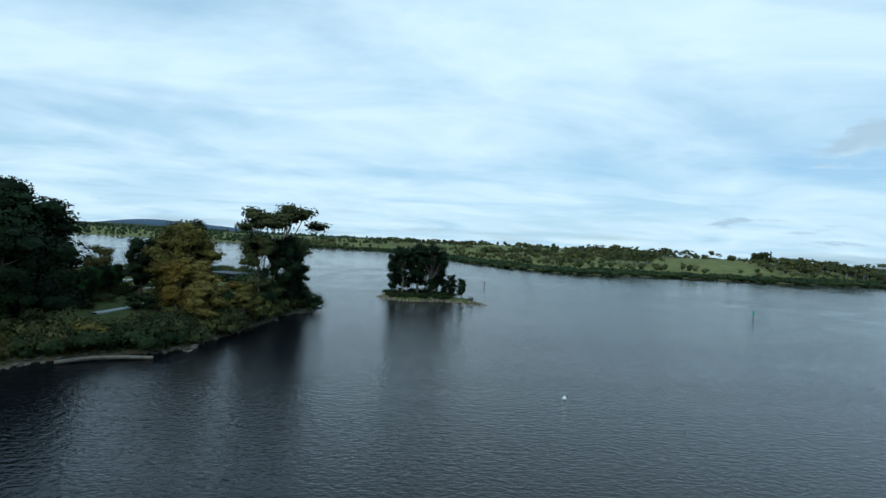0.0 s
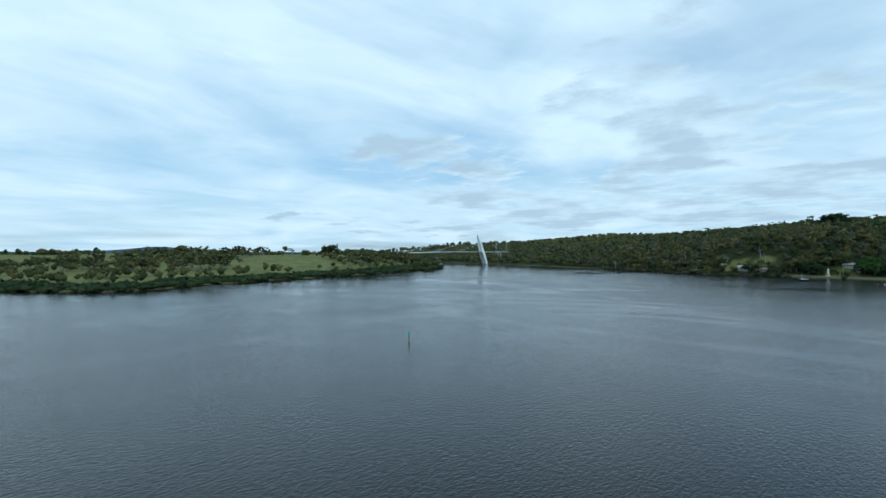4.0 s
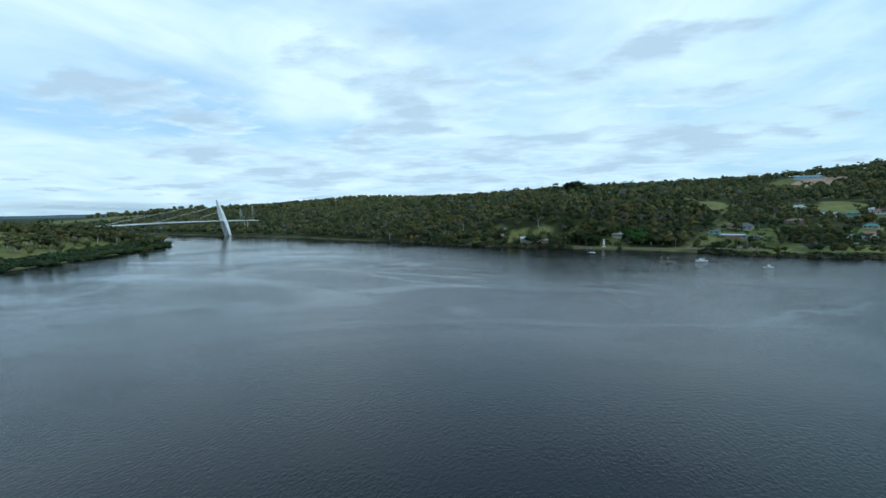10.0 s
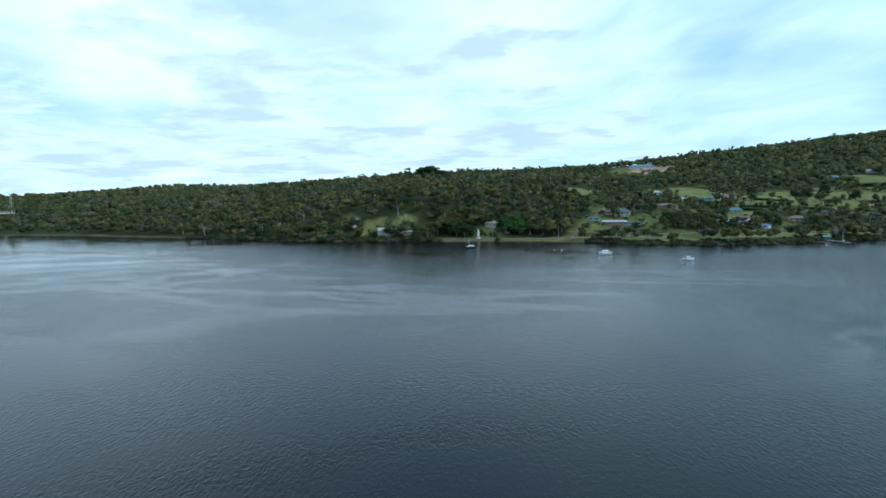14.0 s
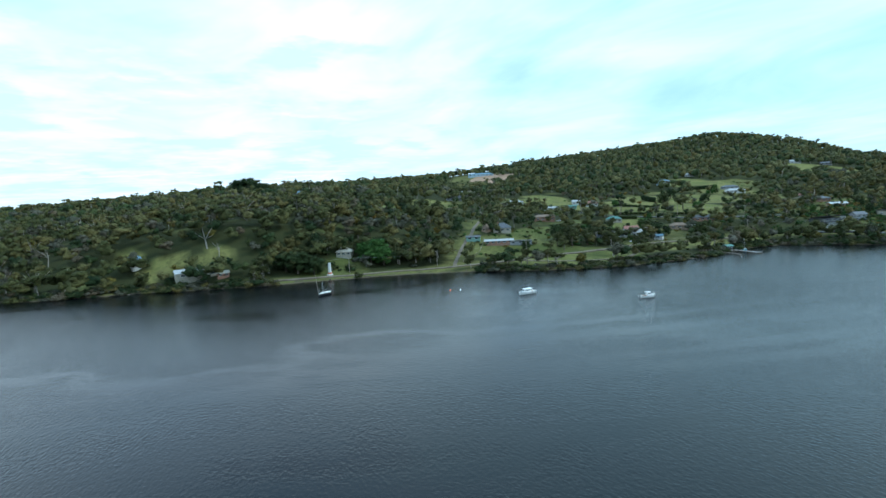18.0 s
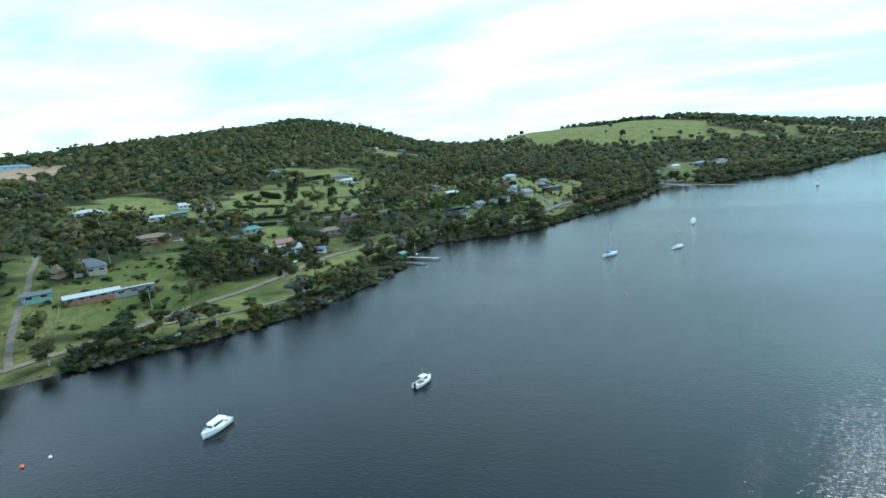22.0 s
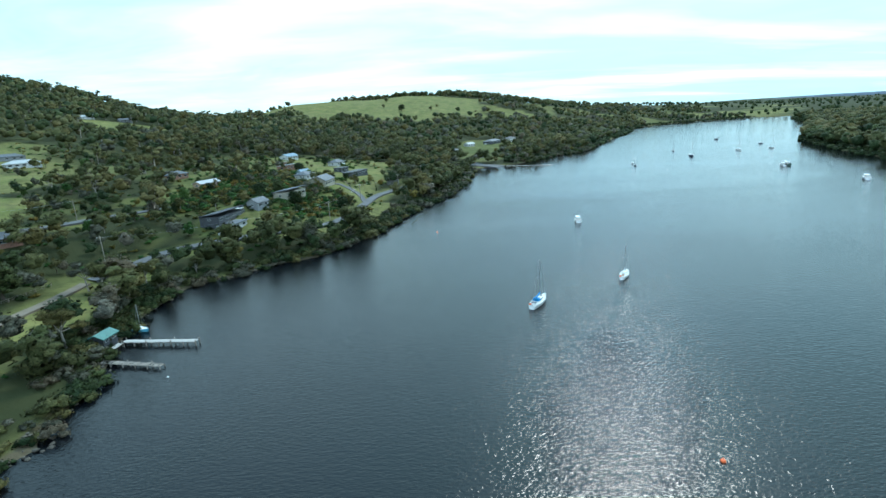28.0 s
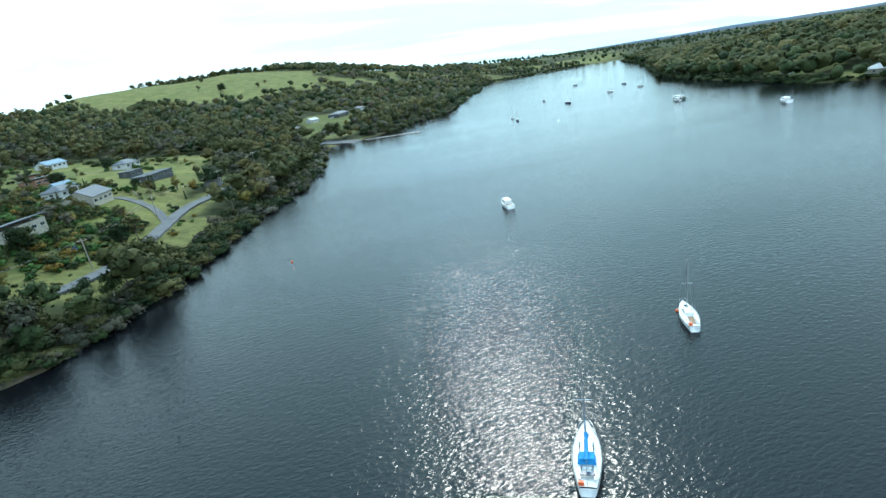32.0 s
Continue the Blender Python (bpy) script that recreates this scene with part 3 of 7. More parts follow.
def tree_shape(kind, rng, leaves=2.0, leaf=0.5):
    """The lobes of a crown and the limbs that bear them, for a tree about 10 m high."""
    lobes, limbs = [], []
    if kind == "gum":                       # open, uneven, clumps at the ends of forked limbs
        lean = rng.uniform(-0.6, 0.6, 2)
        fork = np.array([lean[0], lean[1], rng.uniform(3.0, 4.2)])
        limbs.append(((0, 0, -0.3), fork, 0.30, 0.20))
        for i in range(rng.randint(6, 9)):
            a = i * 2.4 + rng.uniform(-0.4, 0.4)
            out, up = rng.uniform(0.8, 3.2), rng.uniform(5.0, 9.0)
            tip = np.array([out * math.cos(a), out * math.sin(a), up - 0.25 * out])
            limbs.append((fork, tip, 0.13, 0.04))
            lobes.append((*tip, rng.uniform(1.4, 2.2), rng.uniform(1.0, 1.6)))
    elif kind == "wood":                    # full, lumpy dome that meets its neighbours
        limbs.append(((0, 0, -0.3), (0, 0, 5.0), 0.25, 0.12))
        mid = rng.uniform(5.0, 5.7)
        lobes.append((0, 0, mid, rng.uniform(2.0, 2.4), rng.uniform(2.7, 3.2)))
        for i in range(9):
            a, up = i * 2.4 + rng.uniform(-0.5, 0.5), (0.85, 0.1, 0.5, -0.3, 0.3, 0.65, -0.1, 0.4, -0.35)[i] + rng.uniform(-0.15, 0.15)
            ring, out = math.sqrt(max(0.05, 1 - up * up)), rng.uniform(0.62, 0.9)
            lobes.append((2.6 * out * ring * math.cos(a), 2.6 * out * ring * math.sin(a), mid + 3.3 * out * up, rng.uniform(1.0, 1.6), rng.uniform(0.9, 1.35)))
    elif kind == "pine":                    # broad conifer with shelves of dark foliage
        limbs.append(((0, 0, -0.3), (0.1, 0.1, 9.0), 0.35, 0.08))
        for i in range(17):
            z = 2.4 + 7.0 * (i / 16.0)
            a, out = i * 2.4, (2.5 - 0.2 * abs(z - 5.5)) * rng.uniform(0.3, 0.95)
            tip = np.array([out * math.cos(a), out * math.sin(a), z])
            limbs.append(((0, 0, z - 0.7), tip, 0.10, 0.03))
            lobes.append((*tip, rng.uniform(1.2, 1.8), rng.uniform(0.95, 1.3)))
    elif kind == "round":                   # dense round crown down to the ground
        limbs.append(((0, 0, -0.3), (0, 0, 5.0), 0.4, 0.2))
        for i in range(16):
            a, z = i * 2.4, 2.2 + 5.6 * ((i * 7) % 16) / 15
            out = 3.0 * math.sqrt(max(0.05, 1 - ((z - 4.2) / 4.6) ** 2)) * rng.uniform(0.7, 1.0)
            lobes.append((out * math.cos(a), out * math.sin(a), z, rng.uniform(1.3, 1.9), rng.uniform(1.0, 1.5)))
        lobes.append((0, 0, 5.0, 2.6, 3.2))
    elif kind == "billow":                  # heaped, rounded masses at several heights
        limbs.append(((0, 0, -0.3), (0, 0, 4.5), 0.26, 0.15))
        for i in range(15):
            a, z = i * 2.4 + rng.uniform(-0.4, 0.4), 2.4 + 6.4 * ((i * 4) % 15) / 14
            out = (2.9 - 0.30 * abs(z - 4.6)) * rng.uniform(0.35, 0.95) * (0.3 if z > 8.2 else 1.0)
            tip = (out * math.cos(a), out * math.sin(a), z)
            limbs.append(((0, 0, 0.45 * z), tip, 0.09, 0.03))
            lobes.append((*tip, rng.uniform(1.0, 1.75), rng.uniform(0.85, 1.35)))
    elif kind == "spire":                   # narrow cypress
        limbs.append(((0, 0, -0.3), (0, 0, 9.0), 0.2, 0.04))
        for i in range(9):
            z = 1.2 + i
            lobes.append((rng.uniform(-0.2, 0.2), rng.uniform(-0.2, 0.2), z, 1.35 * (1 - i / 11) + 0.15, 0.9))
    elif kind == "umbrella":                # bare limbs that end in flat, open plates of foliage
        fork = np.array([rng.uniform(-0.5, 0.5), rng.uniform(-0.5, 0.5), rng.uniform(3.2, 4.4)])
        limbs.append(((0, 0, -0.3), fork, 0.26, 0.17))
        for i in range(19):
            a, out = i * 2.4 + rng.uniform(-0.4, 0.4), rng.uniform(0.6, 3.7)
            tip = np.array([out * math.cos(a), out * math.sin(a), (9.3, 8.4, 6.2)[i % 3] - 0.13 * out * out + rng.uniform(-0.5, 0.3)])
            limbs.append((fork, tip, 0.10, 0.03))
            lobes.append((*tip, rng.uniform(1.05, 1.55), rng.uniform(0.5, 0.8)))
    else:                                   # bush
        for i in range(8):
            a = i * 2.4
            out = rng.uniform(1.0, 3.2)
            z = rng.uniform(1.2, 5.5 - out)
            lobes.append((out * math.cos(a), out * math.sin(a), z, rng.uniform(1.6, 2.4), rng.uniform(1.2, 2.2)))
        limbs.append(((0, 0, -0.3), (0, 0, 3.0), 0.25, 0.1))
    return lobes, limbs


def scatter(name, places, shapes, mat, label, category="trees", spread=1.05):
    """Very many trees or bushes as one object: rows of x, y, z, height, turn, shape."""
    verts, tris, norms, tint, base = [], [], [], [], 0
    for k, (v, f, nm) in enumerate(shapes):
        rows = places[places[:, 5] == k]
        if not len(rows):
            continue
        c, s = np.cos(rows[:, 4])[:, None], np.sin(rows[:, 4])[:, None]
        h = rows[:, 3:4] / 10.0
        wide = h * (spread + 0.45 * ((rows[:, 0:1] * 7.31 + rows[:, 1:2] * 3.7) % 1.0))
        p = np.stack([rows[:, 0:1] + wide * (c * v[:, 0] - s * v[:, 1]), rows[:, 1:2] + wide * (s * v[:, 0] + c * v[:, 1]), rows[:, 2:3] + h * v[:, 2]], -1)
        verts.append(p.reshape(-1, 3))
        norms.append(np.stack([c * nm[:, 0] - s * nm[:, 1], s * nm[:, 0] + c * nm[:, 1], np.repeat(nm[None, :, 2], len(rows), 0)], -1).reshape(-1, 3))
        lot = (rows[:, 0] * 12.9898 + rows[:, 1] * 78.233) % 1.0
        tint.append(np.repeat(lot, len(v)))
        tris.append((f[None] + base + len(v) * np.arange(len(rows))[:, None]).ravel())
        base += len(rows) * len(v)
    me = raw_mesh(name, np.vstack(verts), np.concatenate(tris), 3, mat, True, np.vstack(norms), np.concatenate(tint))
    return tagged(new(name, me), label, category, kind="stuff")


def far_shapes(kind, n, leaves, leaf, seed, keep=99, core=(0.62, 0.95)):
    """Crowns for woods; keep: how many lobes, the fewer the larger."""
    out = []
    for i in range(n):
        rng = np.random.RandomState(seed + i)
        lobes, _ = tree_shape(kind, rng)
        if keep < len(lobes):
            grow = (len(lobes) / keep) ** 0.22
            lobes = [(x, y, z, r * grow, rz * grow) for x, y, z, r, rz in lobes[:keep]]
        out.append(leaf_cloud(rng, lobes, leaves, leaf, core))
    return out


def trunk_shapes(kind, n, seed):
    """The bare limbs of the same trees."""
    out = []
    for i in range(n):
        lv, lf = [], []
        for a, b, ra, rb in tree_shape(kind, np.random.RandomState(seed + i))[1]:
            limb(lv, lf, a, b, ra * 0.8, rb, 4)
        v = np.vstack(lv)
        out.append((v, np.array(lf), unit(v * (1, 1, 0) + 1e-3)))
    return out


# open ground: x, y, radius along x, radius along y
LAWNS = [(625, 131, 11, 11), (611, 143, 12, 20), (605, 12, 20, 36), (566, -10, 10, 26), (646, 203, 10, 12), (655, 226, 10, 7), (620, 42, 24, 22), (632, -8, 18, 20), (580, -10, 9, 33), (578, -88, 10, 28),
         (612, 8, 30, 22), (654, -64, 25, 20), (649, -95, 22, 20), (740, -195, 36, 34), (805, -363, 50, 34), (705, -258, 24, 28)]
PADDOCKS = [(569, -48, 9, 34), (570, -104, 8, 22), (560, 14, 9, 22), (575, 24, 9, 22), (721, -173, 40, 26), (704, -135, 26, 22), (766, -245, 44, 26), (679, -212, 26, 18), (843, -389, 52, 18), (576, -89, 9, 20), (644, -101, 16, 12), (626, -74, 16, 10), (692, -309, 12, 26), (653, 270, 12, 8), (675, 252, 10, 8), (652, 234, 14, 7), (576, -426, 26, 24),
            (776, -112, 44, 28), (728, -178, 46, 26), (765, -228, 48, 34), (672, -186, 26, 26), (738, -285, 44, 22), (825, -356, 48, 24), (834, -606, 50, 44), (571, -408, 32, 36), (534, -360, 30, 30),
            (774, -816, 60, 18), (517, -273, 7, 14), (505, -341, 12, 18), (515, -424, 14, 20), (826, 6, 36, 22), (834, -139, 34, 24), (792, -126, 30, 20), (812, -100, 34, 24), (775, 23, 44, 22), (797, 60, 28, 14), (877, 34, 24, 20), (1140, -200, 72, 44), (832, -609, 30, 40),
            (526, -272, 13, 20), (580, -425, 28, 30), (528, -345, 22, 32), (566, -226, 8, 10), (569, -135, 9, 7)]
PLOTS = [(557, -193, 17, 15), (392, -652, 44, 56), (420, -520, 22, 34), (415, -600, 24, 56), (432, -545, 16, 34), (813, -410, 30, 34), (701, -314, 34, 44), (606, -296, 12, 10), (120, -345, 22, 24), (770, -345, 40, 30)]

# groves among the gardens
GROVES = [(623, 94, 18, 20), (612, 88, 9, 14), (636, 84, 14, 18), (642, 180, 18, 14), (634, 168, 10, 8), (652, 152, 14, 12), (634, 192, 9, 7), (640, 100, 14, 12), (662, 8, 16, 18), (642, -44, 14, 12), (664, -78, 14, 12), (640, -125, 14, 12), (604, -24, 20, 22), (607, -174, 24, 46), (680, -104, 18, 14), (590, -300, 18, 20), (640, -250, 30, 24), (700, -60, 26, 20), (690, 0, 40, 30)]

# the lines of roads and paths
SHORE_ROAD = [(618, 190), (611, 168), (608, 150), (605, 130), (603, 112), (598, 95), (594, 78), (589, 58), (585, 38), (581, 12), (578, -8), (580, -38), (584, -70), (583, -104), (582, -132)]
VILLAGE_ROAD = [(582, -132), (572, -160), (546, -182), (525, -198), (516, -213), (511, -235), (508, -258), (502, -285), (488, -322), (474, -365), (462, -415), (450, -447), (440, -470), (428, -510), (412, -526)]
FIELDS = [(-300, -1290, 130, 60), (110, -1200, 70, 40), (-535, -1343, 90, 50), (-272, -860, 50, 30), (-430, -1150, 60, 40), (300, -1040, 60, 50)]
FOOT_PATH = [(586, 42), (577, 33), (569, 24), (562, 13), (558, 1), (557, -13), (562, -26)]
UPPER_LANE = [(800, -92), (760, -100), (712, -98), (682, -108), (662, -120), (647, -144), (633, -170), (612, -198), (594, -214)]
GARDEN_DRIVE = [(594, 76), (604, 71), (621, 60), (641, 45), (664, 30), (685, 16)]
HOUSE_DRIVE = [(509, -258), (514, -272), (521, -284), (528, -290), (534, -293)]


def road_distance(x, y):
    x, y = np.asarray(x, float), np.asarray(y, float)
    best = np.full(x.shape, 1e18)
    for line in (SHORE_ROAD, VILLAGE_ROAD, FOOT_PATH, UPPER_LANE, GARDEN_DRIVE, HOUSE_DRIVE):
        for (ax, ay), (bx, by) in zip(line, line[1:]):
            s = np.clip(((x - ax) * (bx - ax) + (y - ay) * (by - ay)) / ((bx - ax) ** 2 + (by - ay) ** 2), 0, 1)
            best = np.minimum(best, (x - ax - s * (bx - ax)) ** 2 + (y - ay - s * (by - ay)) ** 2)
    return np.sqrt(best)


def ovals(x, y, *lists):
    best = np.full(np.shape(x), -1.0)
    for rows in lists:
        for cx, cy, rx, ry in rows:
            best = np.maximum(best, 1 - ((x - cx) / rx) ** 2 - ((y - cy) / ry) ** 2)
    return best


def open_bank(x, y):
    return ovals(x, y, [(590, 80, 14, 14), (416, -455, 26, 22)])


def cape_lawn(x, y):
    return ovals(x, y, [(120, -345, 24, 26), (140, -280, 16, 18)])


def bare_hill(x, y):
    return 1 - ((x - 600) / 270) ** 2 - ((y + 1080) / 190) ** 2 + 0.25 * wave(x, y, 120, 41)


def is_east(x, y):
    return (x > 560) & (y > 500) | (x > 430) & (y > -460) & (y <= 500) | (y <= -460) & (x > 360 + 0.74 * (y + 460)) | (y < -1180)


def is_north(x, y):
    return (y > 470) & (x < 0.62 * y + 300) & (x < 700)


def is_west(x, y):
    return (x < 200) & (y < 300) & ((y > -560) | (x < 120 + 0.75 * (y + 560)))


def east_cover(x, y, d):
    """How thickly trees stand on the east bank."""
    park = (x > 575) & (x < 830) & (y > -430) & (y < 40)
    clumps = 0.42 + 0.5 * (wave(x, y, 48, 51) > 0.0)
    cover = np.where(park, clumps, 0.95)
    cover = np.where((wave(x, y, 75, 52) + 0.4 * wave(x, y, 30, 53)) > 1.05, 0.35 * cover, cover)
    cover = np.where((x > 505) & (x < 625) & (y > -440) & (y < -205), 0.11, cover)
    cover = np.where((x < 560) & (y > -262) & (y < -192) & (d < 42), 0.0, cover)
    cover = np.where(ovals(x, y, LAWNS, PADDOCKS, PLOTS) > 0, 0.012, cover)
    cover = np.where(ovals(x, y, GROVES) > 0, 0.9, cover)
    south = (y < -1150) & (x < 330) | (y < -700) & (x < 230)
    cover = np.where(south & (wave(x, y, 210, 54) + 0.5 * wave(x, y, 80, 55) > 0.25), 0.06, cover)
    cover = np.where(ovals(x, y, FIELDS) > 0, 0.01, cover)
    return np.where(bare_hill(x, y) > 0, 0.012, cover) * (d > 3) * (road_distance(x, y) > 5.5)


def cover_at(x, y):
    """How much of the ground lies under trees, for the look of the ground itself."""
    d = land_distance(x, y)
    east = is_east(x, y) * east_cover(x, y, d)
    west = is_west(x, y) * (cape_lawn(x, y) < 0) * (y < -120) * 0.9
    return np.where(np.hypot(x, y) > 2200, 1.0, np.where(y > 1100, 0.2, np.maximum(east, west) + is_east(x, y) * (d > 500) * (bare_hill(x, y) < 0) * 0.3))


def plant(rng, x0, x1, y0, y1, step, keep, least=1.0):
    """Places on a shaken grid, on land, thinned by keep(x, y, distance from water)."""
    gx, gy = np.meshgrid(np.arange(x0, x1, step), np.arange(y0, y1, step))
    x = gx.ravel() + rng.uniform(-0.5, 0.5, gx.size) * step
    y = gy.ravel() + rng.uniform(-0.5, 0.5, gx.size) * step
    d = land_distance(x, y)
    ok = (d > least) & (rng.rand(x.size) < keep(x, y, d))
    x, y, d = x[ok], y[ok], d[ok]
    return x, y, d, ground_height(x, y, d)


def rows_of(rng, x, y, z, low, high, shapes):
    return np.stack([x, y, z, rng.uniform(low, high, len(x)), rng.uniform(0, 6.28, len(x)), rng.randint(0, shapes, len(x))], 1)

# ---- woods, scrub and single trees ----
build_ground()


def build_woods():
    rng = np.random.RandomState(5)
    gum_near, gum_far, tiny = far_shapes("wood", 8, 8.5, 0.32, 100, 8, (0.6, 0.88)), far_shapes("wood", 6, 1.3, 0.62, 200, 4, (0.72, 0.98)), far_shapes("wood", 5, 0.5, 0.8, 250, 2, (0.75, 1.0))
    dark, scrub = far_shapes("wood", 5, 8.0, 0.32, 300, 8, (0.6, 0.88)), far_shapes("bush", 5, 2.6, 0.5, 400, 5, (0.7, 0.95))
    # hillside above the east bank, the nearer part in more detail
    x, y, d, z = plant(rng, 270, 840, -620, 560, 8.3, lambda x, y, d: east_cover(x, y, d) * (d < 300) * is_east(x, y))
    pick = rng.rand(len(x)) + 0.4 * wave(x, y, 60, 21)
    for share, name, shapes, mat, lab, low, high in (
            (pick < 0.50, "gum_woodland", gum_near, GUM, "olive-green gum trees covering the hillside", 8, 16.5),
            ((pick >= 0.50) & (pick < 0.70), "grey_woodland", gum_near, GREY_LEAF, "grey-brown thin-leaved trees among the gums", 7, 13),
            ((pick >= 0.70) & (pick < 0.78), "golden_woodland", gum_near, GOLD_LEAF, "golden-brown flowering trees on the slope", 5, 9),
            (pick >= 0.78, "dark_woodland", dark, DARK_LEAF, "dark green bushy trees among the gums", 6.5, 12.5)):
        rows = rows_of(rng, x[share], y[share], z[share], low, high, len(shapes))
        rows[:, 3] *= np.where((rows[:, 1] > -430) & (rows[:, 1] < 40) & (rows[:, 0] > 575) & (rows[:, 0] < 850), 0.72, np.where((rows[:, 1] > -440) & (rows[:, 1] < -205) & (rows[:, 0] > 505) & (rows[:, 0] <= 575), 0.6, 1.0))      # lower among the gardens
        scatter(name, rows, shapes, mat, lab, spread=1.02)
    # scrub and low trees right along the water, finer where it is passed closely
    close = far_shapes("bush", 5, 7.5, 0.36, 410, 6, (0.5, 0.78))
    def fringe(x, y, d):
        fringe_side = is_east(x, y)
        beach = (y > 92) & (y < 172) & (x > 560) | (y < -432) & (y > -478) & (x > 250)
        return np.where(beach, 0.06, np.where(d < 8, 0.85, np.where(d < 13, 0.5, 0.0))) * (open_bank(x, y) < 0) * fringe_side * (road_distance(x, y) > 3.0)
    x, y, d, z = plant(rng, 270, 700, -640, 420, 3.2, fringe, -1.6)
    pick = rng.rand(len(x)) + 0.3 * wave(x, y, 25, 22)
    for share, name, mat, lab in ((pick < 0.42, "shore_scrub", DARK_LEAF, "dark green scrub leaning over the water's edge"),
                                  ((pick >= 0.42) & (pick < 0.72), "tea_tree_scrub", GUM, "olive tea tree scrub along the bank"),
                                  (pick >= 0.72, "grey_scrub", GREY_LEAF, "grey twiggy scrub along the bank")):
        r = rows_of(rng, x[share], y[share], np.maximum(z[share], 0.0) - 0.4, 3.0, 7.6, 5)
        r[:, 5] += 5 * (r[:, 1] > -330)
        r[:, 3] *= np.where((r[:, 1] > -60) & (r[:, 1] < 60), 0.8, 1.0)
        scatter(name, r, scrub + close, mat, lab, "bushes")
    # garden shrubs, hedges and low growth on the open slopes
    def shrubs(x, y, d):
        beds = (wave(x, y, 26, 71) + 0.6 * wave(x, y, 11, 72) > np.where((x < 640) & (y < -170), -0.35, np.where(y > -80, 0.25, 0.45))) | (np.abs(wave(x, y, 90, 73)) < 0.045)
        lawn = ovals(x, y, LAWNS, PADDOCKS)
        return beds * np.where(lawn > 0.2, np.where((y > -20) & (x < 660) & (x > 600), 0.16, 0.012), np.where(lawn > 0.0, 0.3, 0.6)) * ((x > 500) & (x < 830) & (y > -440) & (y < 60) & (d > 14) & (road_distance(x, y) > 3.5))
    x, y, d, z = plant(rng, 500, 830, -440, 60, 3.9, shrubs)
    pick = rng.rand(len(x)) + 0.35 * wave(x, y, 18, 74)
    small = far_shapes("bush", 4, 1.6, 0.75, 430, 3, (0.55, 0.85))
    for share, name, mat, lab in ((pick < 0.4, "garden_shrubs", GREEN_LEAF, "fresh green shrubs and hedges in the gardens"), ((pick >= 0.4) & (pick < 0.75), "dark_shrubs", DARK_LEAF, "dark shrubs and hedges in the gardens"),
                                  (pick >= 0.75, "flowering_shrubs", GOLD_LEAF, "yellow-brown shrubs in the gardens")):
        scatter(name, rows_of(rng, x[share], y[share], z[share] - 0.2, 1.2, 3.6, 4), small, mat, lab, "bushes")
    # scrub along the banks further down the river
    x, y, d, z = plant(rng, -260, 470, -1320, -600, 6.5, lambda x, y, d: 0.9 * (d < 15) * (is_east(x, y) | is_west(x, y)), -1.5)
    scatter("lower_bank_scrub", rows_of(rng, x, y, np.maximum(z, 0) - 0.4, 4, 9, 5), scrub, DARK_LEAF, "dark scrub along the lower river banks", "bushes")
    x, y, d, z = plant(rng, -100, 200, -600, -100, 5.0, lambda x, y, d: 0.9 * (d < 11) * is_west(x, y), -1.5)
    scatter("cape_bank_scrub", rows_of(rng, x, y, np.maximum(z, 0) - 0.4, 4, 8, 5), scrub, DARK_LEAF, "dark scrub along the foot of the cape", "bushes")
    def village_beds(x, y, d):
        own = ovals(x, y, [(529, -254, 15, 13), (536, -236, 14, 12), (521, -243, 8, 10), (548, -262, 14, 10), (560, -280, 14, 14), (575, -250, 22, 26), (548, -318, 12, 8), (556, -410, 12, 7), (572, -300, 18, 16), (590, -215, 16, 14), (541, -258, 20, 16), (556, -226, 18, 16), (532, -222, 12, 10), (586, -300, 18, 22), (563, -318, 14, 10)]) > 0
        return own * 0.85 * (road_distance(x, y) > 4) * (d > 10)
    x, y, d, z = plant(rng, 505, 615, -425, -195, 3.1, village_beds)
    pick = rng.rand(len(x)) + 0.3 * wave(x, y, 14, 75)
    for share, name, mat, lab in ((pick < 0.34, "village_green_shrubs", GREEN_LEAF, "rounded fresh green shrubs in the village gardens"), ((pick >= 0.34) & (pick < 0.7), "village_dark_shrubs", DARK_LEAF, "dark rounded shrubs in the village gardens"),
                                  (pick >= 0.7, "village_golden_shrubs", GOLD_LEAF, "yellow-green shrubs in the village gardens")):
        scatter(name, rows_of(rng, x[share], y[share], z[share] - 0.2, 2.2, 5.6, 4), far_shapes("bush", 4, 4.0, 0.45, 440, 5, (0.55, 0.85)), mat, lab, "bushes", spread=0.95)
    # the bank beyond, both ways, and the long ridge
    far = lambda x, y, d: np.where((x > 840) | (y < -620) | (y > 560) | (d >= 300), np.where((d < 1050) & (x < 1400), east_cover(x, y, d), 0), 0)
    x, y, d, z = plant(rng, -250, 1400, -1500, 1250, 12.8, lambda x, y, d: far(x, y, d) * is_east(x, y))
    pick = rng.rand(len(x)) + 0.4 * wave(x, y, 150, 23)
    deep = d > 380
    for share, name, shapes, mat, lab in ((~deep & (pick < 0.62), "ridge_woodland", gum_far, GUM, "gum forest on the slopes of the ridge"),
                                          (~deep & (pick >= 0.62) & (pick < 0.78), "ridge_grey_trees", gum_far, GREY_LEAF, "grey thin-leaved trees in the forest on the ridge"),
                                          (~deep & (pick >= 0.78), "ridge_dark_trees", gum_far, DARK_LEAF, "darker trees in the forest on the ridge"),
                                          (deep & (pick < 0.75), "upper_ridge_woodland", tiny, GUM, "gum forest along the top of the ridge"),
                                          (deep & (pick >= 0.75), "upper_ridge_dark_trees", tiny, DARK_LEAF, "darker trees along the top of the ridge")):
        scatter(name, rows_of(rng, x[share], y[share], z[share], 7, 14, 4), shapes, mat, lab, spread=1.2)
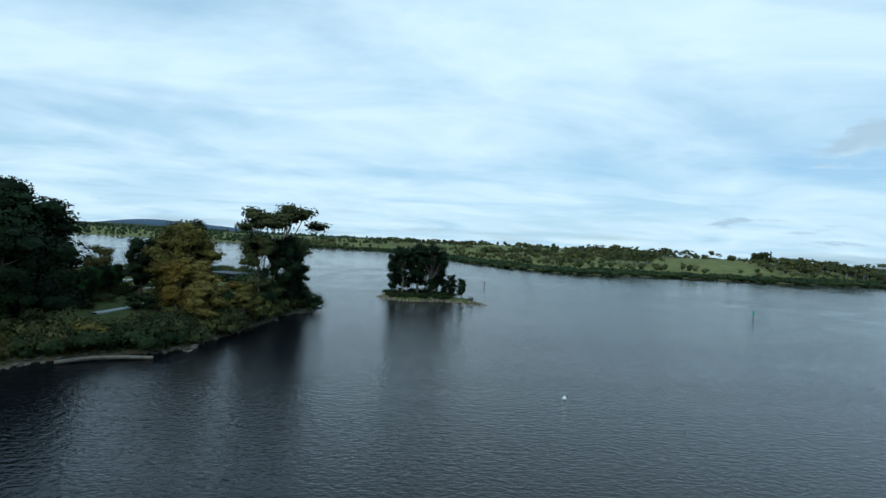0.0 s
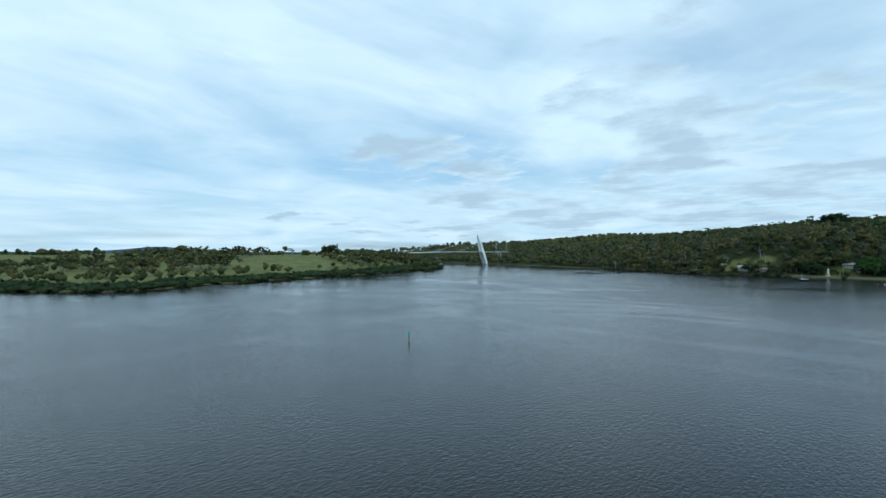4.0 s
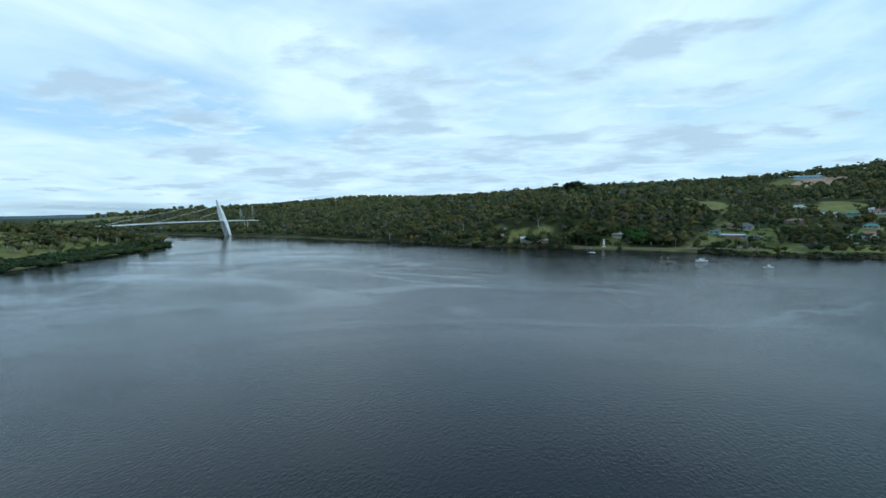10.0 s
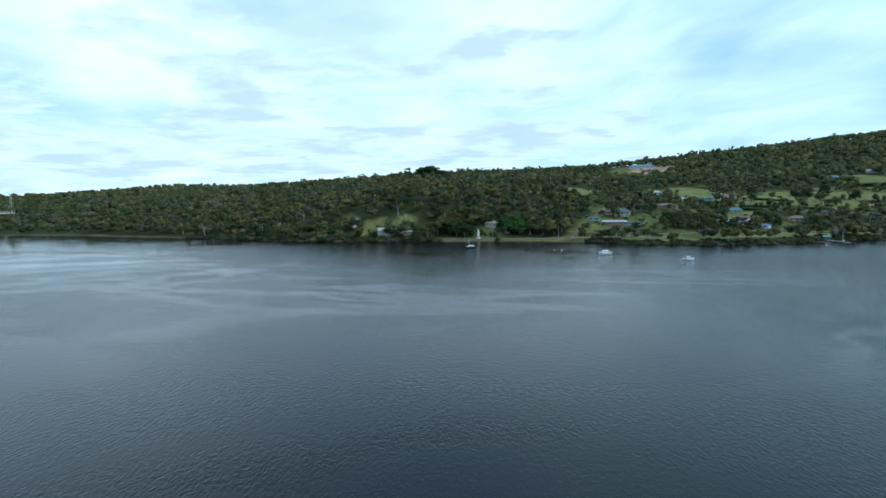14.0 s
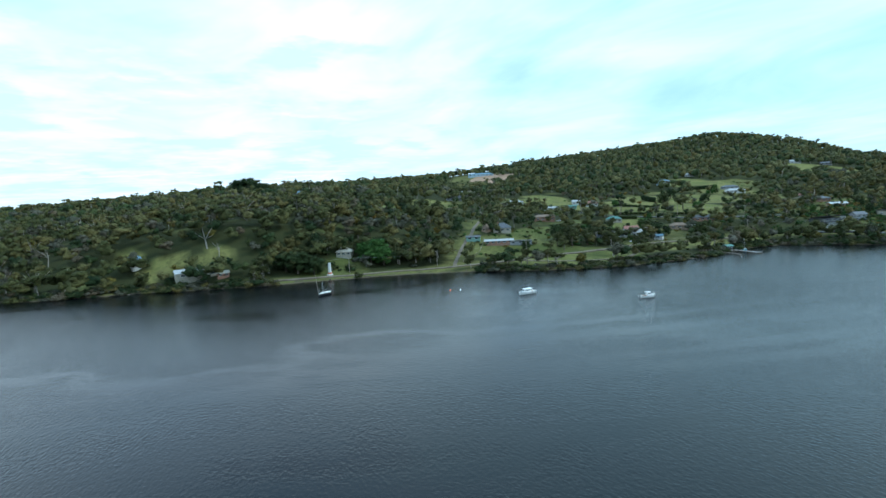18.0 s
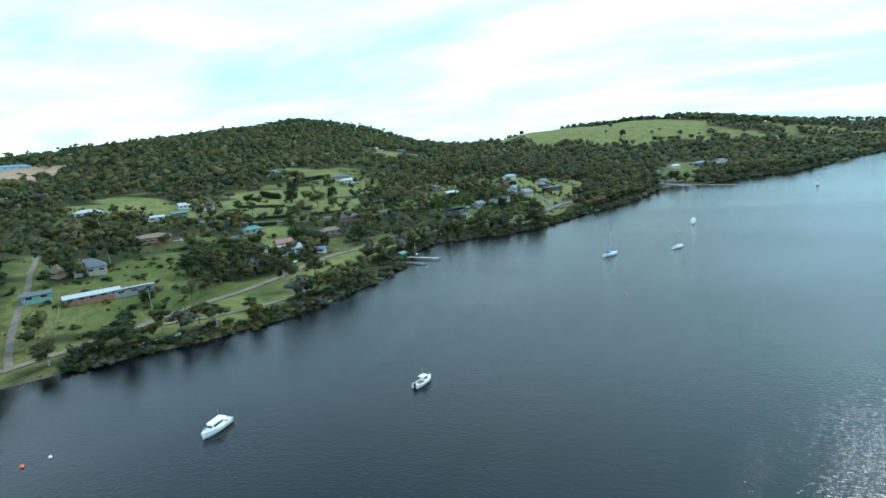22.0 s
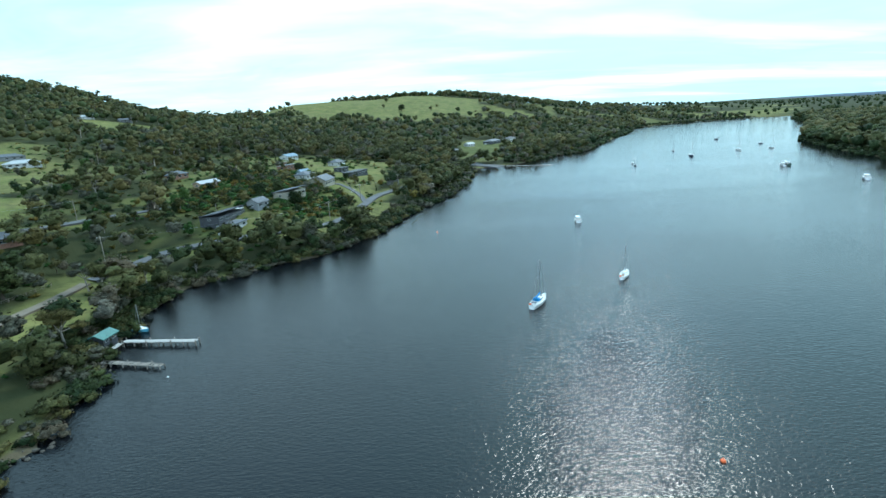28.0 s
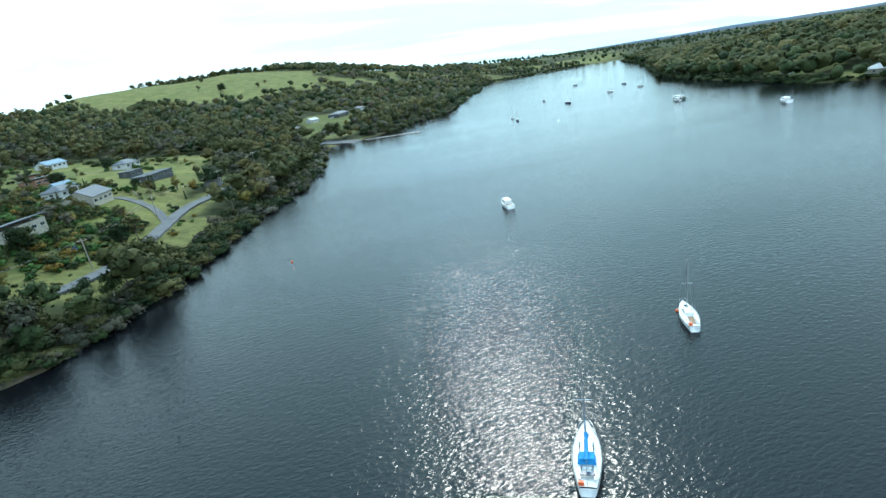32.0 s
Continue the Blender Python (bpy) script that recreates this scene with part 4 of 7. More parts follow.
    # tall open gums that stand out of the forest and along the skyline, with their pale limbs
    x, y, d, z = plant(rng, 560, 1350, -1250, 1000, 24.0, lambda x, y, d: 0.42 * is_east(x, y) * (east_cover(x, y, d) > 0.5) * (d > 60))
    rows = rows_of(rng, x, y, z, 12, 18.5, 5)
    scatter("emergent_gums", rows, far_shapes("gum", 5, 2.4, 0.5, 600, 7, (0.5, 0.8)), GUM, "tall open-crowned gums rising above the forest", spread=0.75)
    scatter("pale_gum_limbs", rows, trunk_shapes("gum", 5, 600), PALE_BARK, "pale trunks and forked limbs of tall gums", spread=0.75)
    x, y, d, z = plant(rng, 640, 860, 150, 470, 15.0, lambda x, y, d: 0.45 * is_east(x, y) * (wave(x, y, 90, 81) > 0.2))
    scatter("dead_gum_limbs", rows_of(rng, x, y, z, 12, 18, 5), trunk_shapes("gum", 5, 640), PALE_BARK, "bare grey limbs of dead gums in the forest", spread=0.8)
    # wood along the crest of the grassy hill
    x, y, d, z = plant(rng, 180, 760, -1400, -1190, 11.0, lambda x, y, d: 0.8 * (ovals(x, y, [(300, -1290, 150, 45), (620, -1330, 130, 40)]) > 0))
    scatter("crest_wood", rows_of(rng, x, y, z, 12, 19, 4), gum_far, GUM, "gum wood along the crest of the grassy hill", spread=1.0)
    # far hills that close the view
    x, y, d, z = plant(rng, 700, 2300, -2000, 1700, 29.0, lambda x, y, d: 0.9 * ((x > 1400) & (y > 450) & (d > 0) | (y < -1450) & (x < 1500)))
    scatter("far_hill_forest", rows_of(rng, x, y, z, 13, 22, 4), tiny, GUM, "forest on far hills")
    # north bank: scrub on the shore, rows and clumps of trees on the pasture
    def north(x, y, d):
        clump = (wave(x, y, 210, 31) + 0.5 * wave(x, y, 70, 32) > 1.0) * 0.5
        row = (np.abs(wave(x, y, 420, 33)) < 0.05) * 0.6
        return is_north(x, y) * np.where(d < 30, 0.97, np.where(d < 55, 0.12 + 0.6 * clump, np.maximum(clump * (y < 900), row) * (d < 700)))
    x, y, d, z = plant(rng, -300, 720, 480, 1300, 6.0, north, -1.0)
    near = d < 33
    scatter("north_shore_scrub", rows_of(rng, x[near], y[near], z[near] - 0.5, 6.0, 12.5, 4), far_shapes("bush", 4, 1.5, 0.62, 420, 4, (0.7, 0.96)), DARK_LEAF, "dark mangrove-like scrub along the far bank", "bushes")
    groups = [(117, 846, 26), (152, 879, 26), (185, 794, 30), (243, 891, 40), (239, 699, 34), (260, 650, 26), (205, 720, 26), (290, 690, 22), (82, 1127, 40), (-46, 1220, 60), (470, 640, 20), (560, 690, 34), (600, 720, 30), (530, 660, 22), (420, 860, 40), (340, 930, 46)]
    gx, gy = [], []
    for cx, cy, r in groups:
        n = int(r * 0.62)
        gx += list(cx + rng.normal(size=n) * r * 0.75)
        gy += list(cy + rng.normal(size=n) * r * 0.45)
    gx, gy = np.array(gx), np.array(gy)
    dry = land_distance(gx, gy) > 4
    gx, gy = gx[dry], gy[dry]
    rows = rows_of(rng, gx, gy, ground_height(gx, gy), 10, 18, 5)
    scatter("pasture_gum_groups", rows, far_shapes("gum", 5, 2.4, 0.5, 620, 7, (0.5, 0.8)), GUM, "groups of tall open gums on the pasture", spread=1.0)
    scatter("pasture_gum_trunks", rows, trunk_shapes("gum", 5, 620), PALE_BARK, "pale trunks of the gums on the pasture", spread=1.0)
    scatter("pasture_trees", rows_of(rng, x[~near], y[~near], z[~near], 7, 13, 4), gum_far, GUM, "scattered gum trees and windbreaks on pasture")
    x, y, d, z = plant(rng, -1100, -250, 850, 1500, 12.0, lambda x, y, d: np.where(d < 30, 0.8, 0.9 * (np.abs(wave(x, y, 300, 35)) < 0.15)))
    scatter("bay_shore_trees", rows_of(rng, x, y, z - 0.4, 6, 11, 4), tiny, DARK_LEAF, "dark trees along the far shore of the bay")
    x, y, d, z = plant(rng, -2500, 1200, 1200, 2600, 33.0, lambda x, y, d: (np.abs(wave(x, y, 500, 34)) < 0.22) * 0.8 + 0.04)
    scatter("far_windbreaks", rows_of(rng, x, y, z, 9, 16, 4), tiny, DARK_LEAF, "distant windbreaks between fields")
    # the cape on the west bank and the land behind the start
    west = lambda x, y, d: is_west(x, y) * np.where(cape_lawn(x, y) > 0, 0.06, np.where(d < 200, 0.85, 0.0)) * (x > -330)
    x, y, d, z = plant(rng, -420, 180, -1000, -120, 9.0, west)
    pick = rng.rand(len(x))
    scatter("cape_woodland", rows_of(rng, x[pick < 0.6], y[pick < 0.6], z[pick < 0.6], 10, 18, 4), gum_far, GUM, "olive-green trees on the low cape", spread=1.3)
    scatter("cape_dark_trees", rows_of(rng, x[pick >= 0.6], y[pick >= 0.6], z[pick >= 0.6], 9, 16, 4), gum_far, DARK_LEAF, "dark trees on the low cape", spread=1.3)
    x, y, d, z = plant(rng, -1500, 600, -2300, -1000, 36.0, lambda x, y, d: (is_west(x, y) | (y < -1180)) * (0.25 + 0.5 * (wave(x, y, 260, 36) > 0.2)))
    scatter("south_tree_lines", rows_of(rng, x, y, z, 8, 15, 4), tiny, DARK_LEAF, "tree lines between far paddocks")
    # shrubs and rough clumps on the lawns above the riverside track
    meadow = lambda x, y, d: (d > 12) * (road_distance(x, y) > 3.5) * np.where(wave(x, y, 17, 61) > 0.15, 0.5, 0.05)
    x, y, d, z = plant(rng, 575, 655, -60, 66, 3.4, meadow)
    pick = rng.rand(len(x))
    for share, name, mat, lab in ((pick < 0.45, "garden_shrubs", GREEN_LEAF, "fresh green garden shrubs on the lawns"), ((pick >= 0.45) & (pick < 0.75), "olive_garden_shrubs", GUM, "olive shrubs between the garden lawns"),
                                  (pick >= 0.75, "dark_garden_shrubs", DARK_LEAF, "dark clipped shrubs between the garden lawns")):
        scatter(name, rows_of(rng, x[share], y[share], z[share] - 0.2, 1.2, 4.2, 4), far_shapes("bush", 4, 12.0, 0.3, 480, 6, (0.45, 0.75)), mat, lab, "bushes")
    # scrub on the near headland and on the islet
    x, y, d, z = plant(rng, -140, -25, 20, 280, 2.6, lambda x, y, d: is_west(x, y) * np.where(d < 8, 0.85, np.where(d < 14, 0.5, 0.07)) * ((x > -90) | (y > 200)))
    pick = rng.rand(len(x))
    for share, name, mat, lab in ((pick < 0.5, "headland_scrub", DARK_LEAF, "dark scrub along the rocky headland"),
                                  ((pick >= 0.5) & (pick < 0.9), "headland_wattle", GUM, "olive wattle bushes on the headland"),
                                  (pick >= 0.9, "headland_gold_scrub", GOLD_LEAF, "golden-flowering bushes on the headland")):
        scatter(name, rows_of(rng, x[share], y[share], z[share] - 0.3, 3.5, 9.5, 5), far_shapes("bush", 5, 26.0, 0.22, 450, 8, (0.40, 0.66)), mat, lab, "bushes")
    x, y, d, z = plant(rng, -18, 20, 195, 228, 1.5, lambda x, y, d: np.where((d > 1.5) & (x < 13), 0.45, 0.05))
    scatter("islet_undergrowth", rows_of(rng, x, y, z - 0.3, 1.5, 4.6, 5), far_shapes("bush", 5, 18.0, 0.26, 470, 6, (0.4, 0.68)), DARK_LEAF, "dense undergrowth on the islet", "bushes")


# ---- single trees ----
TREE_MESHES = {}


def tree_mesh(kind, variant, leaf_mat, bark, fine=True):
    key = (kind, variant, leaf_mat.name, fine)
    if key not in TREE_MESHES:
        rng = np.random.RandomState(900 + 10 * variant + len(kind))
        lobes, limbs = tree_shape(kind, rng)
        more = []
        for lx, ly, lz, r, rz in lobes:         # break every lobe into smaller tufts
            for _ in range(5):
                o = unit(rng.normal(size=3)) * (0.6 * r, 0.6 * r, 0.6 * rz) * rng.uniform(0.4, 1.1)
                more.append((lx + o[0], ly + o[1], lz + o[2], 0.70 * r * rng.uniform(0.7, 1.2), 0.74 * rz * rng.uniform(0.75, 1.15)))
        v, f, nm = leaf_cloud(rng, more, 130.0, 0.105, (0.48, 0.76)) if fine else leaf_cloud(rng, lobes, 32.0, 0.25, (0.45, 0.72))
        crown = raw_mesh(kind + "_crown", v, f, 3, leaf_mat, True, nm)
        lv, lf = [], []
        for a, b, ra, rb in limbs:
            limb(lv, lf, a, b, ra, rb)
        TREE_MESHES[key] = (crown, raw_mesh(kind + "_trunk", np.vstack(lv), lf, 3, bark, True))
    return TREE_MESHES[key]


TREES = {}


def tree(name, kind, x, y, height, label, leaf_mat=None, bark=None, variant=0, wide=1.0, group="", sink=0.15, fine=True):
    """A single tree that stands on the ground."""
    leaf_mat, bark = leaf_mat or GUM, bark or BARK
    m = pose(x, y, ground_at(x, y) - sink, 0, 0, (x * 37 + y * 91) % 360) @ Matrix.Diagonal((wide * height / 10, wide * height / 10, height / 10, 1))
    key = (name, kind, variant, leaf_mat.name, label, fine)
    if key in TREES:
        first = TREES[key]
        return copy_thing(first, m @ Matrix.Diagonal((*first.scale, 1)).inverted())
    root = tagged(new(name), label, "tree", group)
    crown, trunk = tree_mesh(kind, variant, leaf_mat, bark, fine)
    mesh_part("trunk", trunk, None, root)
    mesh_part("crown", crown, None, root)
    TREES[key] = root
    root.matrix_basis = m
    return root


build_woods()

# ---- buildings ----
GLASS = material("window_glass", lambda k, s: (k.put(s.inputs["Base Color"], (0.02, 0.03, 0.035, 1)), k.put(s.inputs["Roughness"], 0.06), k.put(s.inputs["IOR"], 1.5)))
WALLS = {"white": plain("white_weatherboard", (0.546, 0.559, 0.546), 0.7), "cream": plain("cream_render", (0.351, 0.325, 0.260), 0.8), "brick": plain("brown_brick", (0.312, 0.169, 0.117), 0.85, grain=0.4, size=6),
         "grey": plain("grey_cladding", (0.247, 0.260, 0.273), 0.7), "dark": plain("charcoal_cladding", (0.058, 0.062, 0.072), 0.6), "green": plain("green_paint", (0.182, 0.338, 0.286), 0.6),
         "pale": plain("pale_blue_boards", (0.364, 0.468, 0.533), 0.7), "tan": plain("tan_render", (0.325, 0.234, 0.163), 0.8)}


def sheet_roof(name, colour, rough=0.45):
    """Corrugated roofing: ribs down the slope, faded streaks."""
    def build(k, s):
        at = k.add("ShaderNodeTexCoord").outputs["Object"]
        ribs = k.add("ShaderNodeTexWave", Vector=at, Scale=1.6, Distortion=0.0)
        streak = k.noise(k.vec("MULTIPLY", at, (1.5, 0.2, 0.2)), 2.0, 4.0, 0.6)
        k.put(s.inputs["Base Color"], k.mix(k.ramp(streak.outputs["Fac"], (0.35, 0.0), (0.75, 1.0)), tuple(c * 0.75 for c in colour), tuple(min(1, c * 1.1) for c in colour)))
        s.inputs["Roughness"].default_value = rough
        k.put(s.inputs["Normal"], k.add("ShaderNodeBump", Strength=0.5, Distance=0.03, Height=ribs.outputs["Fac"]))
    return material(name, build)


ROOFS = {"white": sheet_roof("white_sheet_roof", (0.36, 0.375, 0.38), 0.65), "grey": sheet_roof("grey_sheet_roof", (0.085, 0.096, 0.112), 0.7), "dark": sheet_roof("dark_sheet_roof", (0.040, 0.045, 0.055), 0.7),
         "blue": sheet_roof("blue_sheet_roof", (0.11, 0.20, 0.27), 0.65), "teal": sheet_roof("teal_sheet_roof", (0.06, 0.17, 0.15), 0.65), "red": sheet_roof("terracotta_roof", (0.42, 0.16, 0.10), 0.8),
         "pink": sheet_roof("faded_red_roof", (0.27, 0.12, 0.095), 0.8), "cream": sheet_roof("cream_sheet_roof", (0.38, 0.36, 0.30), 0.65), "tan": sheet_roof("tan_roof", (0.17, 0.12, 0.085), 0.85)}
TIMBER = plain("weathered_timber", (0.30, 0.26, 0.22), 0.9, grain=0.45, relief=0.4)
CONCRETE = plain("pale_concrete", (0.52, 0.50, 0.46), 0.9, grain=0.3)


def box(bm, x0, x1, y0, y1, z0, z1):
    v = [bm.verts.new(p) for p in ((x0, y0, z0), (x1, y0, z0), (x1, y1, z0), (x0, y1, z0), (x0, y0, z1), (x1, y0, z1), (x1, y1, z1), (x0, y1, z1))]
    for q in ((3, 2, 1, 0), (4, 5, 6, 7), (0, 1, 5, 4), (1, 2, 6, 5), (2, 3, 7, 6), (3, 0, 4, 7)):
        bm.faces.new([v[i] for i in q])
    return v


def solid(bm, points, faces, shift=(0, 0, 0)):
    v = [bm.verts.new(Vector(p) + Vector(shift)) for p in points]
    for q in faces:
        bm.faces.new([v[i] for i in q])


def roof_mesh(bm, w, d, h, rise, eave, style, t=0.22):
    """A gable, hip or low skillion roof with thickness, over a plan w by d whose walls end at h."""
    W, D = w / 2 + eave, d / 2 + eave
    lowz = h - eave * rise / (d / 2)
    if style == "flat":
        box(bm, -W, W, -D, D, h + 0.002, h + 0.3)
        return
    if style == "skillion":
        a = [(-W, -D, h + 0.002), (W, -D, h + 0.002), (W, D, h + rise), (-W, D, h + rise)]
        solid(bm, a + [(x, y, z + t) for x, y, z in a], [(3, 2, 1, 0), (4, 5, 6, 7), (0, 1, 5, 4), (1, 2, 6, 5), (2, 3, 7, 6), (3, 0, 4, 7)])
        return
    r = W if style == "gable" else max(0.3, W - D)
    top = h + rise
    for side in (1, -1):
        a = [(-W, -D * side, lowz), (W, -D * side, lowz), (r, 0, top), (-r, 0, top)]
        if side < 0:
            a = [a[1], a[0], a[3], a[2]]
        solid(bm, a + [(x, y, z + t) for x, y, z in a], [(3, 2, 1, 0), (4, 5, 6, 7), (0, 1, 5, 4), (1, 2, 6, 5), (2, 3, 7, 6), (3, 0, 4, 7)])
        if style == "hip":
            b = [(W * side, -D * side, lowz), (W * side, D * side, lowz), (r * side, 0, top)]
            solid(bm, b + [(x, y, z + t) for x, y, z in b], [(2, 1, 0), (3, 4, 5), (0, 1, 4, 3), (1, 2, 5, 4), (2, 0, 3, 5)])


WINDOW = {}


def window(parent, x, y, z, turn, w=1.5, h=1.1, frame_mat=None):
    """A window that stands 3 cm proud of its wall, with its pane set back in the frame."""
    key = (w, h)
    if key not in WINDOW:
        bm = bmesh.new()
        for a in ((-w / 2, -w / 2 + 0.09, 0, h), (w / 2 - 0.09, w / 2, 0, h), (-w / 2, w / 2, 0, 0.09), (-w / 2, w / 2, h - 0.09, h), (-0.035, 0.035, 0.09, h - 0.09)):
            box(bm, a[0], a[1], -0.06, 0.05, a[2], a[3])
        fr = bpy.data.meshes.new("window_frame")
        bm.to_mesh(fr)
        bm.clear()
        box(bm, -w / 2 + 0.09, w / 2 - 0.09, -0.03, 0.04, 0.09, h - 0.09)
        pn = bpy.data.meshes.new("pane")
        bm.to_mesh(pn)
        bm.free()
        fr.materials.append(WALLS["white"])
        pn.materials.append(GLASS)
        WINDOW[key] = (fr, pn)
    fr, pn = WINDOW[key]
    ob = mesh_part("window", fr, None, parent)
    ob.matrix_basis = pose(x, y, z, 0, 0, turn)
    mesh_part("pane", pn, None, ob)


def house(name, x, y, turn, w, d, label, wall="white", roof="grey", style="gable", h=2.7, rise=1.7, eave=0.5, category="house", porch=False, chimney=False, panes=3, z=None, group=""):
    """A house whose long side w runs along its own x axis. turn: degrees, anticlockwise from +x."""
    low = min(ground_at(x + a * w / 2.2, y + b * w / 2.2) for a, b in ((1, 0), (-1, 0), (0, 1), (0, -1), (0, 0)))
    top = ground_at(x, y) if z is None else z
    root = tagged(new(name), label, category, group)
    root.matrix_basis = pose(x, y, top, 0, 0, turn)
    bm = bmesh.new()
    box(bm, -w / 2, w / 2, -d / 2, d / 2, min(-0.3, low - top - 0.3), h)
    if style == "gable":
        for s in (-1, 1):
            xx = s * (w / 2 - 0.12)
            solid(bm, [(xx - 0.12, -d / 2, h), (xx - 0.12, d / 2, h), (xx - 0.12, 0, h + rise - 0.03), (xx + 0.12, -d / 2, h), (xx + 0.12, d / 2, h), (xx + 0.12, 0, h + rise - 0.03)],
                  [(2, 1, 0), (3, 4, 5), (0, 1, 4, 3), (1, 2, 5, 4), (2, 0, 3, 5)])
    part("wall", bm, WALLS[wall], root)
    bm = bmesh.new()
    roof_mesh(bm, w, d, h, rise, eave, style)
    part("roof", bm, ROOFS[roof], root)
    for s, face_turn in ((-1, 0), (1, 180)):
        for i in range(panes):
            u = (i + 0.5) / panes - 0.5
            if s < 0 and i == panes // 2:
                bm = bmesh.new()
                box(bm, -0.45, 0.45, -0.05, 0.04, 0.02, 2.08)
                dr = part("door", bm, WALLS["dark" if wall != "dark" else "tan"], root)
                dr.matrix_basis = pose(u * w, -d / 2, 0, 0, 0, 0)
                bm = bmesh.new()
                box(bm, 0.28, 0.36, -0.11, -0.05, 1.0, 1.08)
                part("door_handle", bm, WALLS["grey"], dr)
            else:
                window(root, u * w, s * d / 2, 0.95, face_turn, min(2.2, w / panes * 0.55), 1.15)
    if d > 5:
        for s, face_turn in ((1, 90), (-1, -90)):
            window(root, s * w / 2, 0, 0.95, face_turn, 1.5, 1.1)
    if porch:
        bm = bmesh.new()
        box(bm, -w / 2, w / 2, -d / 2 - 2.4, -d / 2 - 0.003, 2.25, 2.36)
        part("porch_roof", bm, ROOFS[roof], root)
        bm = bmesh.new()
        box(bm, -w / 2, w / 2, -d / 2 - 2.3, -d / 2 - 0.003, min(-0.3, low - top - 0.2), 0.05)
        part("porch_floor", bm, TIMBER, root)
        for i in range(4):
            bm = bmesh.new()
            u = -w / 2 + 0.1 + i * (w - 0.2) / 3
            box(bm, u - 0.05, u + 0.05, -d / 2 - 2.3, -d / 2 - 2.2, 0.05, 2.25)
            part("porch_post", bm, WALLS["white"], root)
    if chimney:
        bm = bmesh.new()
        box(bm, w * 0.2, w * 0.2 + 0.7, 0.5, 1.1, h, h + rise + 0.9)
        part("chimney", bm, WALLS["brick"], root)
    return root


def build_houses():
    H = house
    # park and garden on the east bank, from north to south
    H("farm_shed", 634, 212, 100, 22, 9, "long cream shed with a pale sheet roof above the bank", "cream", "white", h=2.8, rise=1.6, category="shed")
    H("garden_shed", 628, 199, 100, 6, 4, "small shed with a pale roof beside the long shed", "brick", "cream", h=2.4, rise=1.0, category="shed", panes=2)
    H("timber_house", 668, 246, 20, 15, 7, "white house with a blue-grey roof on the wooded slope", "white", "blue", "hip", h=2.8, rise=1.8)
    H("cottage", 637, 130, 65, 9, 7, "cream cottage with a pale roof on the park lawn", "cream", "cream", "hip", rise=2.2, porch=True)
    H("ridge_house", 950, 120, 75, 30, 9, "long pale blue house near the top of the ridge", "pale", "blue", "hip", rise=1.6, panes=6)
    H("teal_roofed_house", 828, 87, 70, 13, 8, "house with a teal roof among the trees", "cream", "teal", "hip")
    H("hill_cottage", 790, 212, 60, 9, 6, "small white house hidden in the forest", "white", "white")
    H("new_ridge_house", 1176, -226, 60, 44, 12, "large new grey-blue house on a cleared ridge", "pale", "blue", "hip", rise=2.6, panes=6)
    H("machinery_shed", 940, -94, 62, 20, 8, "long white sheds below the cleared ridge", "white", "white", h=3.4, category="shed")
    H("grey_farmhouse", 842, -33, 70, 22, 10, "grey farmhouse with a wide dark roof", "grey", "dark", "hip", rise=2.2, panes=5)
    H("wide_white_house", 792, -76, 65, 17, 9, "white house with a pale roof and trees about it", "white", "white", "hip", panes=4)
    H("small_white_house", 936, -158, 50, 9, 7, "small white house high on the slope", "white", "white")
    H("red_roofed_house", 752, -138, 62, 15, 9, "house with a faded red roof and white gables", "white", "pink", "hip", rise=2.0, panes=4, chimney=True)
    H("white_cottage", 767, -134, 62, 9, 6, "white cottage beside the red-roofed house", "white", "white")
    H("long_white_shed", 743, -87, 58, 15, 6, "low white shed beside dark trees", "white", "white", h=2.4, rise=1.0, category="shed")
    H("green_roofed_shed", 744, -110, 58, 11, 5, "small shed with a dull green roof", "green", "teal", h=2.4, rise=1.0, category="shed", panes=2)
    H("brick_villa", 672, -33, 58, 18, 10, "terracotta brick villa with pale arches and a paved forecourt", "brick", "tan", "hip", h=3.0, rise=1.6, panes=5)
    H("grey_roofed_house", 646, 17, 62, 12, 9, "cream house with a steep grey roof in a garden", "cream", "grey", "hip", h=3.0, rise=3.0, chimney=True)
    H("round_hut", 651, 27, 20, 5, 5, "small hut with a steep tan roof", "tan", "tan", "hip", h=2.2, rise=2.8, category="hut", panes=1)
    H("green_shed", 632, 46, 62, 9, 5, "low green shed with a rusty pale roof", "green", "grey", h=2.3, rise=0.7, category="shed", panes=2)
    H("boat_workshop", 619, 34, 62, 18, 5, "long workshop with a bright white roof", "brick", "white", h=2.2, rise=0.9, category="shed", panes=5)
    H("workshop_annexe", 612, 22, 62, 14, 4, "low annexe with a white roof and open side", "grey", "white", "skillion", h=2.2, rise=0.5, category="shed", panes=3)
    H("white_weatherboard_house", 604, -58, 62, 15, 8, "white weatherboard house with a white sheet roof and porch", "white", "white", "gable", rise=1.9, porch=True, panes=4)
    H("red_gabled_wing", 614, -68, 62, 9, 6, "small wing with a faded red roof behind the white house", "white", "pink", rise=1.8, panes=2)
    H("white_lean_to", 612, -48, 62, 6, 5, "white lean-to shed beside the house", "white", "white", "skillion", h=2.3, rise=0.6, category="shed", panes=1)
    H("green_roofed_cottage", 651, -84, 58, 11, 7, "cottage with a green roof on the lawn", "cream", "teal", "hip")
    H("grey_cabin", 636, -58, 40, 7, 5, "grey cabin on open grass", "grey", "grey", panes=2)
    H("shore_shed", 598, -30, 62, 6, 4, "grey shed under gum trees near the track", "grey", "grey", panes=2, category="shed")
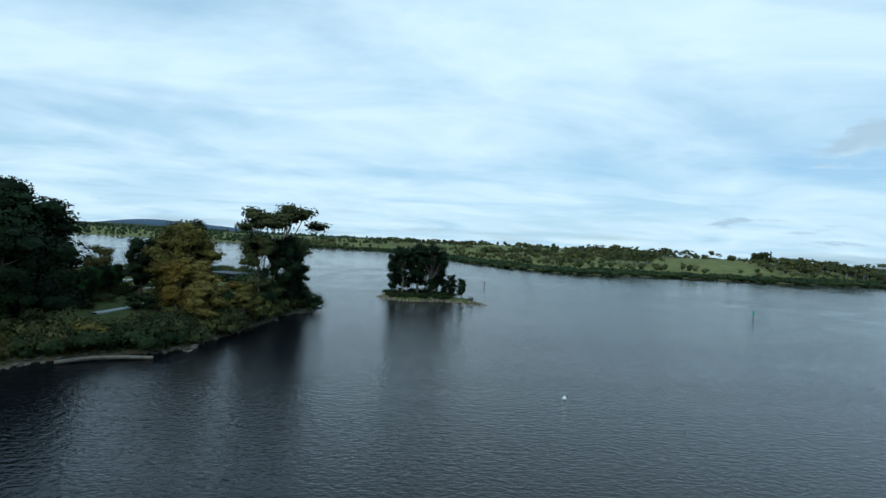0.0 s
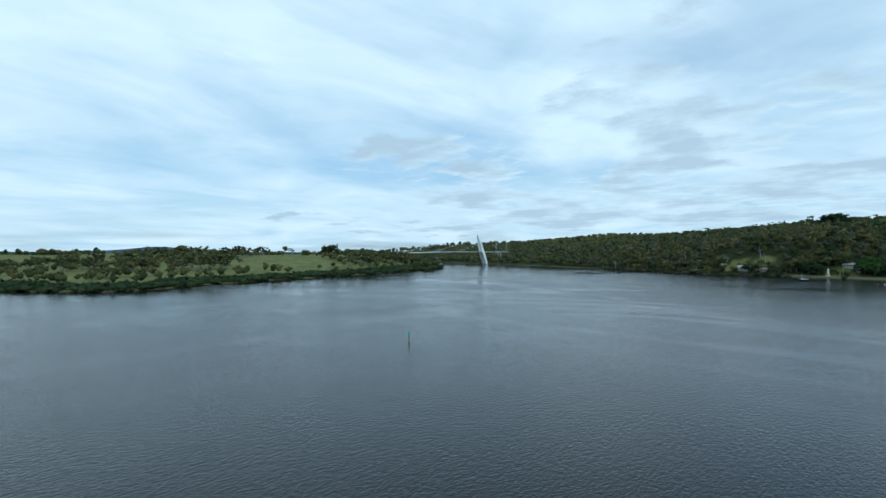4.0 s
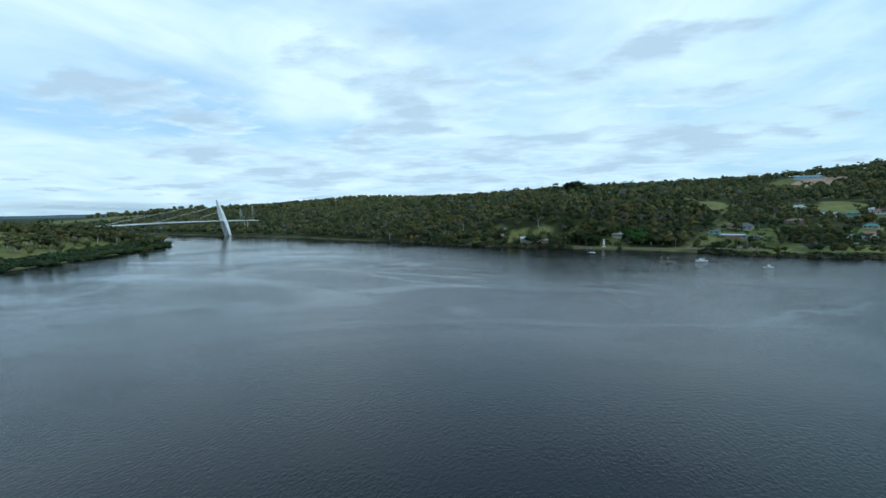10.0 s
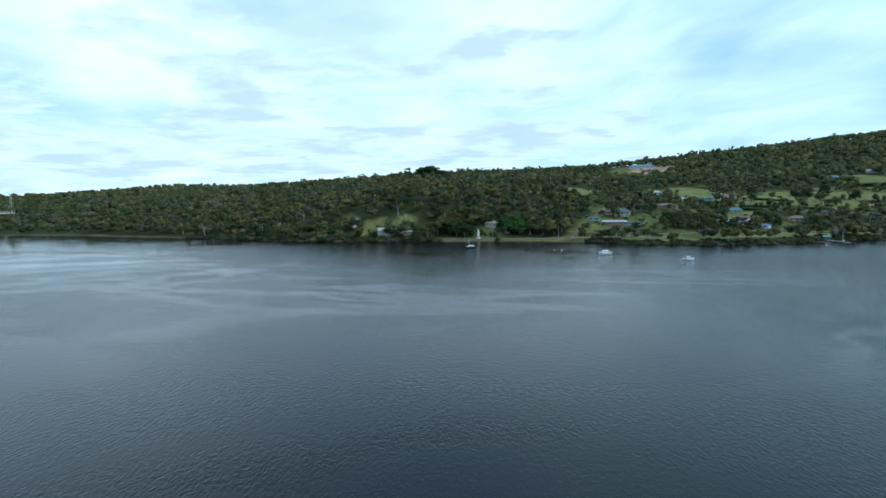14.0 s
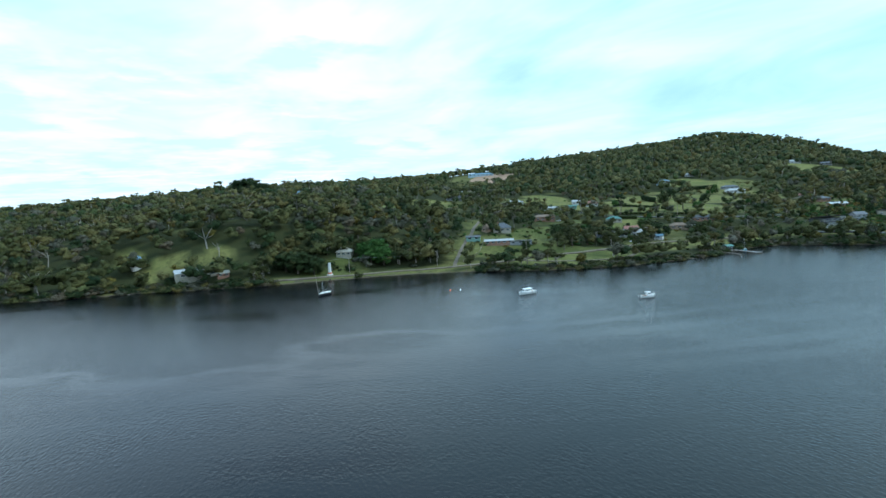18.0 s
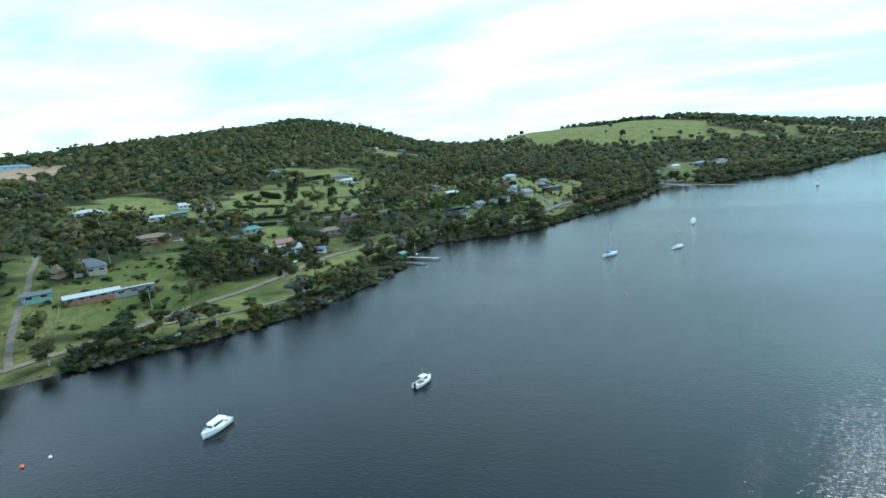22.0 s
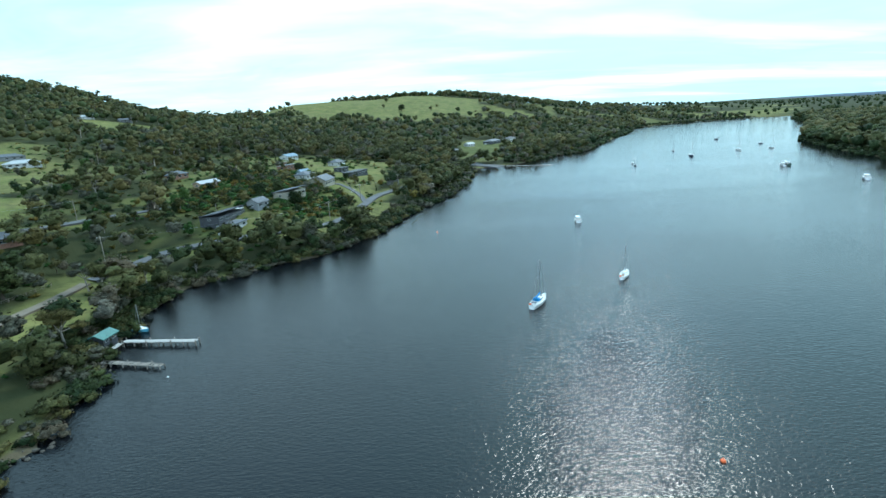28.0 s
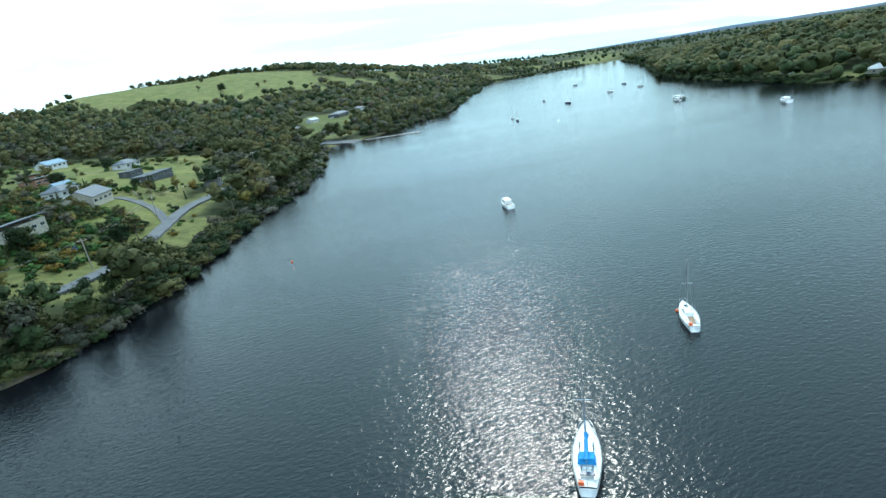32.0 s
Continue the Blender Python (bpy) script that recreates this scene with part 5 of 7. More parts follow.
    H("small_white_cabin", 593, -73, 30, 5, 4, "small white cabin beside the track", "white", "blue", h=2.3, rise=1.1, panes=1)
    H("long_grey_house", 629, -151, 55, 19, 9, "long grey-roofed brick house with a white porch", "brick", "grey", "hip", rise=1.8, porch=True, panes=5)
    H("brown_bungalow", 616, -114, 55, 12, 7, "brown bungalow among garden shrubs", "tan", "tan", "hip", panes=3)
    H("blue_roofed_house", 856, -335, 50, 16, 9, "two-storey house with a blue roof at the forest edge", "pale", "blue", "hip", h=4.8)
    H("upper_white_house", 894, -421, 50, 12, 7, "white house below the forested summit", "white", "white", panes=4)
    H("pale_roofed_house", 753, -339, 50, 20, 10, "wide house with a bright white roof on a lawn", "white", "white", "hip", rise=2.0, panes=5)
    H("grey_hip_house", 780, -363, 50, 18, 9, "grey house behind the white-roofed one", "grey", "grey", "hip", panes=4)
    H("summit_white_house", 887, -633, 50, 14, 8, "white house on a clearing of the wooded hill", "white", "white", rise=2.2)
    H("summit_grey_shed", 858, -660, 50, 14, 7, "grey shed on the hill clearing", "grey", "grey", category="shed")
    H("yellow_cottage", 829, 440, 60, 9, 7, "pale yellow cottage in a clearing of the forest", "cream", "white", "gable", panes=2)
    H("forest_house", 960, 610, 60, 12, 8, "white house among the forest upstream", "white", "white", "gable", panes=3)
    H("hillside_house", 825, 302, 65, 24, 8, "long grey-roofed house on a bare shelf of the slope", "cream", "grey", "hip", panes=5)
    # village further along the bank
    H("solar_house", 563, -196, 78, 20, 9, "long dark building with a dark roof above the shore trees", "dark", "dark", "skillion", h=2.6, rise=1.6, panes=5)
    H("garage_block", 556, -187, 78, 14, 5, "low pale garage block below the dark building", "white", "grey", "flat", h=2.5, category="garage", panes=3)
    H("grey_garage", 553, -213, 70, 8, 6, "grey garage with a grey sheet roof", "grey", "grey", category="garage", panes=2)
    H("verandah_house", 544, -236, 72, 17, 8, "long house with a grey roof and a shaded verandah", "cream", "grey", "skillion", h=3.2, rise=1.2, panes=5, porch=True)
    H("gabled_house", 537, -283, 80, 15, 10, "pale gabled house with a grey roof and a red porch", "cream", "grey", "gable", h=3.2, rise=2.6, panes=4, porch=True)
    H("side_house", 551, -300, 75, 11, 8, "white house with a grey roof between gardens", "white", "grey", "hip", panes=3)
    H("blue_house", 592, -420, 70, 15, 8, "white house with a light blue roof above the pasture", "white", "blue", rise=2.0, panes=4)
    H("twin_roof_house", 574, -345, 72, 12, 8, "brown brick house with white roof sheets", "brick", "white", "skillion", h=2.7, rise=0.8, panes=3)
    H("twin_roof_shed", 581, -364, 72, 10, 7, "brick outbuilding with a white roof", "brick", "white", "skillion", h=2.5, rise=0.8, category="shed", panes=2)
    H("blue_shed", 556, -318, 60, 8, 5, "blue sheet-metal shed beside the drive", "pale", "blue", category="shed", panes=1)
    H("black_modern_house", 525, -338, 68, 22, 7, "low black modern house with flat roofs", "dark", "dark", "flat", h=3.0, panes=5)
    H("black_garage", 537, -352, 68, 10, 6, "black garage beside the modern house", "dark", "dark", "flat", h=2.7, category="garage", panes=2)
    H("waterside_shed", 498, -322, 80, 8, 6, "white shed with a bright roof near the water", "grey", "white", "skillion", h=3.2, rise=0.6, category="shed", panes=1)
    H("pink_bungalow", 656, -300, 60, 11, 7, "bungalow with a dull red roof among trees", "cream", "pink", "hip")
    H("brown_house", 624, -282, 62, 15, 8, "brown house with a grey roof among trees", "brick", "grey", "hip", panes=4)
    H("long_low_house", 595, -259, 65, 13, 6, "long low white-roofed house behind gardens", "tan", "white", h=2.5, rise=1.2, panes=5)
    H("roadside_house", 546, -386, 70, 13, 8, "white house above the bend of the road", "white", "grey", "hip", panes=3)
    H("marina_house", 392, -668, 60, 30, 12, "large dark-roofed house with broad windows near the ramp", "dark", "grey", "hip", h=3.4, rise=2.0, panes=6)
    H("marina_wing", 366, -690, 60, 22, 10, "white-fronted wing with a dark roof", "white", "dark", "hip", h=4.5, rise=2.0, panes=5)
    H("ramp_hut", 424, -640, 45, 12, 8, "white hut beside the boat ramp car park", "white", "white", panes=3)
    H("rampside_house", 446, -560, 50, 14, 8, "grey-roofed house half hidden by trees", "cream", "grey", "hip", panes=3)
    # west bank
    H("cape_house", 120, -344, 35, 20, 9, "white house with a broad pale roof above the cape's shore", "white", "white", "hip", rise=2.0, panes=5, porch=True)
    H("jetty_house", 140, -276, 25, 16, 8, "pale pink house by the water", "cream", "white", "hip", panes=4)
    H("headland_pavilion", -80, 223, -20, 15, 9, "dark flat-roofed pavilion with a glass front on the headland", "dark", "dark", "flat", h=3.3, eave=1.2, panes=5)
    H("brick_headland_house", -98, 145, 60, 14, 8, "brick house under dark pines", "brick", "red", "hip")


build_houses()

# ---- boats ----
HULLS = {"white": WHITE, "blue": plain("light_blue_gelcoat", (0.16, 0.50, 0.66), 0.3, grain=0.12, relief=0), "black": plain("black_hull_paint", (0.02, 0.022, 0.026), 0.35, grain=0.2, relief=0),
         "navy": plain("navy_hull_paint", (0.03, 0.05, 0.10), 0.35, grain=0.2, relief=0), "green": plain("dark_green_hull", (0.03, 0.07, 0.05), 0.4, grain=0.2, relief=0)}
DECK = plain("nonskid_deck", (0.66, 0.65, 0.60), 0.6, grain=0.2)
TEAK = plain("teak", (0.28, 0.16, 0.08), 0.6, grain=0.35)
BLUE_CANVAS = plain("blue_canvas", (0.018, 0.24, 0.55), 0.8, grain=0.25)
ORANGE = plain("orange_plastic", (0.75, 0.13, 0.03), 0.45, grain=0.1, relief=0)
ALLOY = plain("anodised_alloy", (0.55, 0.56, 0.57), 0.35, 0.8, grain=0.1, relief=0)
ROPE = plain("steel_wire", (0.25, 0.26, 0.27), 0.4, 0.8, grain=0.1, relief=0)
DARK_GLASS = GLASS


def hull_bm(length, beam, free, draft=0.35, transom=0.72, sheer=0.3):
    """A hull lofted from stern (-x) to bow (+x); z 0 is the water."""
    bm = bmesh.new()
    rings = []
    n = 11
    for i in range(n):
        s = i / (n - 1)
        x = (s - 0.5) * length
        wide = beam / 2 * (transom + (1 - transom) * math.sin(min(1, s / 0.45) * math.pi / 2)) if s < 0.45 else beam / 2 * max(0.012, 1 - ((s - 0.45) / 0.55) ** 2.1)
        top = free + sheer * (s - 0.35) ** 2 * 2
        keel = -draft * (1 - max(0, (s - 0.6) / 0.4) ** 2)
        ring = []
        for u in (-1, -0.93, -0.6, 0, 0.6, 0.93, 1):
            z = top if abs(u) == 1 else (0.35 * top if abs(u) == 0.93 else (keel * 0.6 if abs(u) == 0.6 else keel))
            lean = 1.0 if abs(u) == 1 else (0.94 if abs(u) == 0.93 else (0.62 if abs(u) == 0.6 else 0))
            ring.append(bm.verts.new((x + (0.25 * max(0, s - 0.8) * length * (z / max(top, 0.1) - 1) if s > 0.8 else 0), math.copysign(wide * lean, u) if u else 0, z)))
        rings.append(ring)
    for a, b in zip(rings, rings[1:]):
        for k in range(6):
            bm.faces.new((a[k], a[k + 1], b[k + 1], b[k]))
    bm.faces.new(rings[0])
    bm.faces.new(list(reversed(rings[-1])))
    for f in bm.faces:
        f.smooth = True
    return bm


def deck_bm(length, beam, free, transom=0.72, sheer=0.3, drop=0.06, a0=0.02, a1=0.985, inset=0.94):
    bm = bmesh.new()
    n, rows = 12, []
    for i in range(n):
        s = a0 + (a1 - a0) * i / (n - 1)
        x = (s - 0.5) * length
        wide = inset * (beam / 2 * (transom + (1 - transom) * math.sin(min(1, s / 0.45) * math.pi / 2)) if s < 0.45 else beam / 2 * max(0.012, 1 - ((s - 0.45) / 0.55) ** 2.1))
        z = free + sheer * (s - 0.35) ** 2 * 2 - drop
        rows.append([bm.verts.new((x, -wide, z)), bm.verts.new((x, 0, z + 0.05)), bm.verts.new((x, wide, z))])
    for a, b in zip(rows, rows[1:]):
        for k in range(2):
            bm.faces.new((a[k], b[k], b[k + 1], a[k + 1]))
    return bm


def tube(bm, points, radius, sides=6):
    """A rod or wire through the points."""
    rings = []
    pts = [Vector(p) for p in points]
    for i, p in enumerate(pts):
        d = (pts[min(i + 1, len(pts) - 1)] - pts[max(i - 1, 0)]).normalized()
        u = d.cross(Vector((0.31, 0.17, 0.93)) if abs(d.z) < 0.9 else Vector((1, 0, 0))).normalized()
        v = d.cross(u)
        rings.append([bm.verts.new(p + radius * (math.cos(k * 2 * math.pi / sides) * u + math.sin(k * 2 * math.pi / sides) * v)) for k in range(sides)])
    for a, b in zip(rings, rings[1:]):
        for k in range(sides):
            bm.faces.new((a[k], a[(k + 1) % sides], b[(k + 1) % sides], b[k]))
    bm.faces.new(list(reversed(rings[0])))
    bm.faces.new(rings[-1])


def rod(name, points, radius, mat, parent, label=""):
    bm = bmesh.new()
    tube(bm, points, radius)
    return part(name, bm, mat, parent, label)


def tapered(bm, x0, x1, y0, y1, z0, z1, inx=0.2, iny=0.2):
    """A box whose top is drawn in."""
    solid(bm, [(x0, -y0, z0), (x1, -y1, z0), (x1, y1, z0), (x0, y0, z0), (x0 + inx * 0.3, -y0 + iny, z1), (x1 - inx, -y1 + iny, z1), (x1 - inx, y1 - iny, z1), (x0 + inx * 0.3, y0 - iny, z1)],
          [(3, 2, 1, 0), (4, 5, 6, 7), (0, 1, 5, 4), (1, 2, 6, 5), (2, 3, 7, 6), (3, 0, 4, 7)])


def sailing_yacht(name, x, y, turn, length, label, hull="white", cover=None, mast=1.12, fine=True, group="", stripe=None):
    """A moored yacht with bare mast. turn: where the bow points, degrees anticlockwise from +x."""
    L, B, F = length, length * 0.31, length * 0.105
    root = tagged(new(name), label, "sailing boat", group)
    root.matrix_basis = pose(x, y, 0, 0, 0, turn)
    part("hull", hull_bm(L, B, F, transom=0.55), HULLS[hull], root)
    part("deck", deck_bm(L, B, F, transom=0.55), DECK, root)
    bm = bmesh.new()
    tapered(bm, -0.10 * L, 0.24 * L, B * 0.27, B * 0.17, F - 0.06, F + 0.48, 0.5, 0.12)
    cab = part("cabin", bm, WHITE, root)
    for s in (-1, 1):
        for u in (0.0, 0.09):
            bm = bmesh.new()
            box(bm, (u - 0.03) * L, (u + 0.03) * L, s * B * 0.225 - 0.05, s * B * 0.225 + 0.05, F + 0.14, F + 0.32)
            part("cabin_window", bm, DARK_GLASS, cab)
    bm = bmesh.new()
    box(bm, -0.40 * L, -0.13 * L, -B * 0.17, B * 0.17, F - 0.02, F + 0.03)
    part("cockpit", bm, DECK if cover else TEAK, root, "pale cockpit floor" if cover else "brown cockpit floor")
    for s in (-1, 1):
        bm = bmesh.new()
        box(bm, -0.40 * L, -0.12 * L, s * B * 0.24 - 0.1, s * B * 0.24 + 0.1, F - 0.04, F + 0.28)
        part("coaming", bm, WHITE, root)
    mx, top = 0.10 * L, F + L * mast
    rod("mast", [(mx, 0, F), (mx, 0, top)], 0.075, ALLOY, root)
    rod("boom", [(mx, 0, F + 1.25), (-0.27 * L, 0, F + 1.15)], 0.06, ALLOY, root)
    if cover:
        bm = bmesh.new()
        tube(bm, [(mx - 0.1, 0, F + 1.75), (mx - 0.6, 0, F + 1.42), (-0.10 * L, 0, F + 1.30), (-0.26 * L, 0, F + 1.24)], 0.21, 8)
        part("sail_cover", bm, cover, root, "sail furled under its cover")
        bm = bmesh.new()
        tapered(bm, -0.22 * L, -0.08 * L, B * 0.30, B * 0.28, F + 0.35, F + 1.0, 0.25, 0.2)
        part("spray_hood", bm, cover, root)
        bm = bmesh.new()
        box(bm, -0.155 * L, -0.135 * L, -B * 0.06, B * 0.06, F + 0.03, F + 0.42)
        part("companionway", bm, DARK_GLASS, root, "dark companionway hatch")
        bm = bmesh.new()
        box(bm, -0.36 * L, -0.32 * L, -B * 0.24, B * 0.24, F + 0.30, F + 0.40)
        part("bridge_seat", bm, HULLS["navy"], root, "dark seat across the cockpit")
        rod("tiller", [(-0.43 * L, 0, F + 0.45), (-0.30 * L, 0.1, F + 0.55)], 0.03, TEAK, root)
        for u in (-0.24, -0.19):
            bm = bmesh.new()
            box(bm, u * L - 0.16, u * L + 0.16, -B * 0.15, B * 0.15, F + 0.03, F + 0.2)
            part("cushion", bm, WHITE, root)
    rod("spreader", [(mx, -B * 0.30, F + 0.55 * L * mast), (mx, B * 0.30, F + 0.55 * L * mast)], 0.035, ALLOY, root)
    rod("forestay", [(0.49 * L, 0, F + 0.2), (mx, 0, top)], 0.018, ROPE, root)
    rod("backstay", [(-0.48 * L, 0, F + 0.1), (mx, 0, top)], 0.018, ROPE, root)
    for s in (-1, 1):
        rod("shroud", [(mx, s * B * 0.46, F), (mx, s * B * 0.30, F + 0.55 * L * mast), (mx, 0, top)], 0.016, ROPE, root)
    if fine:
        rod("pulpit", [(0.36 * L, -B * 0.24, F + 0.1), (0.38 * L, -B * 0.22, F + 0.65), (0.485 * L, 0, F + 0.75), (0.38 * L, B * 0.22, F + 0.65), (0.36 * L, B * 0.24, F + 0.1)], 0.022, ALLOY, root)
        rod("pushpit", [(-0.40 * L, -B * 0.32, F), (-0.41 * L, -B * 0.32, F + 0.6), (-0.485 * L, 0, F + 0.6), (-0.41 * L, B * 0.32, F + 0.6), (-0.40 * L, B * 0.32, F)], 0.022, ALLOY, root)
        for s in (-1, 1):
            rod("lifeline", [(-0.40 * L, s * B * 0.33, F + 0.6), (0.0, s * B * 0.47, F + 0.6), (0.38 * L, s * B * 0.22, F + 0.65)], 0.012, ROPE, root)
        bm = bmesh.new()
        box(bm, 0.16 * L, 0.22 * L, -0.25, 0.25, F + 0.46, F + 0.56)
        part("hatch", bm, DARK_GLASS, root)
        bm = bmesh.new()
        box(bm, -0.47 * L, -0.44 * L, B * 0.10, B * 0.28, F + 0.05, F + 0.45)
        part("life_ring", bm, ORANGE, root, "orange life ring on the stern")
    if stripe:
        bm = bmesh.new()
        box(bm, -0.30 * L, 0.05 * L, -B * 0.505, B * 0.505, F * 0.78, F * 0.9)
        part("stripe", bm, stripe, root)
    return root


def motor_boat(name, x, y, turn, length, label, style="cruiser", hull="white", group="", trim=None):
    """A small cabin cruiser or half-cabin boat at her mooring."""
    L, B, F = length, length * 0.36, length * 0.13
    root = tagged(new(name), label, "motor boat", group)
    root.matrix_basis = pose(x, y, 0, 0, 0, turn)
    part("hull", hull_bm(L, B, F, transom=0.86, sheer=0.5), HULLS[hull], root)
    part("deck", deck_bm(L, B, F, transom=0.86, sheer=0.5), DECK, root)
    a, b = (-0.22, 0.24) if style == "cruiser" else (-0.06, 0.22)
    bm = bmesh.new()
    tapered(bm, a * L, b * L, B * 0.36, B * 0.28, F - 0.05, F + 1.12, 0.6, 0.14)
    cab = part("cabin", bm, WHITE, root)
    for s in (-1, 1):
        for i in range(3):
            u = a + 0.04 + (b - a - 0.14) * (i + 0.2) / 3
            bm = bmesh.new()
            box(bm, u * L, (u + (b - a - 0.16) / 3.6) * L, s * B * 0.30 - 0.09, s * B * 0.30 + 0.09, F + 0.48, F + 0.86)
            part("side_window", bm, DARK_GLASS, cab)
    bm = bmesh.new()
    solid(bm, [(b * L - 0.22, -B * 0.24, F + 0.42), (b * L - 0.22, B * 0.24, F + 0.42), (b * L - 0.52, B * 0.22, F + 0.95), (b * L - 0.52, -B * 0.22, F + 0.95),
               (b * L - 0.5, -B * 0.24, F + 0.42), (b * L - 0.5, B * 0.24, F + 0.42), (b * L - 0.8, B * 0.22, F + 0.95), (b * L - 0.8, -B * 0.22, F + 0.95)],
          [(0, 1, 2, 3), (7, 6, 5, 4), (0, 4, 5, 1), (1, 5, 6, 2), (2, 6, 7, 3), (3, 7, 4, 0)])
    part("windscreen", bm, DARK_GLASS, cab)
    bm = bmesh.new()
    tapered(bm, (a - 0.08) * L, (b - 0.05) * L, B * 0.35, B * 0.30, F + 1.12, F + 1.22, 0.1, 0.05)
    part("cabin_roof", bm, WHITE, root)
    bm = bmesh.new()
    box(bm, -0.46 * L, (a - 0.01) * L, -B * 0.34, B * 0.34, F - 0.03, F + 0.02)
    part("cockpit", bm, TEAK, root, "brown cockpit floor")
    rod("bow_rail", [(0.12 * L, -B * 0.42, F + 0.05), (0.2 * L, -B * 0.36, F + 0.6), (0.47 * L, 0, F + 0.95), (0.2 * L, B * 0.36, F + 0.6), (0.12 * L, B * 0.42, F + 0.05)], 0.025, ALLOY, root)
    rod("aerial", [((a + 0.1) * L, 0, F + 1.5), ((a + 0.06) * L, 0, F + 3.2)], 0.02, ROPE, root)
    if style == "half":
        bm = bmesh.new()
        box(bm, -0.53 * L, -0.47 * L, -0.22, 0.22, -0.2, F + 0.45)
        part("outboard_motor", bm, HULLS["black"], root, "black outboard motor")
    if trim:
        bm = bmesh.new()
        box(bm, -0.3 * L, 0.1 * L, -B * 0.51, B * 0.51, F * 0.55, F * 0.7)
        part("stripe", bm, trim, root)
    return root


def build_boats():
    sailing_yacht("sailing_yacht", 444.6, -96.6, 238, 9.8, "white sailing yacht with a bright blue sail cover", cover=BLUE_CANVAS, mast=1.05, group="moored boats")
    sailing_yacht("day_sailer", 415.9, -114.3, 240, 8.2, "small white sloop with a brown open cockpit and orange buoy", mast=1.0, group="moored boats")
    motor_boat("cabin_cruiser", 408.0, -194, 261, 8.0, "white cabin cruiser seen from astern", group="moored boats")
    motor_boat("motor_cruiser", 503.0, 83.0, 96, 8.0, "white motor cruiser with a long cabin", group="moored boats")
    motor_boat("half_cabin_boat", 469.8, 51.5, -102, 6.2, "white half-cabin boat with a dark windscreen", "half", group="moored boats")
    root = sailing_yacht("stranded_ketch", 556.5, 155.8, 138, 9.8, "old white yacht with black topsides lying close to the bank", hull="black", mast=0.5, group="moored boats", fine=False)
    rod("leaning_mast", [(4.3, 0.0, 0.9), (6.6, 0.3, 10.5)], 0.09, TIMBER, root, "raked wooden mast at the bow")
    sailing_yacht("blue_yacht", 547.8, -95.5, 160, 7.2, "light blue yacht moored behind the jetty", hull="blue", mast=0.9, group="moored boats", fine=False)
    far = [("far_sloop", 305, -404, 70, 7.5, "white"), ("far_sloop", 309, -388, 75, 6.5, "navy"), ("far_cutter", 240, -437, 80, 10.5, "navy"), ("far_sloop", 184, -461, 85, 9, "white"),
           ("far_sloop", 232, -491, 80, 6.5, "navy"), ("far_sloop", 127, -608, 90, 8, "navy"), ("far_sloop", 130, -515, 90, 7, "navy"), ("far_sloop", 152, -462, 85, 8.5, "white")]
    for name, x, y, turn, length, hull in far:
        sailing_yacht(name, x, y, turn, length, f"distant moored sloop with a {hull} hull and bare mast", hull=hull, fine=False, group="far moorings", mast=1.15)
    motor_boat("fishing_boat", 222, -337, 262, 11, "dark green fishing boat with a low white wheelhouse", hull="green", group="far moorings")
    motor_boat("launch", 226.5, -333, 262, 7, "pale launch rafted beside the fishing boat", group="far moorings")
    motor_boat("fly_bridge_cruiser", 229, -257, 241, 10, "white cruiser with a dark canopy", group="far moorings", trim=HULLS["navy"])
    motor_boat("upstream_launch", 612, 905, 20, 10, "white launch beyond the bridge", group="far moorings")
    # dinghies drawn up on the bank
    for i, (x, y, turn) in enumerate(((571, 51, 60), (568, 46, 75), (566, 41, 120))):
        root = tagged(new("dinghy"), "small upturned white dinghy on the bank", "dinghy", "dinghies on the bank")
        root.matrix_basis = pose(x, y, max(0.25, ground_at(x, y)) + 0.25, 0, 0, turn)
        part("hull", hull_bm(3.2, 1.3, 0.5, 0.3, 0.8), WHITE, root)
        for u in (-0.7, 0.4):
            bm = bmesh.new()
            box(bm, u - 0.12, u + 0.12, -0.5, 0.5, 0.28, 0.33)
            part("thwart", bm, TIMBER, root)


def buoy(name, x, y, radius, mat, label):
    bm = bmesh.new()
    bmesh.ops.create_icosphere(bm, subdivisions=2, radius=radius, matrix=Matrix.Diagonal((1, 1, 0.85, 1)))
    tube(bm, [(0, 0, radius * 0.7), (0, 0, radius * 1.25)], radius * 0.18)
    for f in bm.faces:
        f.smooth = True
    ob = part(name, bm, mat)
    ob.matrix_basis = pose(x, y, radius * 0.25)
    tagged(ob, label, "buoy", "mooring buoys")


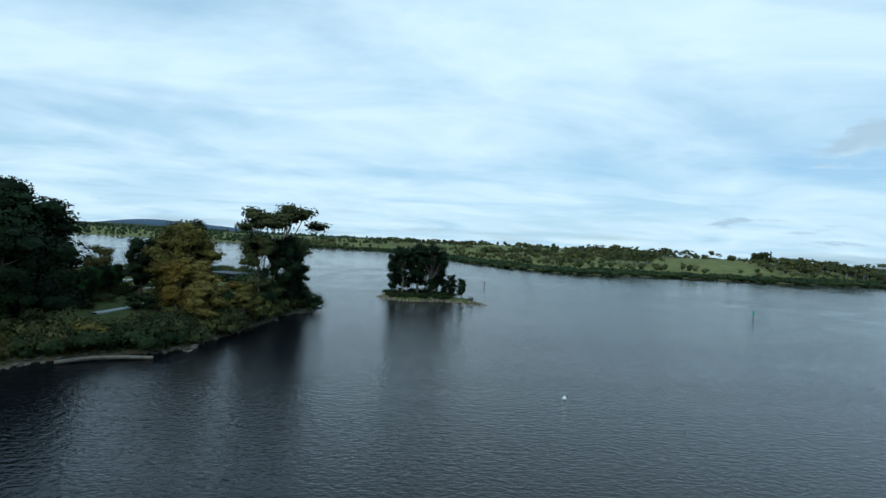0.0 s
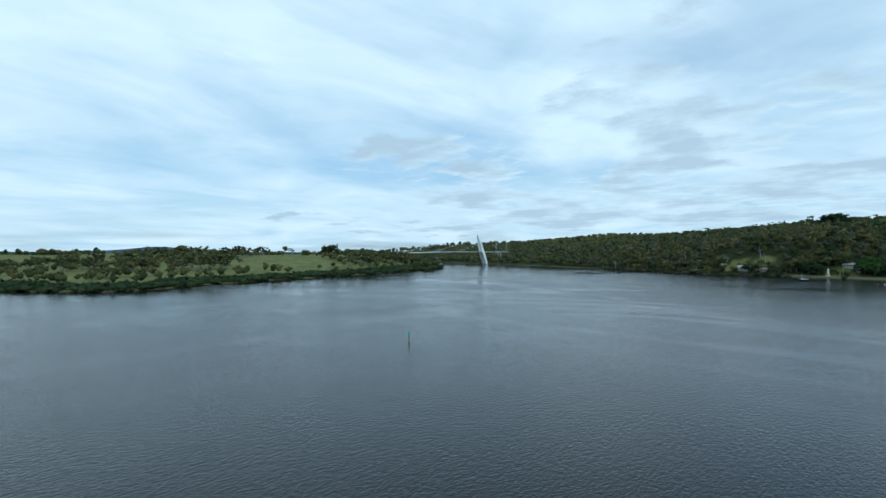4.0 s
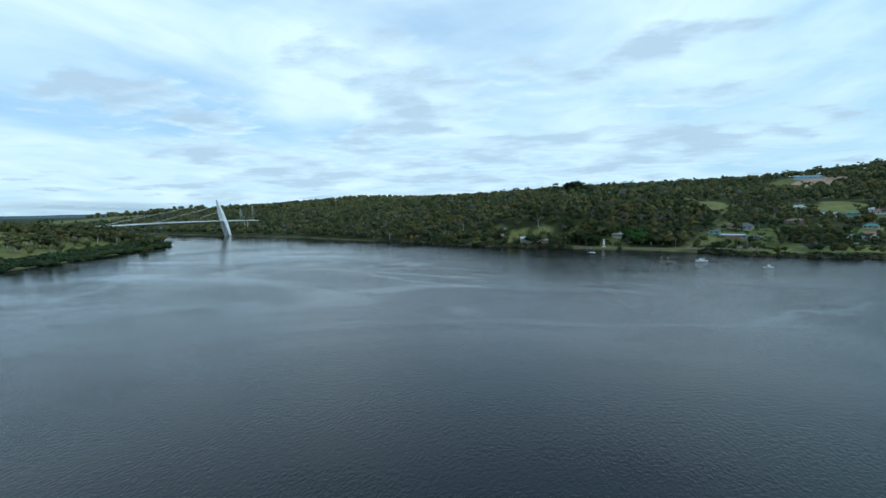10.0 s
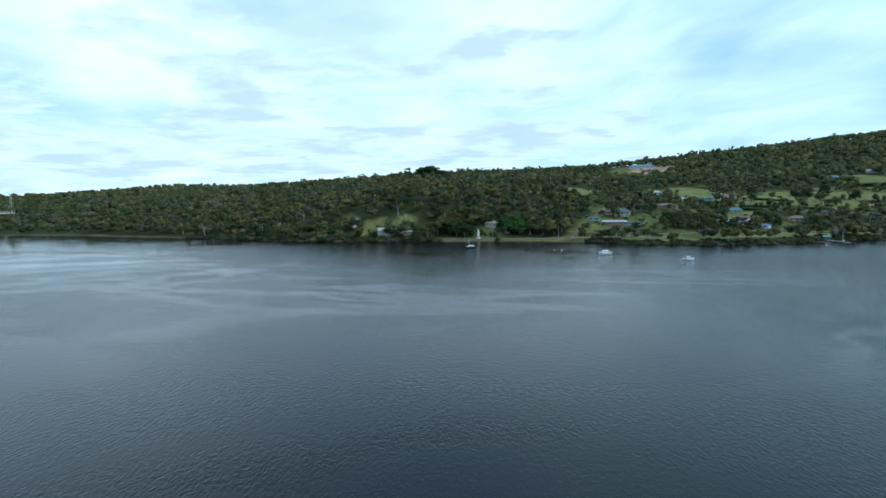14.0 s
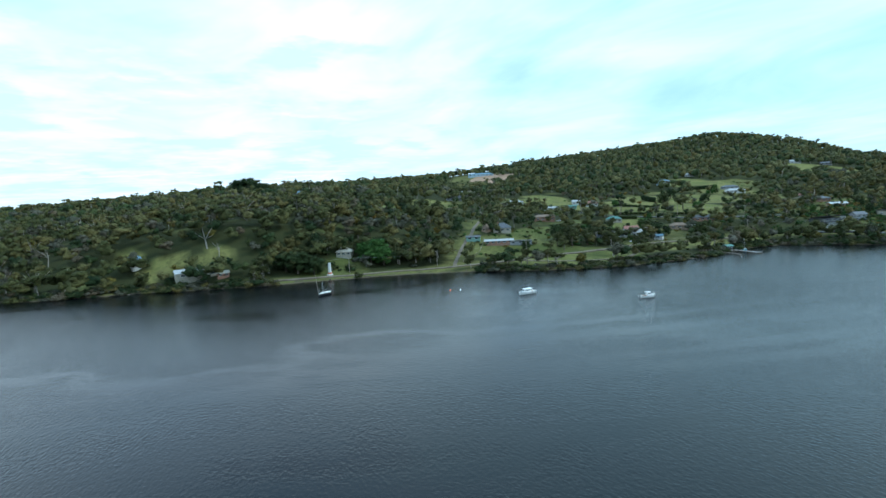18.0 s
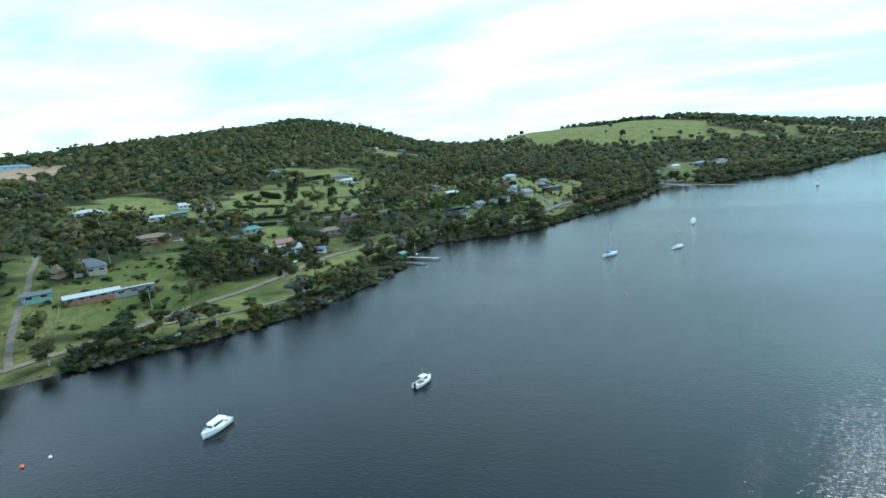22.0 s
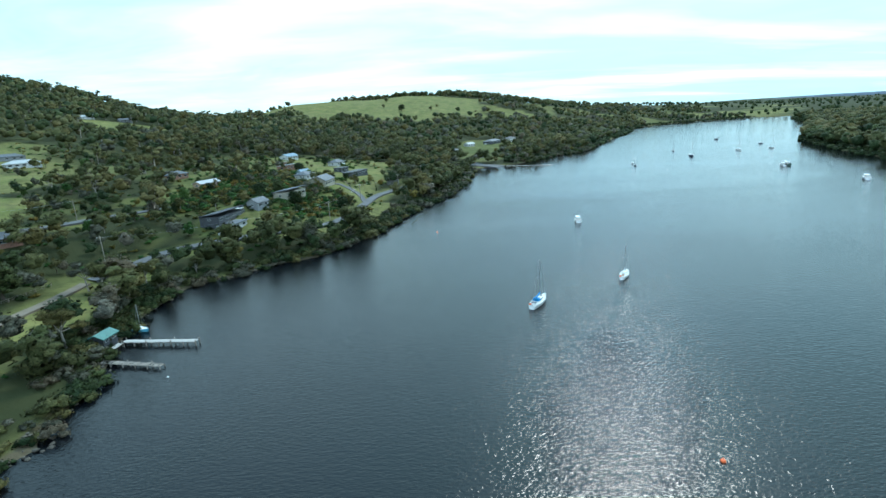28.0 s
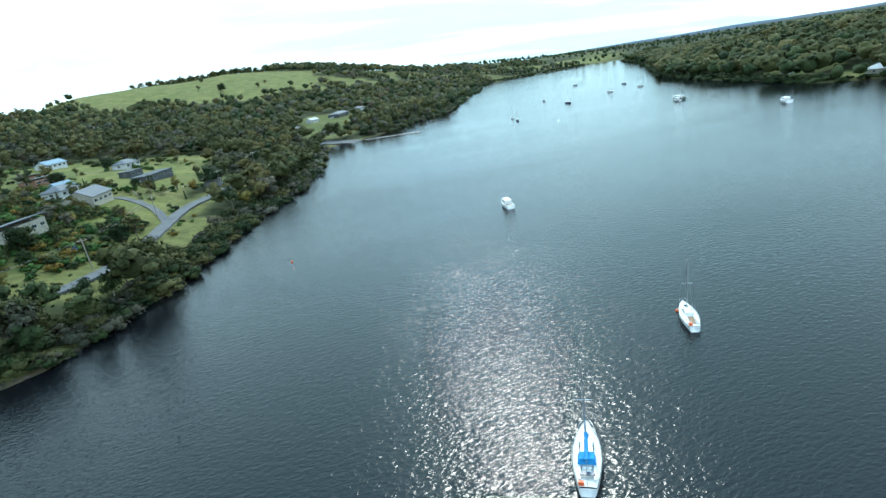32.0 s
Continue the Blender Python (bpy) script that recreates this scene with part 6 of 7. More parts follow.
def build_marks():
    for x, y, r, m, lab in ((22.7, 78.9, 0.32, WHITE, "white mooring buoy"), (432, -31, 0.38, ORANGE, "orange mooring buoy"), (531, 105, 0.4, ORANGE, "orange mooring buoy"),
                            (529, 101, 0.35, WHITE, "white mooring buoy"), (527, -68, 0.25, WHITE, "white mooring buoy"), (519, -205, 0.25, WHITE, "white mooring buoy"),
                            (415.5, -117.0, 0.3, ORANGE, "orange buoy beside the sloop"), (470, -190, 0.3, ORANGE, "orange mooring buoy"), (300, -350, 0.35, WHITE, "white mooring buoy")):
        buoy("mooring_buoy", x, y, r, m, lab + " floating on the river")
    green = plain("green_mark_paint", (0.02, 0.30, 0.20), 0.5)
    root = tagged(new("channel_beacon"), "green channel beacon on a dark pile", "beacon")
    root.matrix_basis = pose(129.5, 199.5, 0)
    rod("pile", [(0, 0, -4), (0, 0, 2.2)], 0.2, TIMBER, root)
    bm = bmesh.new()
    bmesh.ops.create_cone(bm, cap_ends=True, segments=12, radius1=0.6, radius2=0.12, depth=1.1, matrix=Matrix.Translation((0, 0, 2.75)))
    part("topmark", bm, green, root, "green cone topmark")
    bm = bmesh.new()
    box(bm, -0.5, 0.5, -0.5, 0.5, 1.6, 1.75)
    part("platform", bm, green, root)
    root = tagged(new("river_pile"), "dark timber pile standing in the river", "pile")
    root.matrix_basis = pose(33, 278, 0)
    rod("post", [(0, 0, -4), (0, 0, 2.6)], 0.3, TIMBER, root)
    bm = bmesh.new()
    box(bm, -0.45, 0.45, -0.1, 0.1, 2.0, 2.9)
    part("board", bm, HULLS["black"], root)


# ---- jetty, memorial, ramp and bridge ----
def jetty(name, a, b, width, label, z=1.05, ragged=False, mat=None):
    """Piles, bearers and single planks from a to b."""
    a, b = Vector((*a, 0)), Vector((*b, 0))
    along = b - a
    n = int(along.length / 0.26)
    root = tagged(new(name), label, "jetty")
    root.matrix_basis = Matrix.Translation(a) @ pose(0, 0, 0, 0, 0, math.degrees(math.atan2(along.y, along.x)))
    bm = bmesh.new()
    box(bm, -0.11, 0.11, -width / 2, width / 2, z - 0.06, z)
    plank = bpy.data.meshes.new("plank")
    bm.to_mesh(plank)
    bm.free()
    plank.materials.append(mat or TIMBER)
    rng = random.Random(name)
    for i in range(n):
        if ragged and rng.random() < 0.3:
            continue
        p = mesh_part("plank", plank, None, root)
        p.matrix_basis = pose(0.13 + i * 0.26, rng.uniform(-0.05, 0.05), rng.uniform(-0.01, 0.02) - (0.25 * rng.random() if ragged else 0), 0, 0, rng.uniform(-1.5, 1.5))
    for s in (-1, 1):
        rod("bearer", [(0, s * width * 0.38, z - 0.16), (along.length, s * width * 0.38, z - 0.16)], 0.1, TIMBER, root)
    k = max(2, int(along.length / 3))
    for i in range(k + 1):
        for s in (-1, 1):
            u = along.length * i / k
            rod("jetty_post", [(u, s * width * 0.5, -4), (u, s * width * 0.5, z + (0.5 if (i % 2 == 0) else -0.05) - (0.4 * rng.random() if ragged else 0))], 0.13, TIMBER, root)
    return root


def build_jetty():
    grey = plain("sun_bleached_planks", (0.46, 0.44, 0.41), 0.9, grain=0.35, relief=0.3)
    jetty("jetty", (546.4, -86.6), (527.8, -84.2), 1.6, "long plank jetty with bleached decking and piles", mat=grey)
    jetty("jetty_walkway", (547.0, -77.2), (546.6, -85.6), 1.3, "plank walkway joining the two jetties", mat=grey)
    jetty("old_jetty", (545.6, -76.2), (530.4, -72.6), 1.5, "ruined jetty with broken dark planks", z=0.85, ragged=True)
    house("boatshed", 550.8, -86.0, 85, 4.6, 3.6, "boatshed with a faded teal roof above the jetty", "dark", "teal", "gable", h=2.1, rise=0.8, category="shed", panes=2, z=1.0)
    bm = bmesh.new()
    tube(bm, [(543.5, -66, 0.5), (541.5, -60.0, 0.9)], 0.28, 8)
    tagged(part("drift_log", bm, PALE_BARK), "pale drift log lying along the bank", "log")


def build_memorial():
    x, y = 611.0, 144.0
    root = tagged(new("river_monument"), "white pillar monument with a red base on the shore lawn", "monument")
    root.matrix_basis = pose(x, y, ground_at(x, y) - 0.1)
    bm = bmesh.new()
    bmesh.ops.create_cone(bm, cap_ends=True, segments=24, radius1=1.9, radius2=1.7, depth=0.6, matrix=Matrix.Translation((0, 0, 0.3)))
    part("plinth", bm, CONCRETE, root)
    bm = bmesh.new()
    bmesh.ops.create_cone(bm, cap_ends=True, segments=24, radius1=1.25, radius2=1.1, depth=1.1, matrix=Matrix.Translation((0, 0, 1.152)))
    part("base", bm, ROOFS["red"], root, "red painted base")
    bm = bmesh.new()
    bmesh.ops.create_cone(bm, cap_ends=True, segments=24, radius1=0.95, radius2=0.75, depth=4.2, matrix=Matrix.Translation((0, 0, 3.8)))
    part("shaft", bm, WALLS["white"], root)
    bm = bmesh.new()
    bmesh.ops.create_uvsphere(bm, u_segments=20, v_segments=10, radius=0.82, matrix=Matrix.Translation((0, 0, 5.95)) @ Matrix.Diagonal((1, 1, 1.2, 1)))
    part("dome", bm, WALLS["white"], root)


def ribbon(name, points, width, mat, label, lift=0.32, kind="structure", step=3.0, category="road"):
    """A road or path draped over the ground, with edges that reach down into it."""
    line = smooth_line(points, 12)
    seg = np.r_[0, np.cumsum(np.hypot(*np.diff(line, axis=0).T))]
    s = np.arange(0, seg[-1], step)
    px, py = np.interp(s, seg, line[:, 0]), np.interp(s, seg, line[:, 1])
    tx, ty = np.gradient(px), np.gradient(py)
    norm = np.hypot(tx, ty) + 1e-9
    nx, ny = -ty / norm, tx / norm
    bm = bmesh.new()
    rows = []
    for u, drop in ((-0.5, -0.8), (-0.5, 0), (0, 0.05), (0.5, 0), (0.5, -0.8)):
        w = width * u * (1.0 + 0.05 * np.sin(s * 0.7))
        gx, gy = px + nx * w, py + ny * w
        z = np.maximum(ground_height(gx, gy), ground_height(px, py)) + lift + drop
        rows.append([bm.verts.new(p) for p in zip(gx, gy, z)])
    for a, b in zip(rows, rows[1:]):
        for i in range(len(s) - 1):
            bm.faces.new((a[i], a[i + 1], b[i + 1], b[i]))
    return tagged(part(name, bm, mat), label, category, kind=kind)


def build_roads():
    gravel = plain("pale_gravel", (0.155, 0.125, 0.092), 0.95, grain=0.35, size=0.6, relief=0.5, own=0)
    asphalt = plain("asphalt", (0.095, 0.096, 0.10), 0.9, grain=0.25, size=0.5, relief=0.3, own=0)
    ribbon("shore_road", SHORE_ROAD, 3.1, gravel, "brown gravel track along the river bank")
    ribbon("village_road", VILLAGE_ROAD, 4.2, asphalt, "narrow asphalt road through the village above the shore")
    ribbon("foot_path", FOOT_PATH, 2.0, gravel, "grey-brown footpath on the grass beside the water", 0.2, category="path")
    ribbon("garden_drive", GARDEN_DRIVE, 2.2, gravel, "earth drive climbing between garden and forest")
    ribbon("upper_lane", UPPER_LANE, 4.2, asphalt, "lane up through the paddocks")
    ribbon("house_drive", HOUSE_DRIVE, 2.8, asphalt, "grey drive to the gabled house")
    ribbon("ridge_drive", [(1090, -160), (1120, -180), (1150, -215)], 5, gravel, "pale drive on the cleared ridge")
    ribbon("headland_path", [(-88, 140), (-93, 152), (-98, 168), (-101, 182), (-95, 205)], 2.6, CONCRETE, "pale concrete path across the headland lawn")
    ribbon("garden_path", [(-71.5, 117), (-70.4, 126), (-69.6, 136)], 1.7, CONCRETE, "pale concrete path on the headland lawn", 0.25, category="path")
    ribbon("garden_terrace", [(-89, 155), (-82, 163), (-75, 171)], 1.6, CONCRETE, "pale low terrace edge across the headland lawn", 0.45, category="path")
    earth = plain("bare_earth", (0.30, 0.19, 0.12), 0.95, grain=0.35, size=0.4, relief=0.4, own=0)
    for i, (p, q) in enumerate((((1105, -190), (1165, -255)), ((1090, -205), (1150, -272)), ((1120, -176), (1180, -240)))):
        ribbon("earth_cutting", [p, ((p[0] + q[0]) / 2, (p[1] + q[1]) / 2), q], 26, earth, "bare brown earth cleared on the ridge", 0.5, category="earth")
    ribbon("ramp_apron", [(440, -490), (431, -465), (418, -452), (398, -446)], 13, asphalt, "asphalt apron of the boat ramp")
    root = jetty("ramp_pontoon", (404, -446), (366, -432), 2.0, "low pale pontoon running out from the boat ramp", z=0.6, mat=CONCRETE)


def build_bridge():
    steel = plain("white_steel", (0.72, 0.73, 0.72), 0.5, grain=0.15, size=0.3)
    a, b = Vector((545, 742, 20)), Vector((872, 688, 22))
    along = (b - a).normalized()
    side = Vector((-along.y, along.x, 0)).normalized()
    foot = Vector((812, 697, 0))
    top = foot - along * 21 + Vector((0, 0, 56))
    root = tagged(new("cable_stayed_bridge"), "white cable-stayed bridge with one leaning tower", "bridge")
    bm = bmesh.new()
    n = 24
    rows = []
    for i in range(n + 1):
        p = a.lerp(b, i / n) + Vector((0, 0, 2.5 * math.sin(math.pi * i / n)))
        rows.append([bm.verts.new(p + side * u + Vector((0, 0, h))) for u, h in ((-5.2, 0.2), (-5.2, 0.9), (5.2, 0.9), (5.2, 0.2), (3, -0.5), (-3, -0.5))])
    for p, q in zip(rows, rows[1:]):
        for k in range(6):
            bm.faces.new((p[k], p[(k + 1) % 6], q[(k + 1) % 6], q[k]))
    bm.faces.new(rows[0])
    bm.faces.new(list(reversed(rows[-1])))
    part("deck", bm, steel, root, "slender pale deck")
    for s in (-1, 1):
        bm = bmesh.new()
        p0, p1 = foot + side * s * 4.5 - Vector((0, 0, 5)), top + side * s * 0.6
        for f0, f1, r0, r1 in ((0, 0.35, 1.6, 3.0), (0.35, 0.7, 3.0, 2.6), (0.7, 1.0, 2.6, 0.6)):
            q0, q1 = p0.lerp(p1, f0), p0.lerp(p1, f1)
            solid(bm, [q0 + along * x * r0 + side * y * r0 * 0.7 for x, y in ((-1, -1), (1, -1), (1, 1), (-1, 1))] + [q1 + along * x * r1 + side * y * r1 * 0.7 for x, y in ((-1, -1), (1, -1), (1, 1), (-1, 1))],
                  [(3, 2, 1, 0), (4, 5, 6, 7), (0, 1, 5, 4), (1, 2, 6, 5), (2, 3, 7, 6), (3, 0, 4, 7)])
        part("tower_leg", bm, steel, root)
        for f, h in ((0.22, 0.96), (0.42, 0.86), (0.60, 0.72)):
            rod("stay_cable", [p0.lerp(p1, h), a.lerp(b, f) + side * s * 4.6 + Vector((0, 0, 3))], 0.08, steel, root)
        rod("back_stay", [p0.lerp(p1, 0.96), a.lerp(b, 0.97) + side * s * 4.6 + Vector((0, 0, 1))], 0.08, steel, root)
        rod("parapet_rail", [a + side * s * 5.1 + Vector((0, 0, 2.0)), a.lerp(b, 0.5) + side * s * 5.1 + Vector((0, 0, 4.5)), b + side * s * 5.1 + Vector((0, 0, 2.0))], 0.06, steel, root)
    for f in (0.04, 0.16, 0.28, 0.93):
        p = a.lerp(b, f)
        for s in (-1, 1):
            bm = bmesh.new()
            tube(bm, [Vector((p.x, p.y, -3)) + side * s * 3, p + side * s * 3 + Vector((0, 0, 0.3))], 0.9, 8)
            part("pier", bm, CONCRETE, root)
    # power pylons behind
    for x, y in ((930, 760), (1010, 790), (690, 1050)):
        root = tagged(new("power_pylon"), "grey lattice power pylon above the forest", "pylon")
        root.matrix_basis = pose(x, y, ground_at(x, y) - 1)
        for sx in (-1, 1):
            for sy in (-1, 1):
                rod("leg", [(3 * sx, 3 * sy, 0), (0.5 * sx, 0.5 * sy, 36)], 0.14, ALLOY, root)
        for z in (27, 31, 35):
            rod("cross_arm", [(-6, 0, z), (6, 0, z)], 0.14, ALLOY, root)


build_boats()
build_marks()
build_jetty()
build_memorial()
build_roads()
build_bridge()

# ---- single trees that stand out ----
def build_single_trees():
    # headland by the start: big pines, golden wattles, a tall spreading gum
    for i, (x, y, h, w) in enumerate(((-80, 100, 26, 1.0), (-88, 108, 28, 1.05), (-95, 118, 27, 1.0), (-72, 92, 20, 0.9), (-86, 92, 24, 1.0), (-104, 128, 25, 1.0), (-98, 104, 26, 1.1))):
        tree("pine_tree", "pine", x, y, h, "tall dark pine on the headland", PINE, variant=i % 3, wide=w, group="headland trees")
    for i, (x, y, h, w) in enumerate(((-84, 104, 28, 1.55), (-93, 113, 29, 1.6), (-79, 97, 24, 1.5), (-99, 124, 26, 1.7))):
        tree("cypress_tree", "round", x, y, h, "huge dark spreading cypress on the headland", PINE, None, i % 2, w, "headland trees")
    for i, (x, y, h, w) in enumerate(((-59, 136, 23, 1.2), (-56, 123, 14, 1.2), (-47, 115, 11, 1.5), (-67, 143, 21, 1.25), (-54, 129, 14, 1.35), (-41, 122, 9, 1.5), (-44, 133, 9, 1.4))):
        tree("wattle_tree", "billow", x, y, h, "golden-flowering wattle on the headland bank", GOLD_LEAF, variant=i % 4, wide=w, group="headland trees")
    for i, (x, y, h, w) in enumerate(((-66, 150, 22, 0.9), (-72, 160, 20, 0.9), (-78, 148, 16, 1.0), (-84, 170, 15, 1.1))):
        tree("cypress_pine", "pine", x, y, h, "dark bushy conifer behind the wattles", PINE, variant=(i + 1) % 3, wide=w, group="headland trees")
    tree("spreading_gum", "umbrella", -42, 156, 32, "tall spreading gum with a flat open crown", GUM, PALE_BARK, 5, 1.1)
    tree("headland_gum", "gum", -47, 152, 21, "pale-trunked gum beside the spreading one", GUM, PALE_BARK, 6, 0.9)
    tree("dark_conifer", "pine", -39, 150, 21, "dark conifer at the tip of the headland", PINE, None, 2, 0.9)
    tree("dark_conifer", "pine", -37, 156, 14, "dark conifer at the tip of the headland", PINE, None, 2, 1.0)
    for x, y, h in ((-62, 146, 12), (-90, 150, 14), (-76, 168, 19)):
        tree("slender_gum", "gum", x, y, h, "slender gum on the headland lawn", GUM, PALE_BARK, 3, 0.8, "headland trees")
    for k in range(9):
        tree("clipped_hedge_tree", "round", -80 - k * 1.3, 124 + k * 4.2, 8.5, "tall dense hedge conifer beside the drive", GREEN_LEAF if k % 3 == 0 else PINE, None, 1, 0.75, "hedge")
    # islet
    for i, (x, y, h, w) in enumerate(((-8, 208, 19, 0.95), (-2, 211, 20, 0.9), (4, 209, 21, 1.0), (-11, 213, 16, 0.9), (1, 216, 18, 1.0), (6, 214, 17, 0.95))):
        tree("islet_pine", "umbrella" if i % 2 == 0 else "pine", x, y, h, "tall umbrella-shaped dark pine on the islet" if i % 2 == 0 else "dark pine on the small islet", PINE, None, i % 3, (0.85 if i % 2 == 0 else 0.95) * w, "islet trees")
    for x, y, h in ((-6, 210, 8), (3, 208, 8), (-12, 211, 6)):
        tree("islet_bushy_tree", "wood", x, y, h, "low dense dark tree on the islet", PINE, None, 1, 1.1, "islet trees")
    for x, y, h in ((-52, 142, 6), (-42, 146, 11), (-54, 132, 9), (-48, 130, 8), (-41, 140, 8)):
        tree("headland_bushy_tree", "wood", x, y, h, "dense olive tree on the headland slope", GUM if h % 2 else PINE, None, h % 3, 1.25, "headland trees")
    for x, y, h in ((11.5, 208, 9), (15.5, 205, 8), (9, 212, 7)):
        tree("islet_cypress", "pine", x, y, h, "small bushy dark conifer on the islet", PINE, None, 1, 0.85, "islet trees")
    # park by the monument
    for x, y, h, w in ((620, 160, 14, 1.45), (616, 152, 12, 1.45), (625, 166, 13, 1.35)):
        tree("dark_fig_tree", "round", x, y, h, "broad dark green fig tree on the park lawn", DARK_LEAF, None, 0, w, "park trees")
    for x, y, h, w in ((621, 118, 14, 1.4), (618, 111, 13, 1.25), (627, 113, 15, 1.35), (630, 120, 12, 1.2)):
        tree("bright_fig_tree", "round", x, y, h, "broad bright green fig tree beside the cottage", GREEN_LEAF, None, 1, w, "park trees")
    rng = random.Random(23)
    for i, (x, y) in enumerate(((614, 101), (613, 93), (611, 85), (619, 104), (620, 95), (618, 87), (615, 78), (626, 100), (627, 91), (624, 82), (622, 74), (633, 105), (634, 95), (631, 86), (628, 77), (640, 112), (639, 121),
                                (640, 131), (637, 139), (638, 147), (645, 139), (633, 152), (630, 160), (634, 170), (626, 174), (621, 179), (616, 184), (640, 160))):
        tree("park_gum", "billow" if i % 3 else "wood", x + rng.uniform(-1.5, 1.5), y + rng.uniform(-1.5, 1.5), rng.uniform(8.5, 13.5), "olive and rust-tinted gum at the edge of the park", DARK_LEAF if i % 5 == 4 else GUM, PALE_BARK, i % 3, rng.uniform(1.2, 1.5), "park trees", fine=False)
    # shore trees that hang over the track
    rng = random.Random(11)
    shore = [(567, 31), (571, 41), (563, 29), (576, 52), (558, 31), (580, 60), (560, -84), (557, -112), (572, -124), (576, -140), (572, 46), (585, 70), (553, -140), (566, -131)]
    for i, (x, y) in enumerate(shore):
        tree("shore_gum", "gum", x + rng.uniform(-2, 2), y, rng.uniform(7.5, 11), "gum tree with pale limbs over the riverside track", GUM, PALE_BARK, i % 5, 1.05, "riverside trees")
    for i in range(34):
        y = -150 - i * 9 + rng.uniform(-3, 3)
        x = float(np.interp(-y, [-p[1] for p in EAST_SHORE[21:30]], [p[0] for p in EAST_SHORE[21:30]])) + rng.uniform(6, 15)
        if -262 < y < -206:         # the road shows over the scrub here
            continue
        tree("bank_tree", "wood" if i % 3 else "round", x, y, rng.uniform(8, 12.5), "bushy tree on the bank below the village", (GUM, DARK_LEAF, GREY_LEAF)[i % 3], None, i % 4, 1.0, "riverside trees", fine=False)
    # garden and paddock trees
    spots = []
    while len(spots) < 175:
        x, y = rng.uniform(590, 800), rng.uniform(-400, 30)
        if rng.random() < 0.55:
            x, y = rng.uniform(505, 620), rng.uniform(-400, -170)
        if land_distance([x], [y])[0] > 18 and road_distance(x, y) > 5 and (ovals(x, y, LAWNS, PADDOCKS) < 0 or rng.random() < 0.15):
            spots.append((x, y))
    for i, (x, y) in enumerate(spots):
        kind, mat, lab = (("round", GREEN_LEAF, "rounded fresh green garden tree"), ("wood", GUM, "open olive gum in a paddock"), ("round", DARK_LEAF, "dark rounded tree in a garden"),
                          ("spire", DARK_LEAF, "narrow dark cypress in a garden"), ("gum", GOLD_LEAF, "golden-leaved tree in a garden"))[(0, 1, 1, 2, 3, 4, 1)[i % 7]]
        tree("garden_tree", kind, x, y, rng.uniform(3.5, 8.5), lab, mat, None, i % 3, 1.0, "garden trees", fine=False)
    # trees that stand singly on the lawns and beside the tracks
    for x, y, h, kind, mat, w, v in ((682.6, -117.5, 19, "umbrella", DARK_LEAF, 0.85, 1), (712, -194, 14, "round", DARK_LEAF, 1.15, 0), (675, -180, 15, "wood", GUM, 1.5, 1), (699, -233, 11, "round", DARK_LEAF, 1.1, 2), (665, -186, 9, "round", GREEN_LEAF, 1.2, 0),
                                     (618, -84, 11, "round", GREEN_LEAF, 1.3, 1), (611, -81, 12, "wood", DARK_LEAF, 1.4, 2), (602, -79, 12, "wood", DARK_LEAF, 1.6, 0), (594, -112, 12, "round", DARK_LEAF, 1.2, 1), (633, -82, 3.6, "round", DARK_LEAF, 1.2, 2),
                                     (666, -89, 14, "wood", GUM, 1.5, 3), (675, -94, 13, "wood", DARK_LEAF, 1.3, 1), (562.5, -10, 16.5, "gum", GUM, 1.0, 2), (563.5, -30, 12, "gum", GUM, 1.15, 3), (561, 13, 6, "wood", DARK_LEAF, 1.5, 2), (551, 21, 8, "wood", GOLD_LEAF, 1.3, 1),
                                     (689, -336, 13, "wood", DARK_LEAF, 1.2, 2), (621, -327, 14, "spire", DARK_LEAF, 1.7, 0), (539, -225, 9, "round", PINE, 0.9, 1), (547, -421, 15, "wood", GUM, 1.6, 1), (555, -428, 14, "wood", GUM, 1.5, 2), (513.5, -237, 8, "umbrella", GUM, 1.0, 1), (523, -262, 5, "umbrella", GUM, 1.1, 2), (577, -538, 17, "wood", GUM, 1.6, 1), (592, -546, 15, "wood", GUM, 1.5, 2), (754, -245, 13, "round", DARK_LEAF, 1.2, 1), (728, -150, 8, "round", GREEN_LEAF, 1.2, 0),
                                     (652, 118, 12, "wood", GUM, 1.5, 1), (524, -981, 15, "round", DARK_LEAF, 1.2, 1), (560, -1010, 10, "wood", GUM, 1.2, 2), (470, -1000, 11, "wood", GUM, 1.2, 1)):
        lab = {"umbrella": "tall umbrella-crowned tree at the paddock's edge", "round": "broad rounded tree standing on a lawn", "wood": "wide bushy tree on open grass", "gum": "spreading gum beside the riverside track", "spire": "tall dark conifer among gardens"}[kind]
        tree("lawn_tree", kind, x, y, h, lab, mat, None, v, w, "lawn trees", fine=y > -60 and x < 570)
    for x, y, h in ((511, 772, 19), (519, 776, 17), (526, 779, 18), (503, 770, 16), (496, 768, 17)):
        tree("paddock_cypress", "spire" if x > 515 else "round", x, y, h, "dark cypress windbreak on the farmland", DARK_LEAF, None, 0, 1.1, "windbreak")
    for x, y, h in ((975, 185, 20), (968, 176, 22), (984, 168, 21), (955, 160, 17)):
        tree("ridge_pine", "round", x, y, h, "big dark pine on the skyline", DARK_LEAF, None, 2, 1.2, "skyline trees")
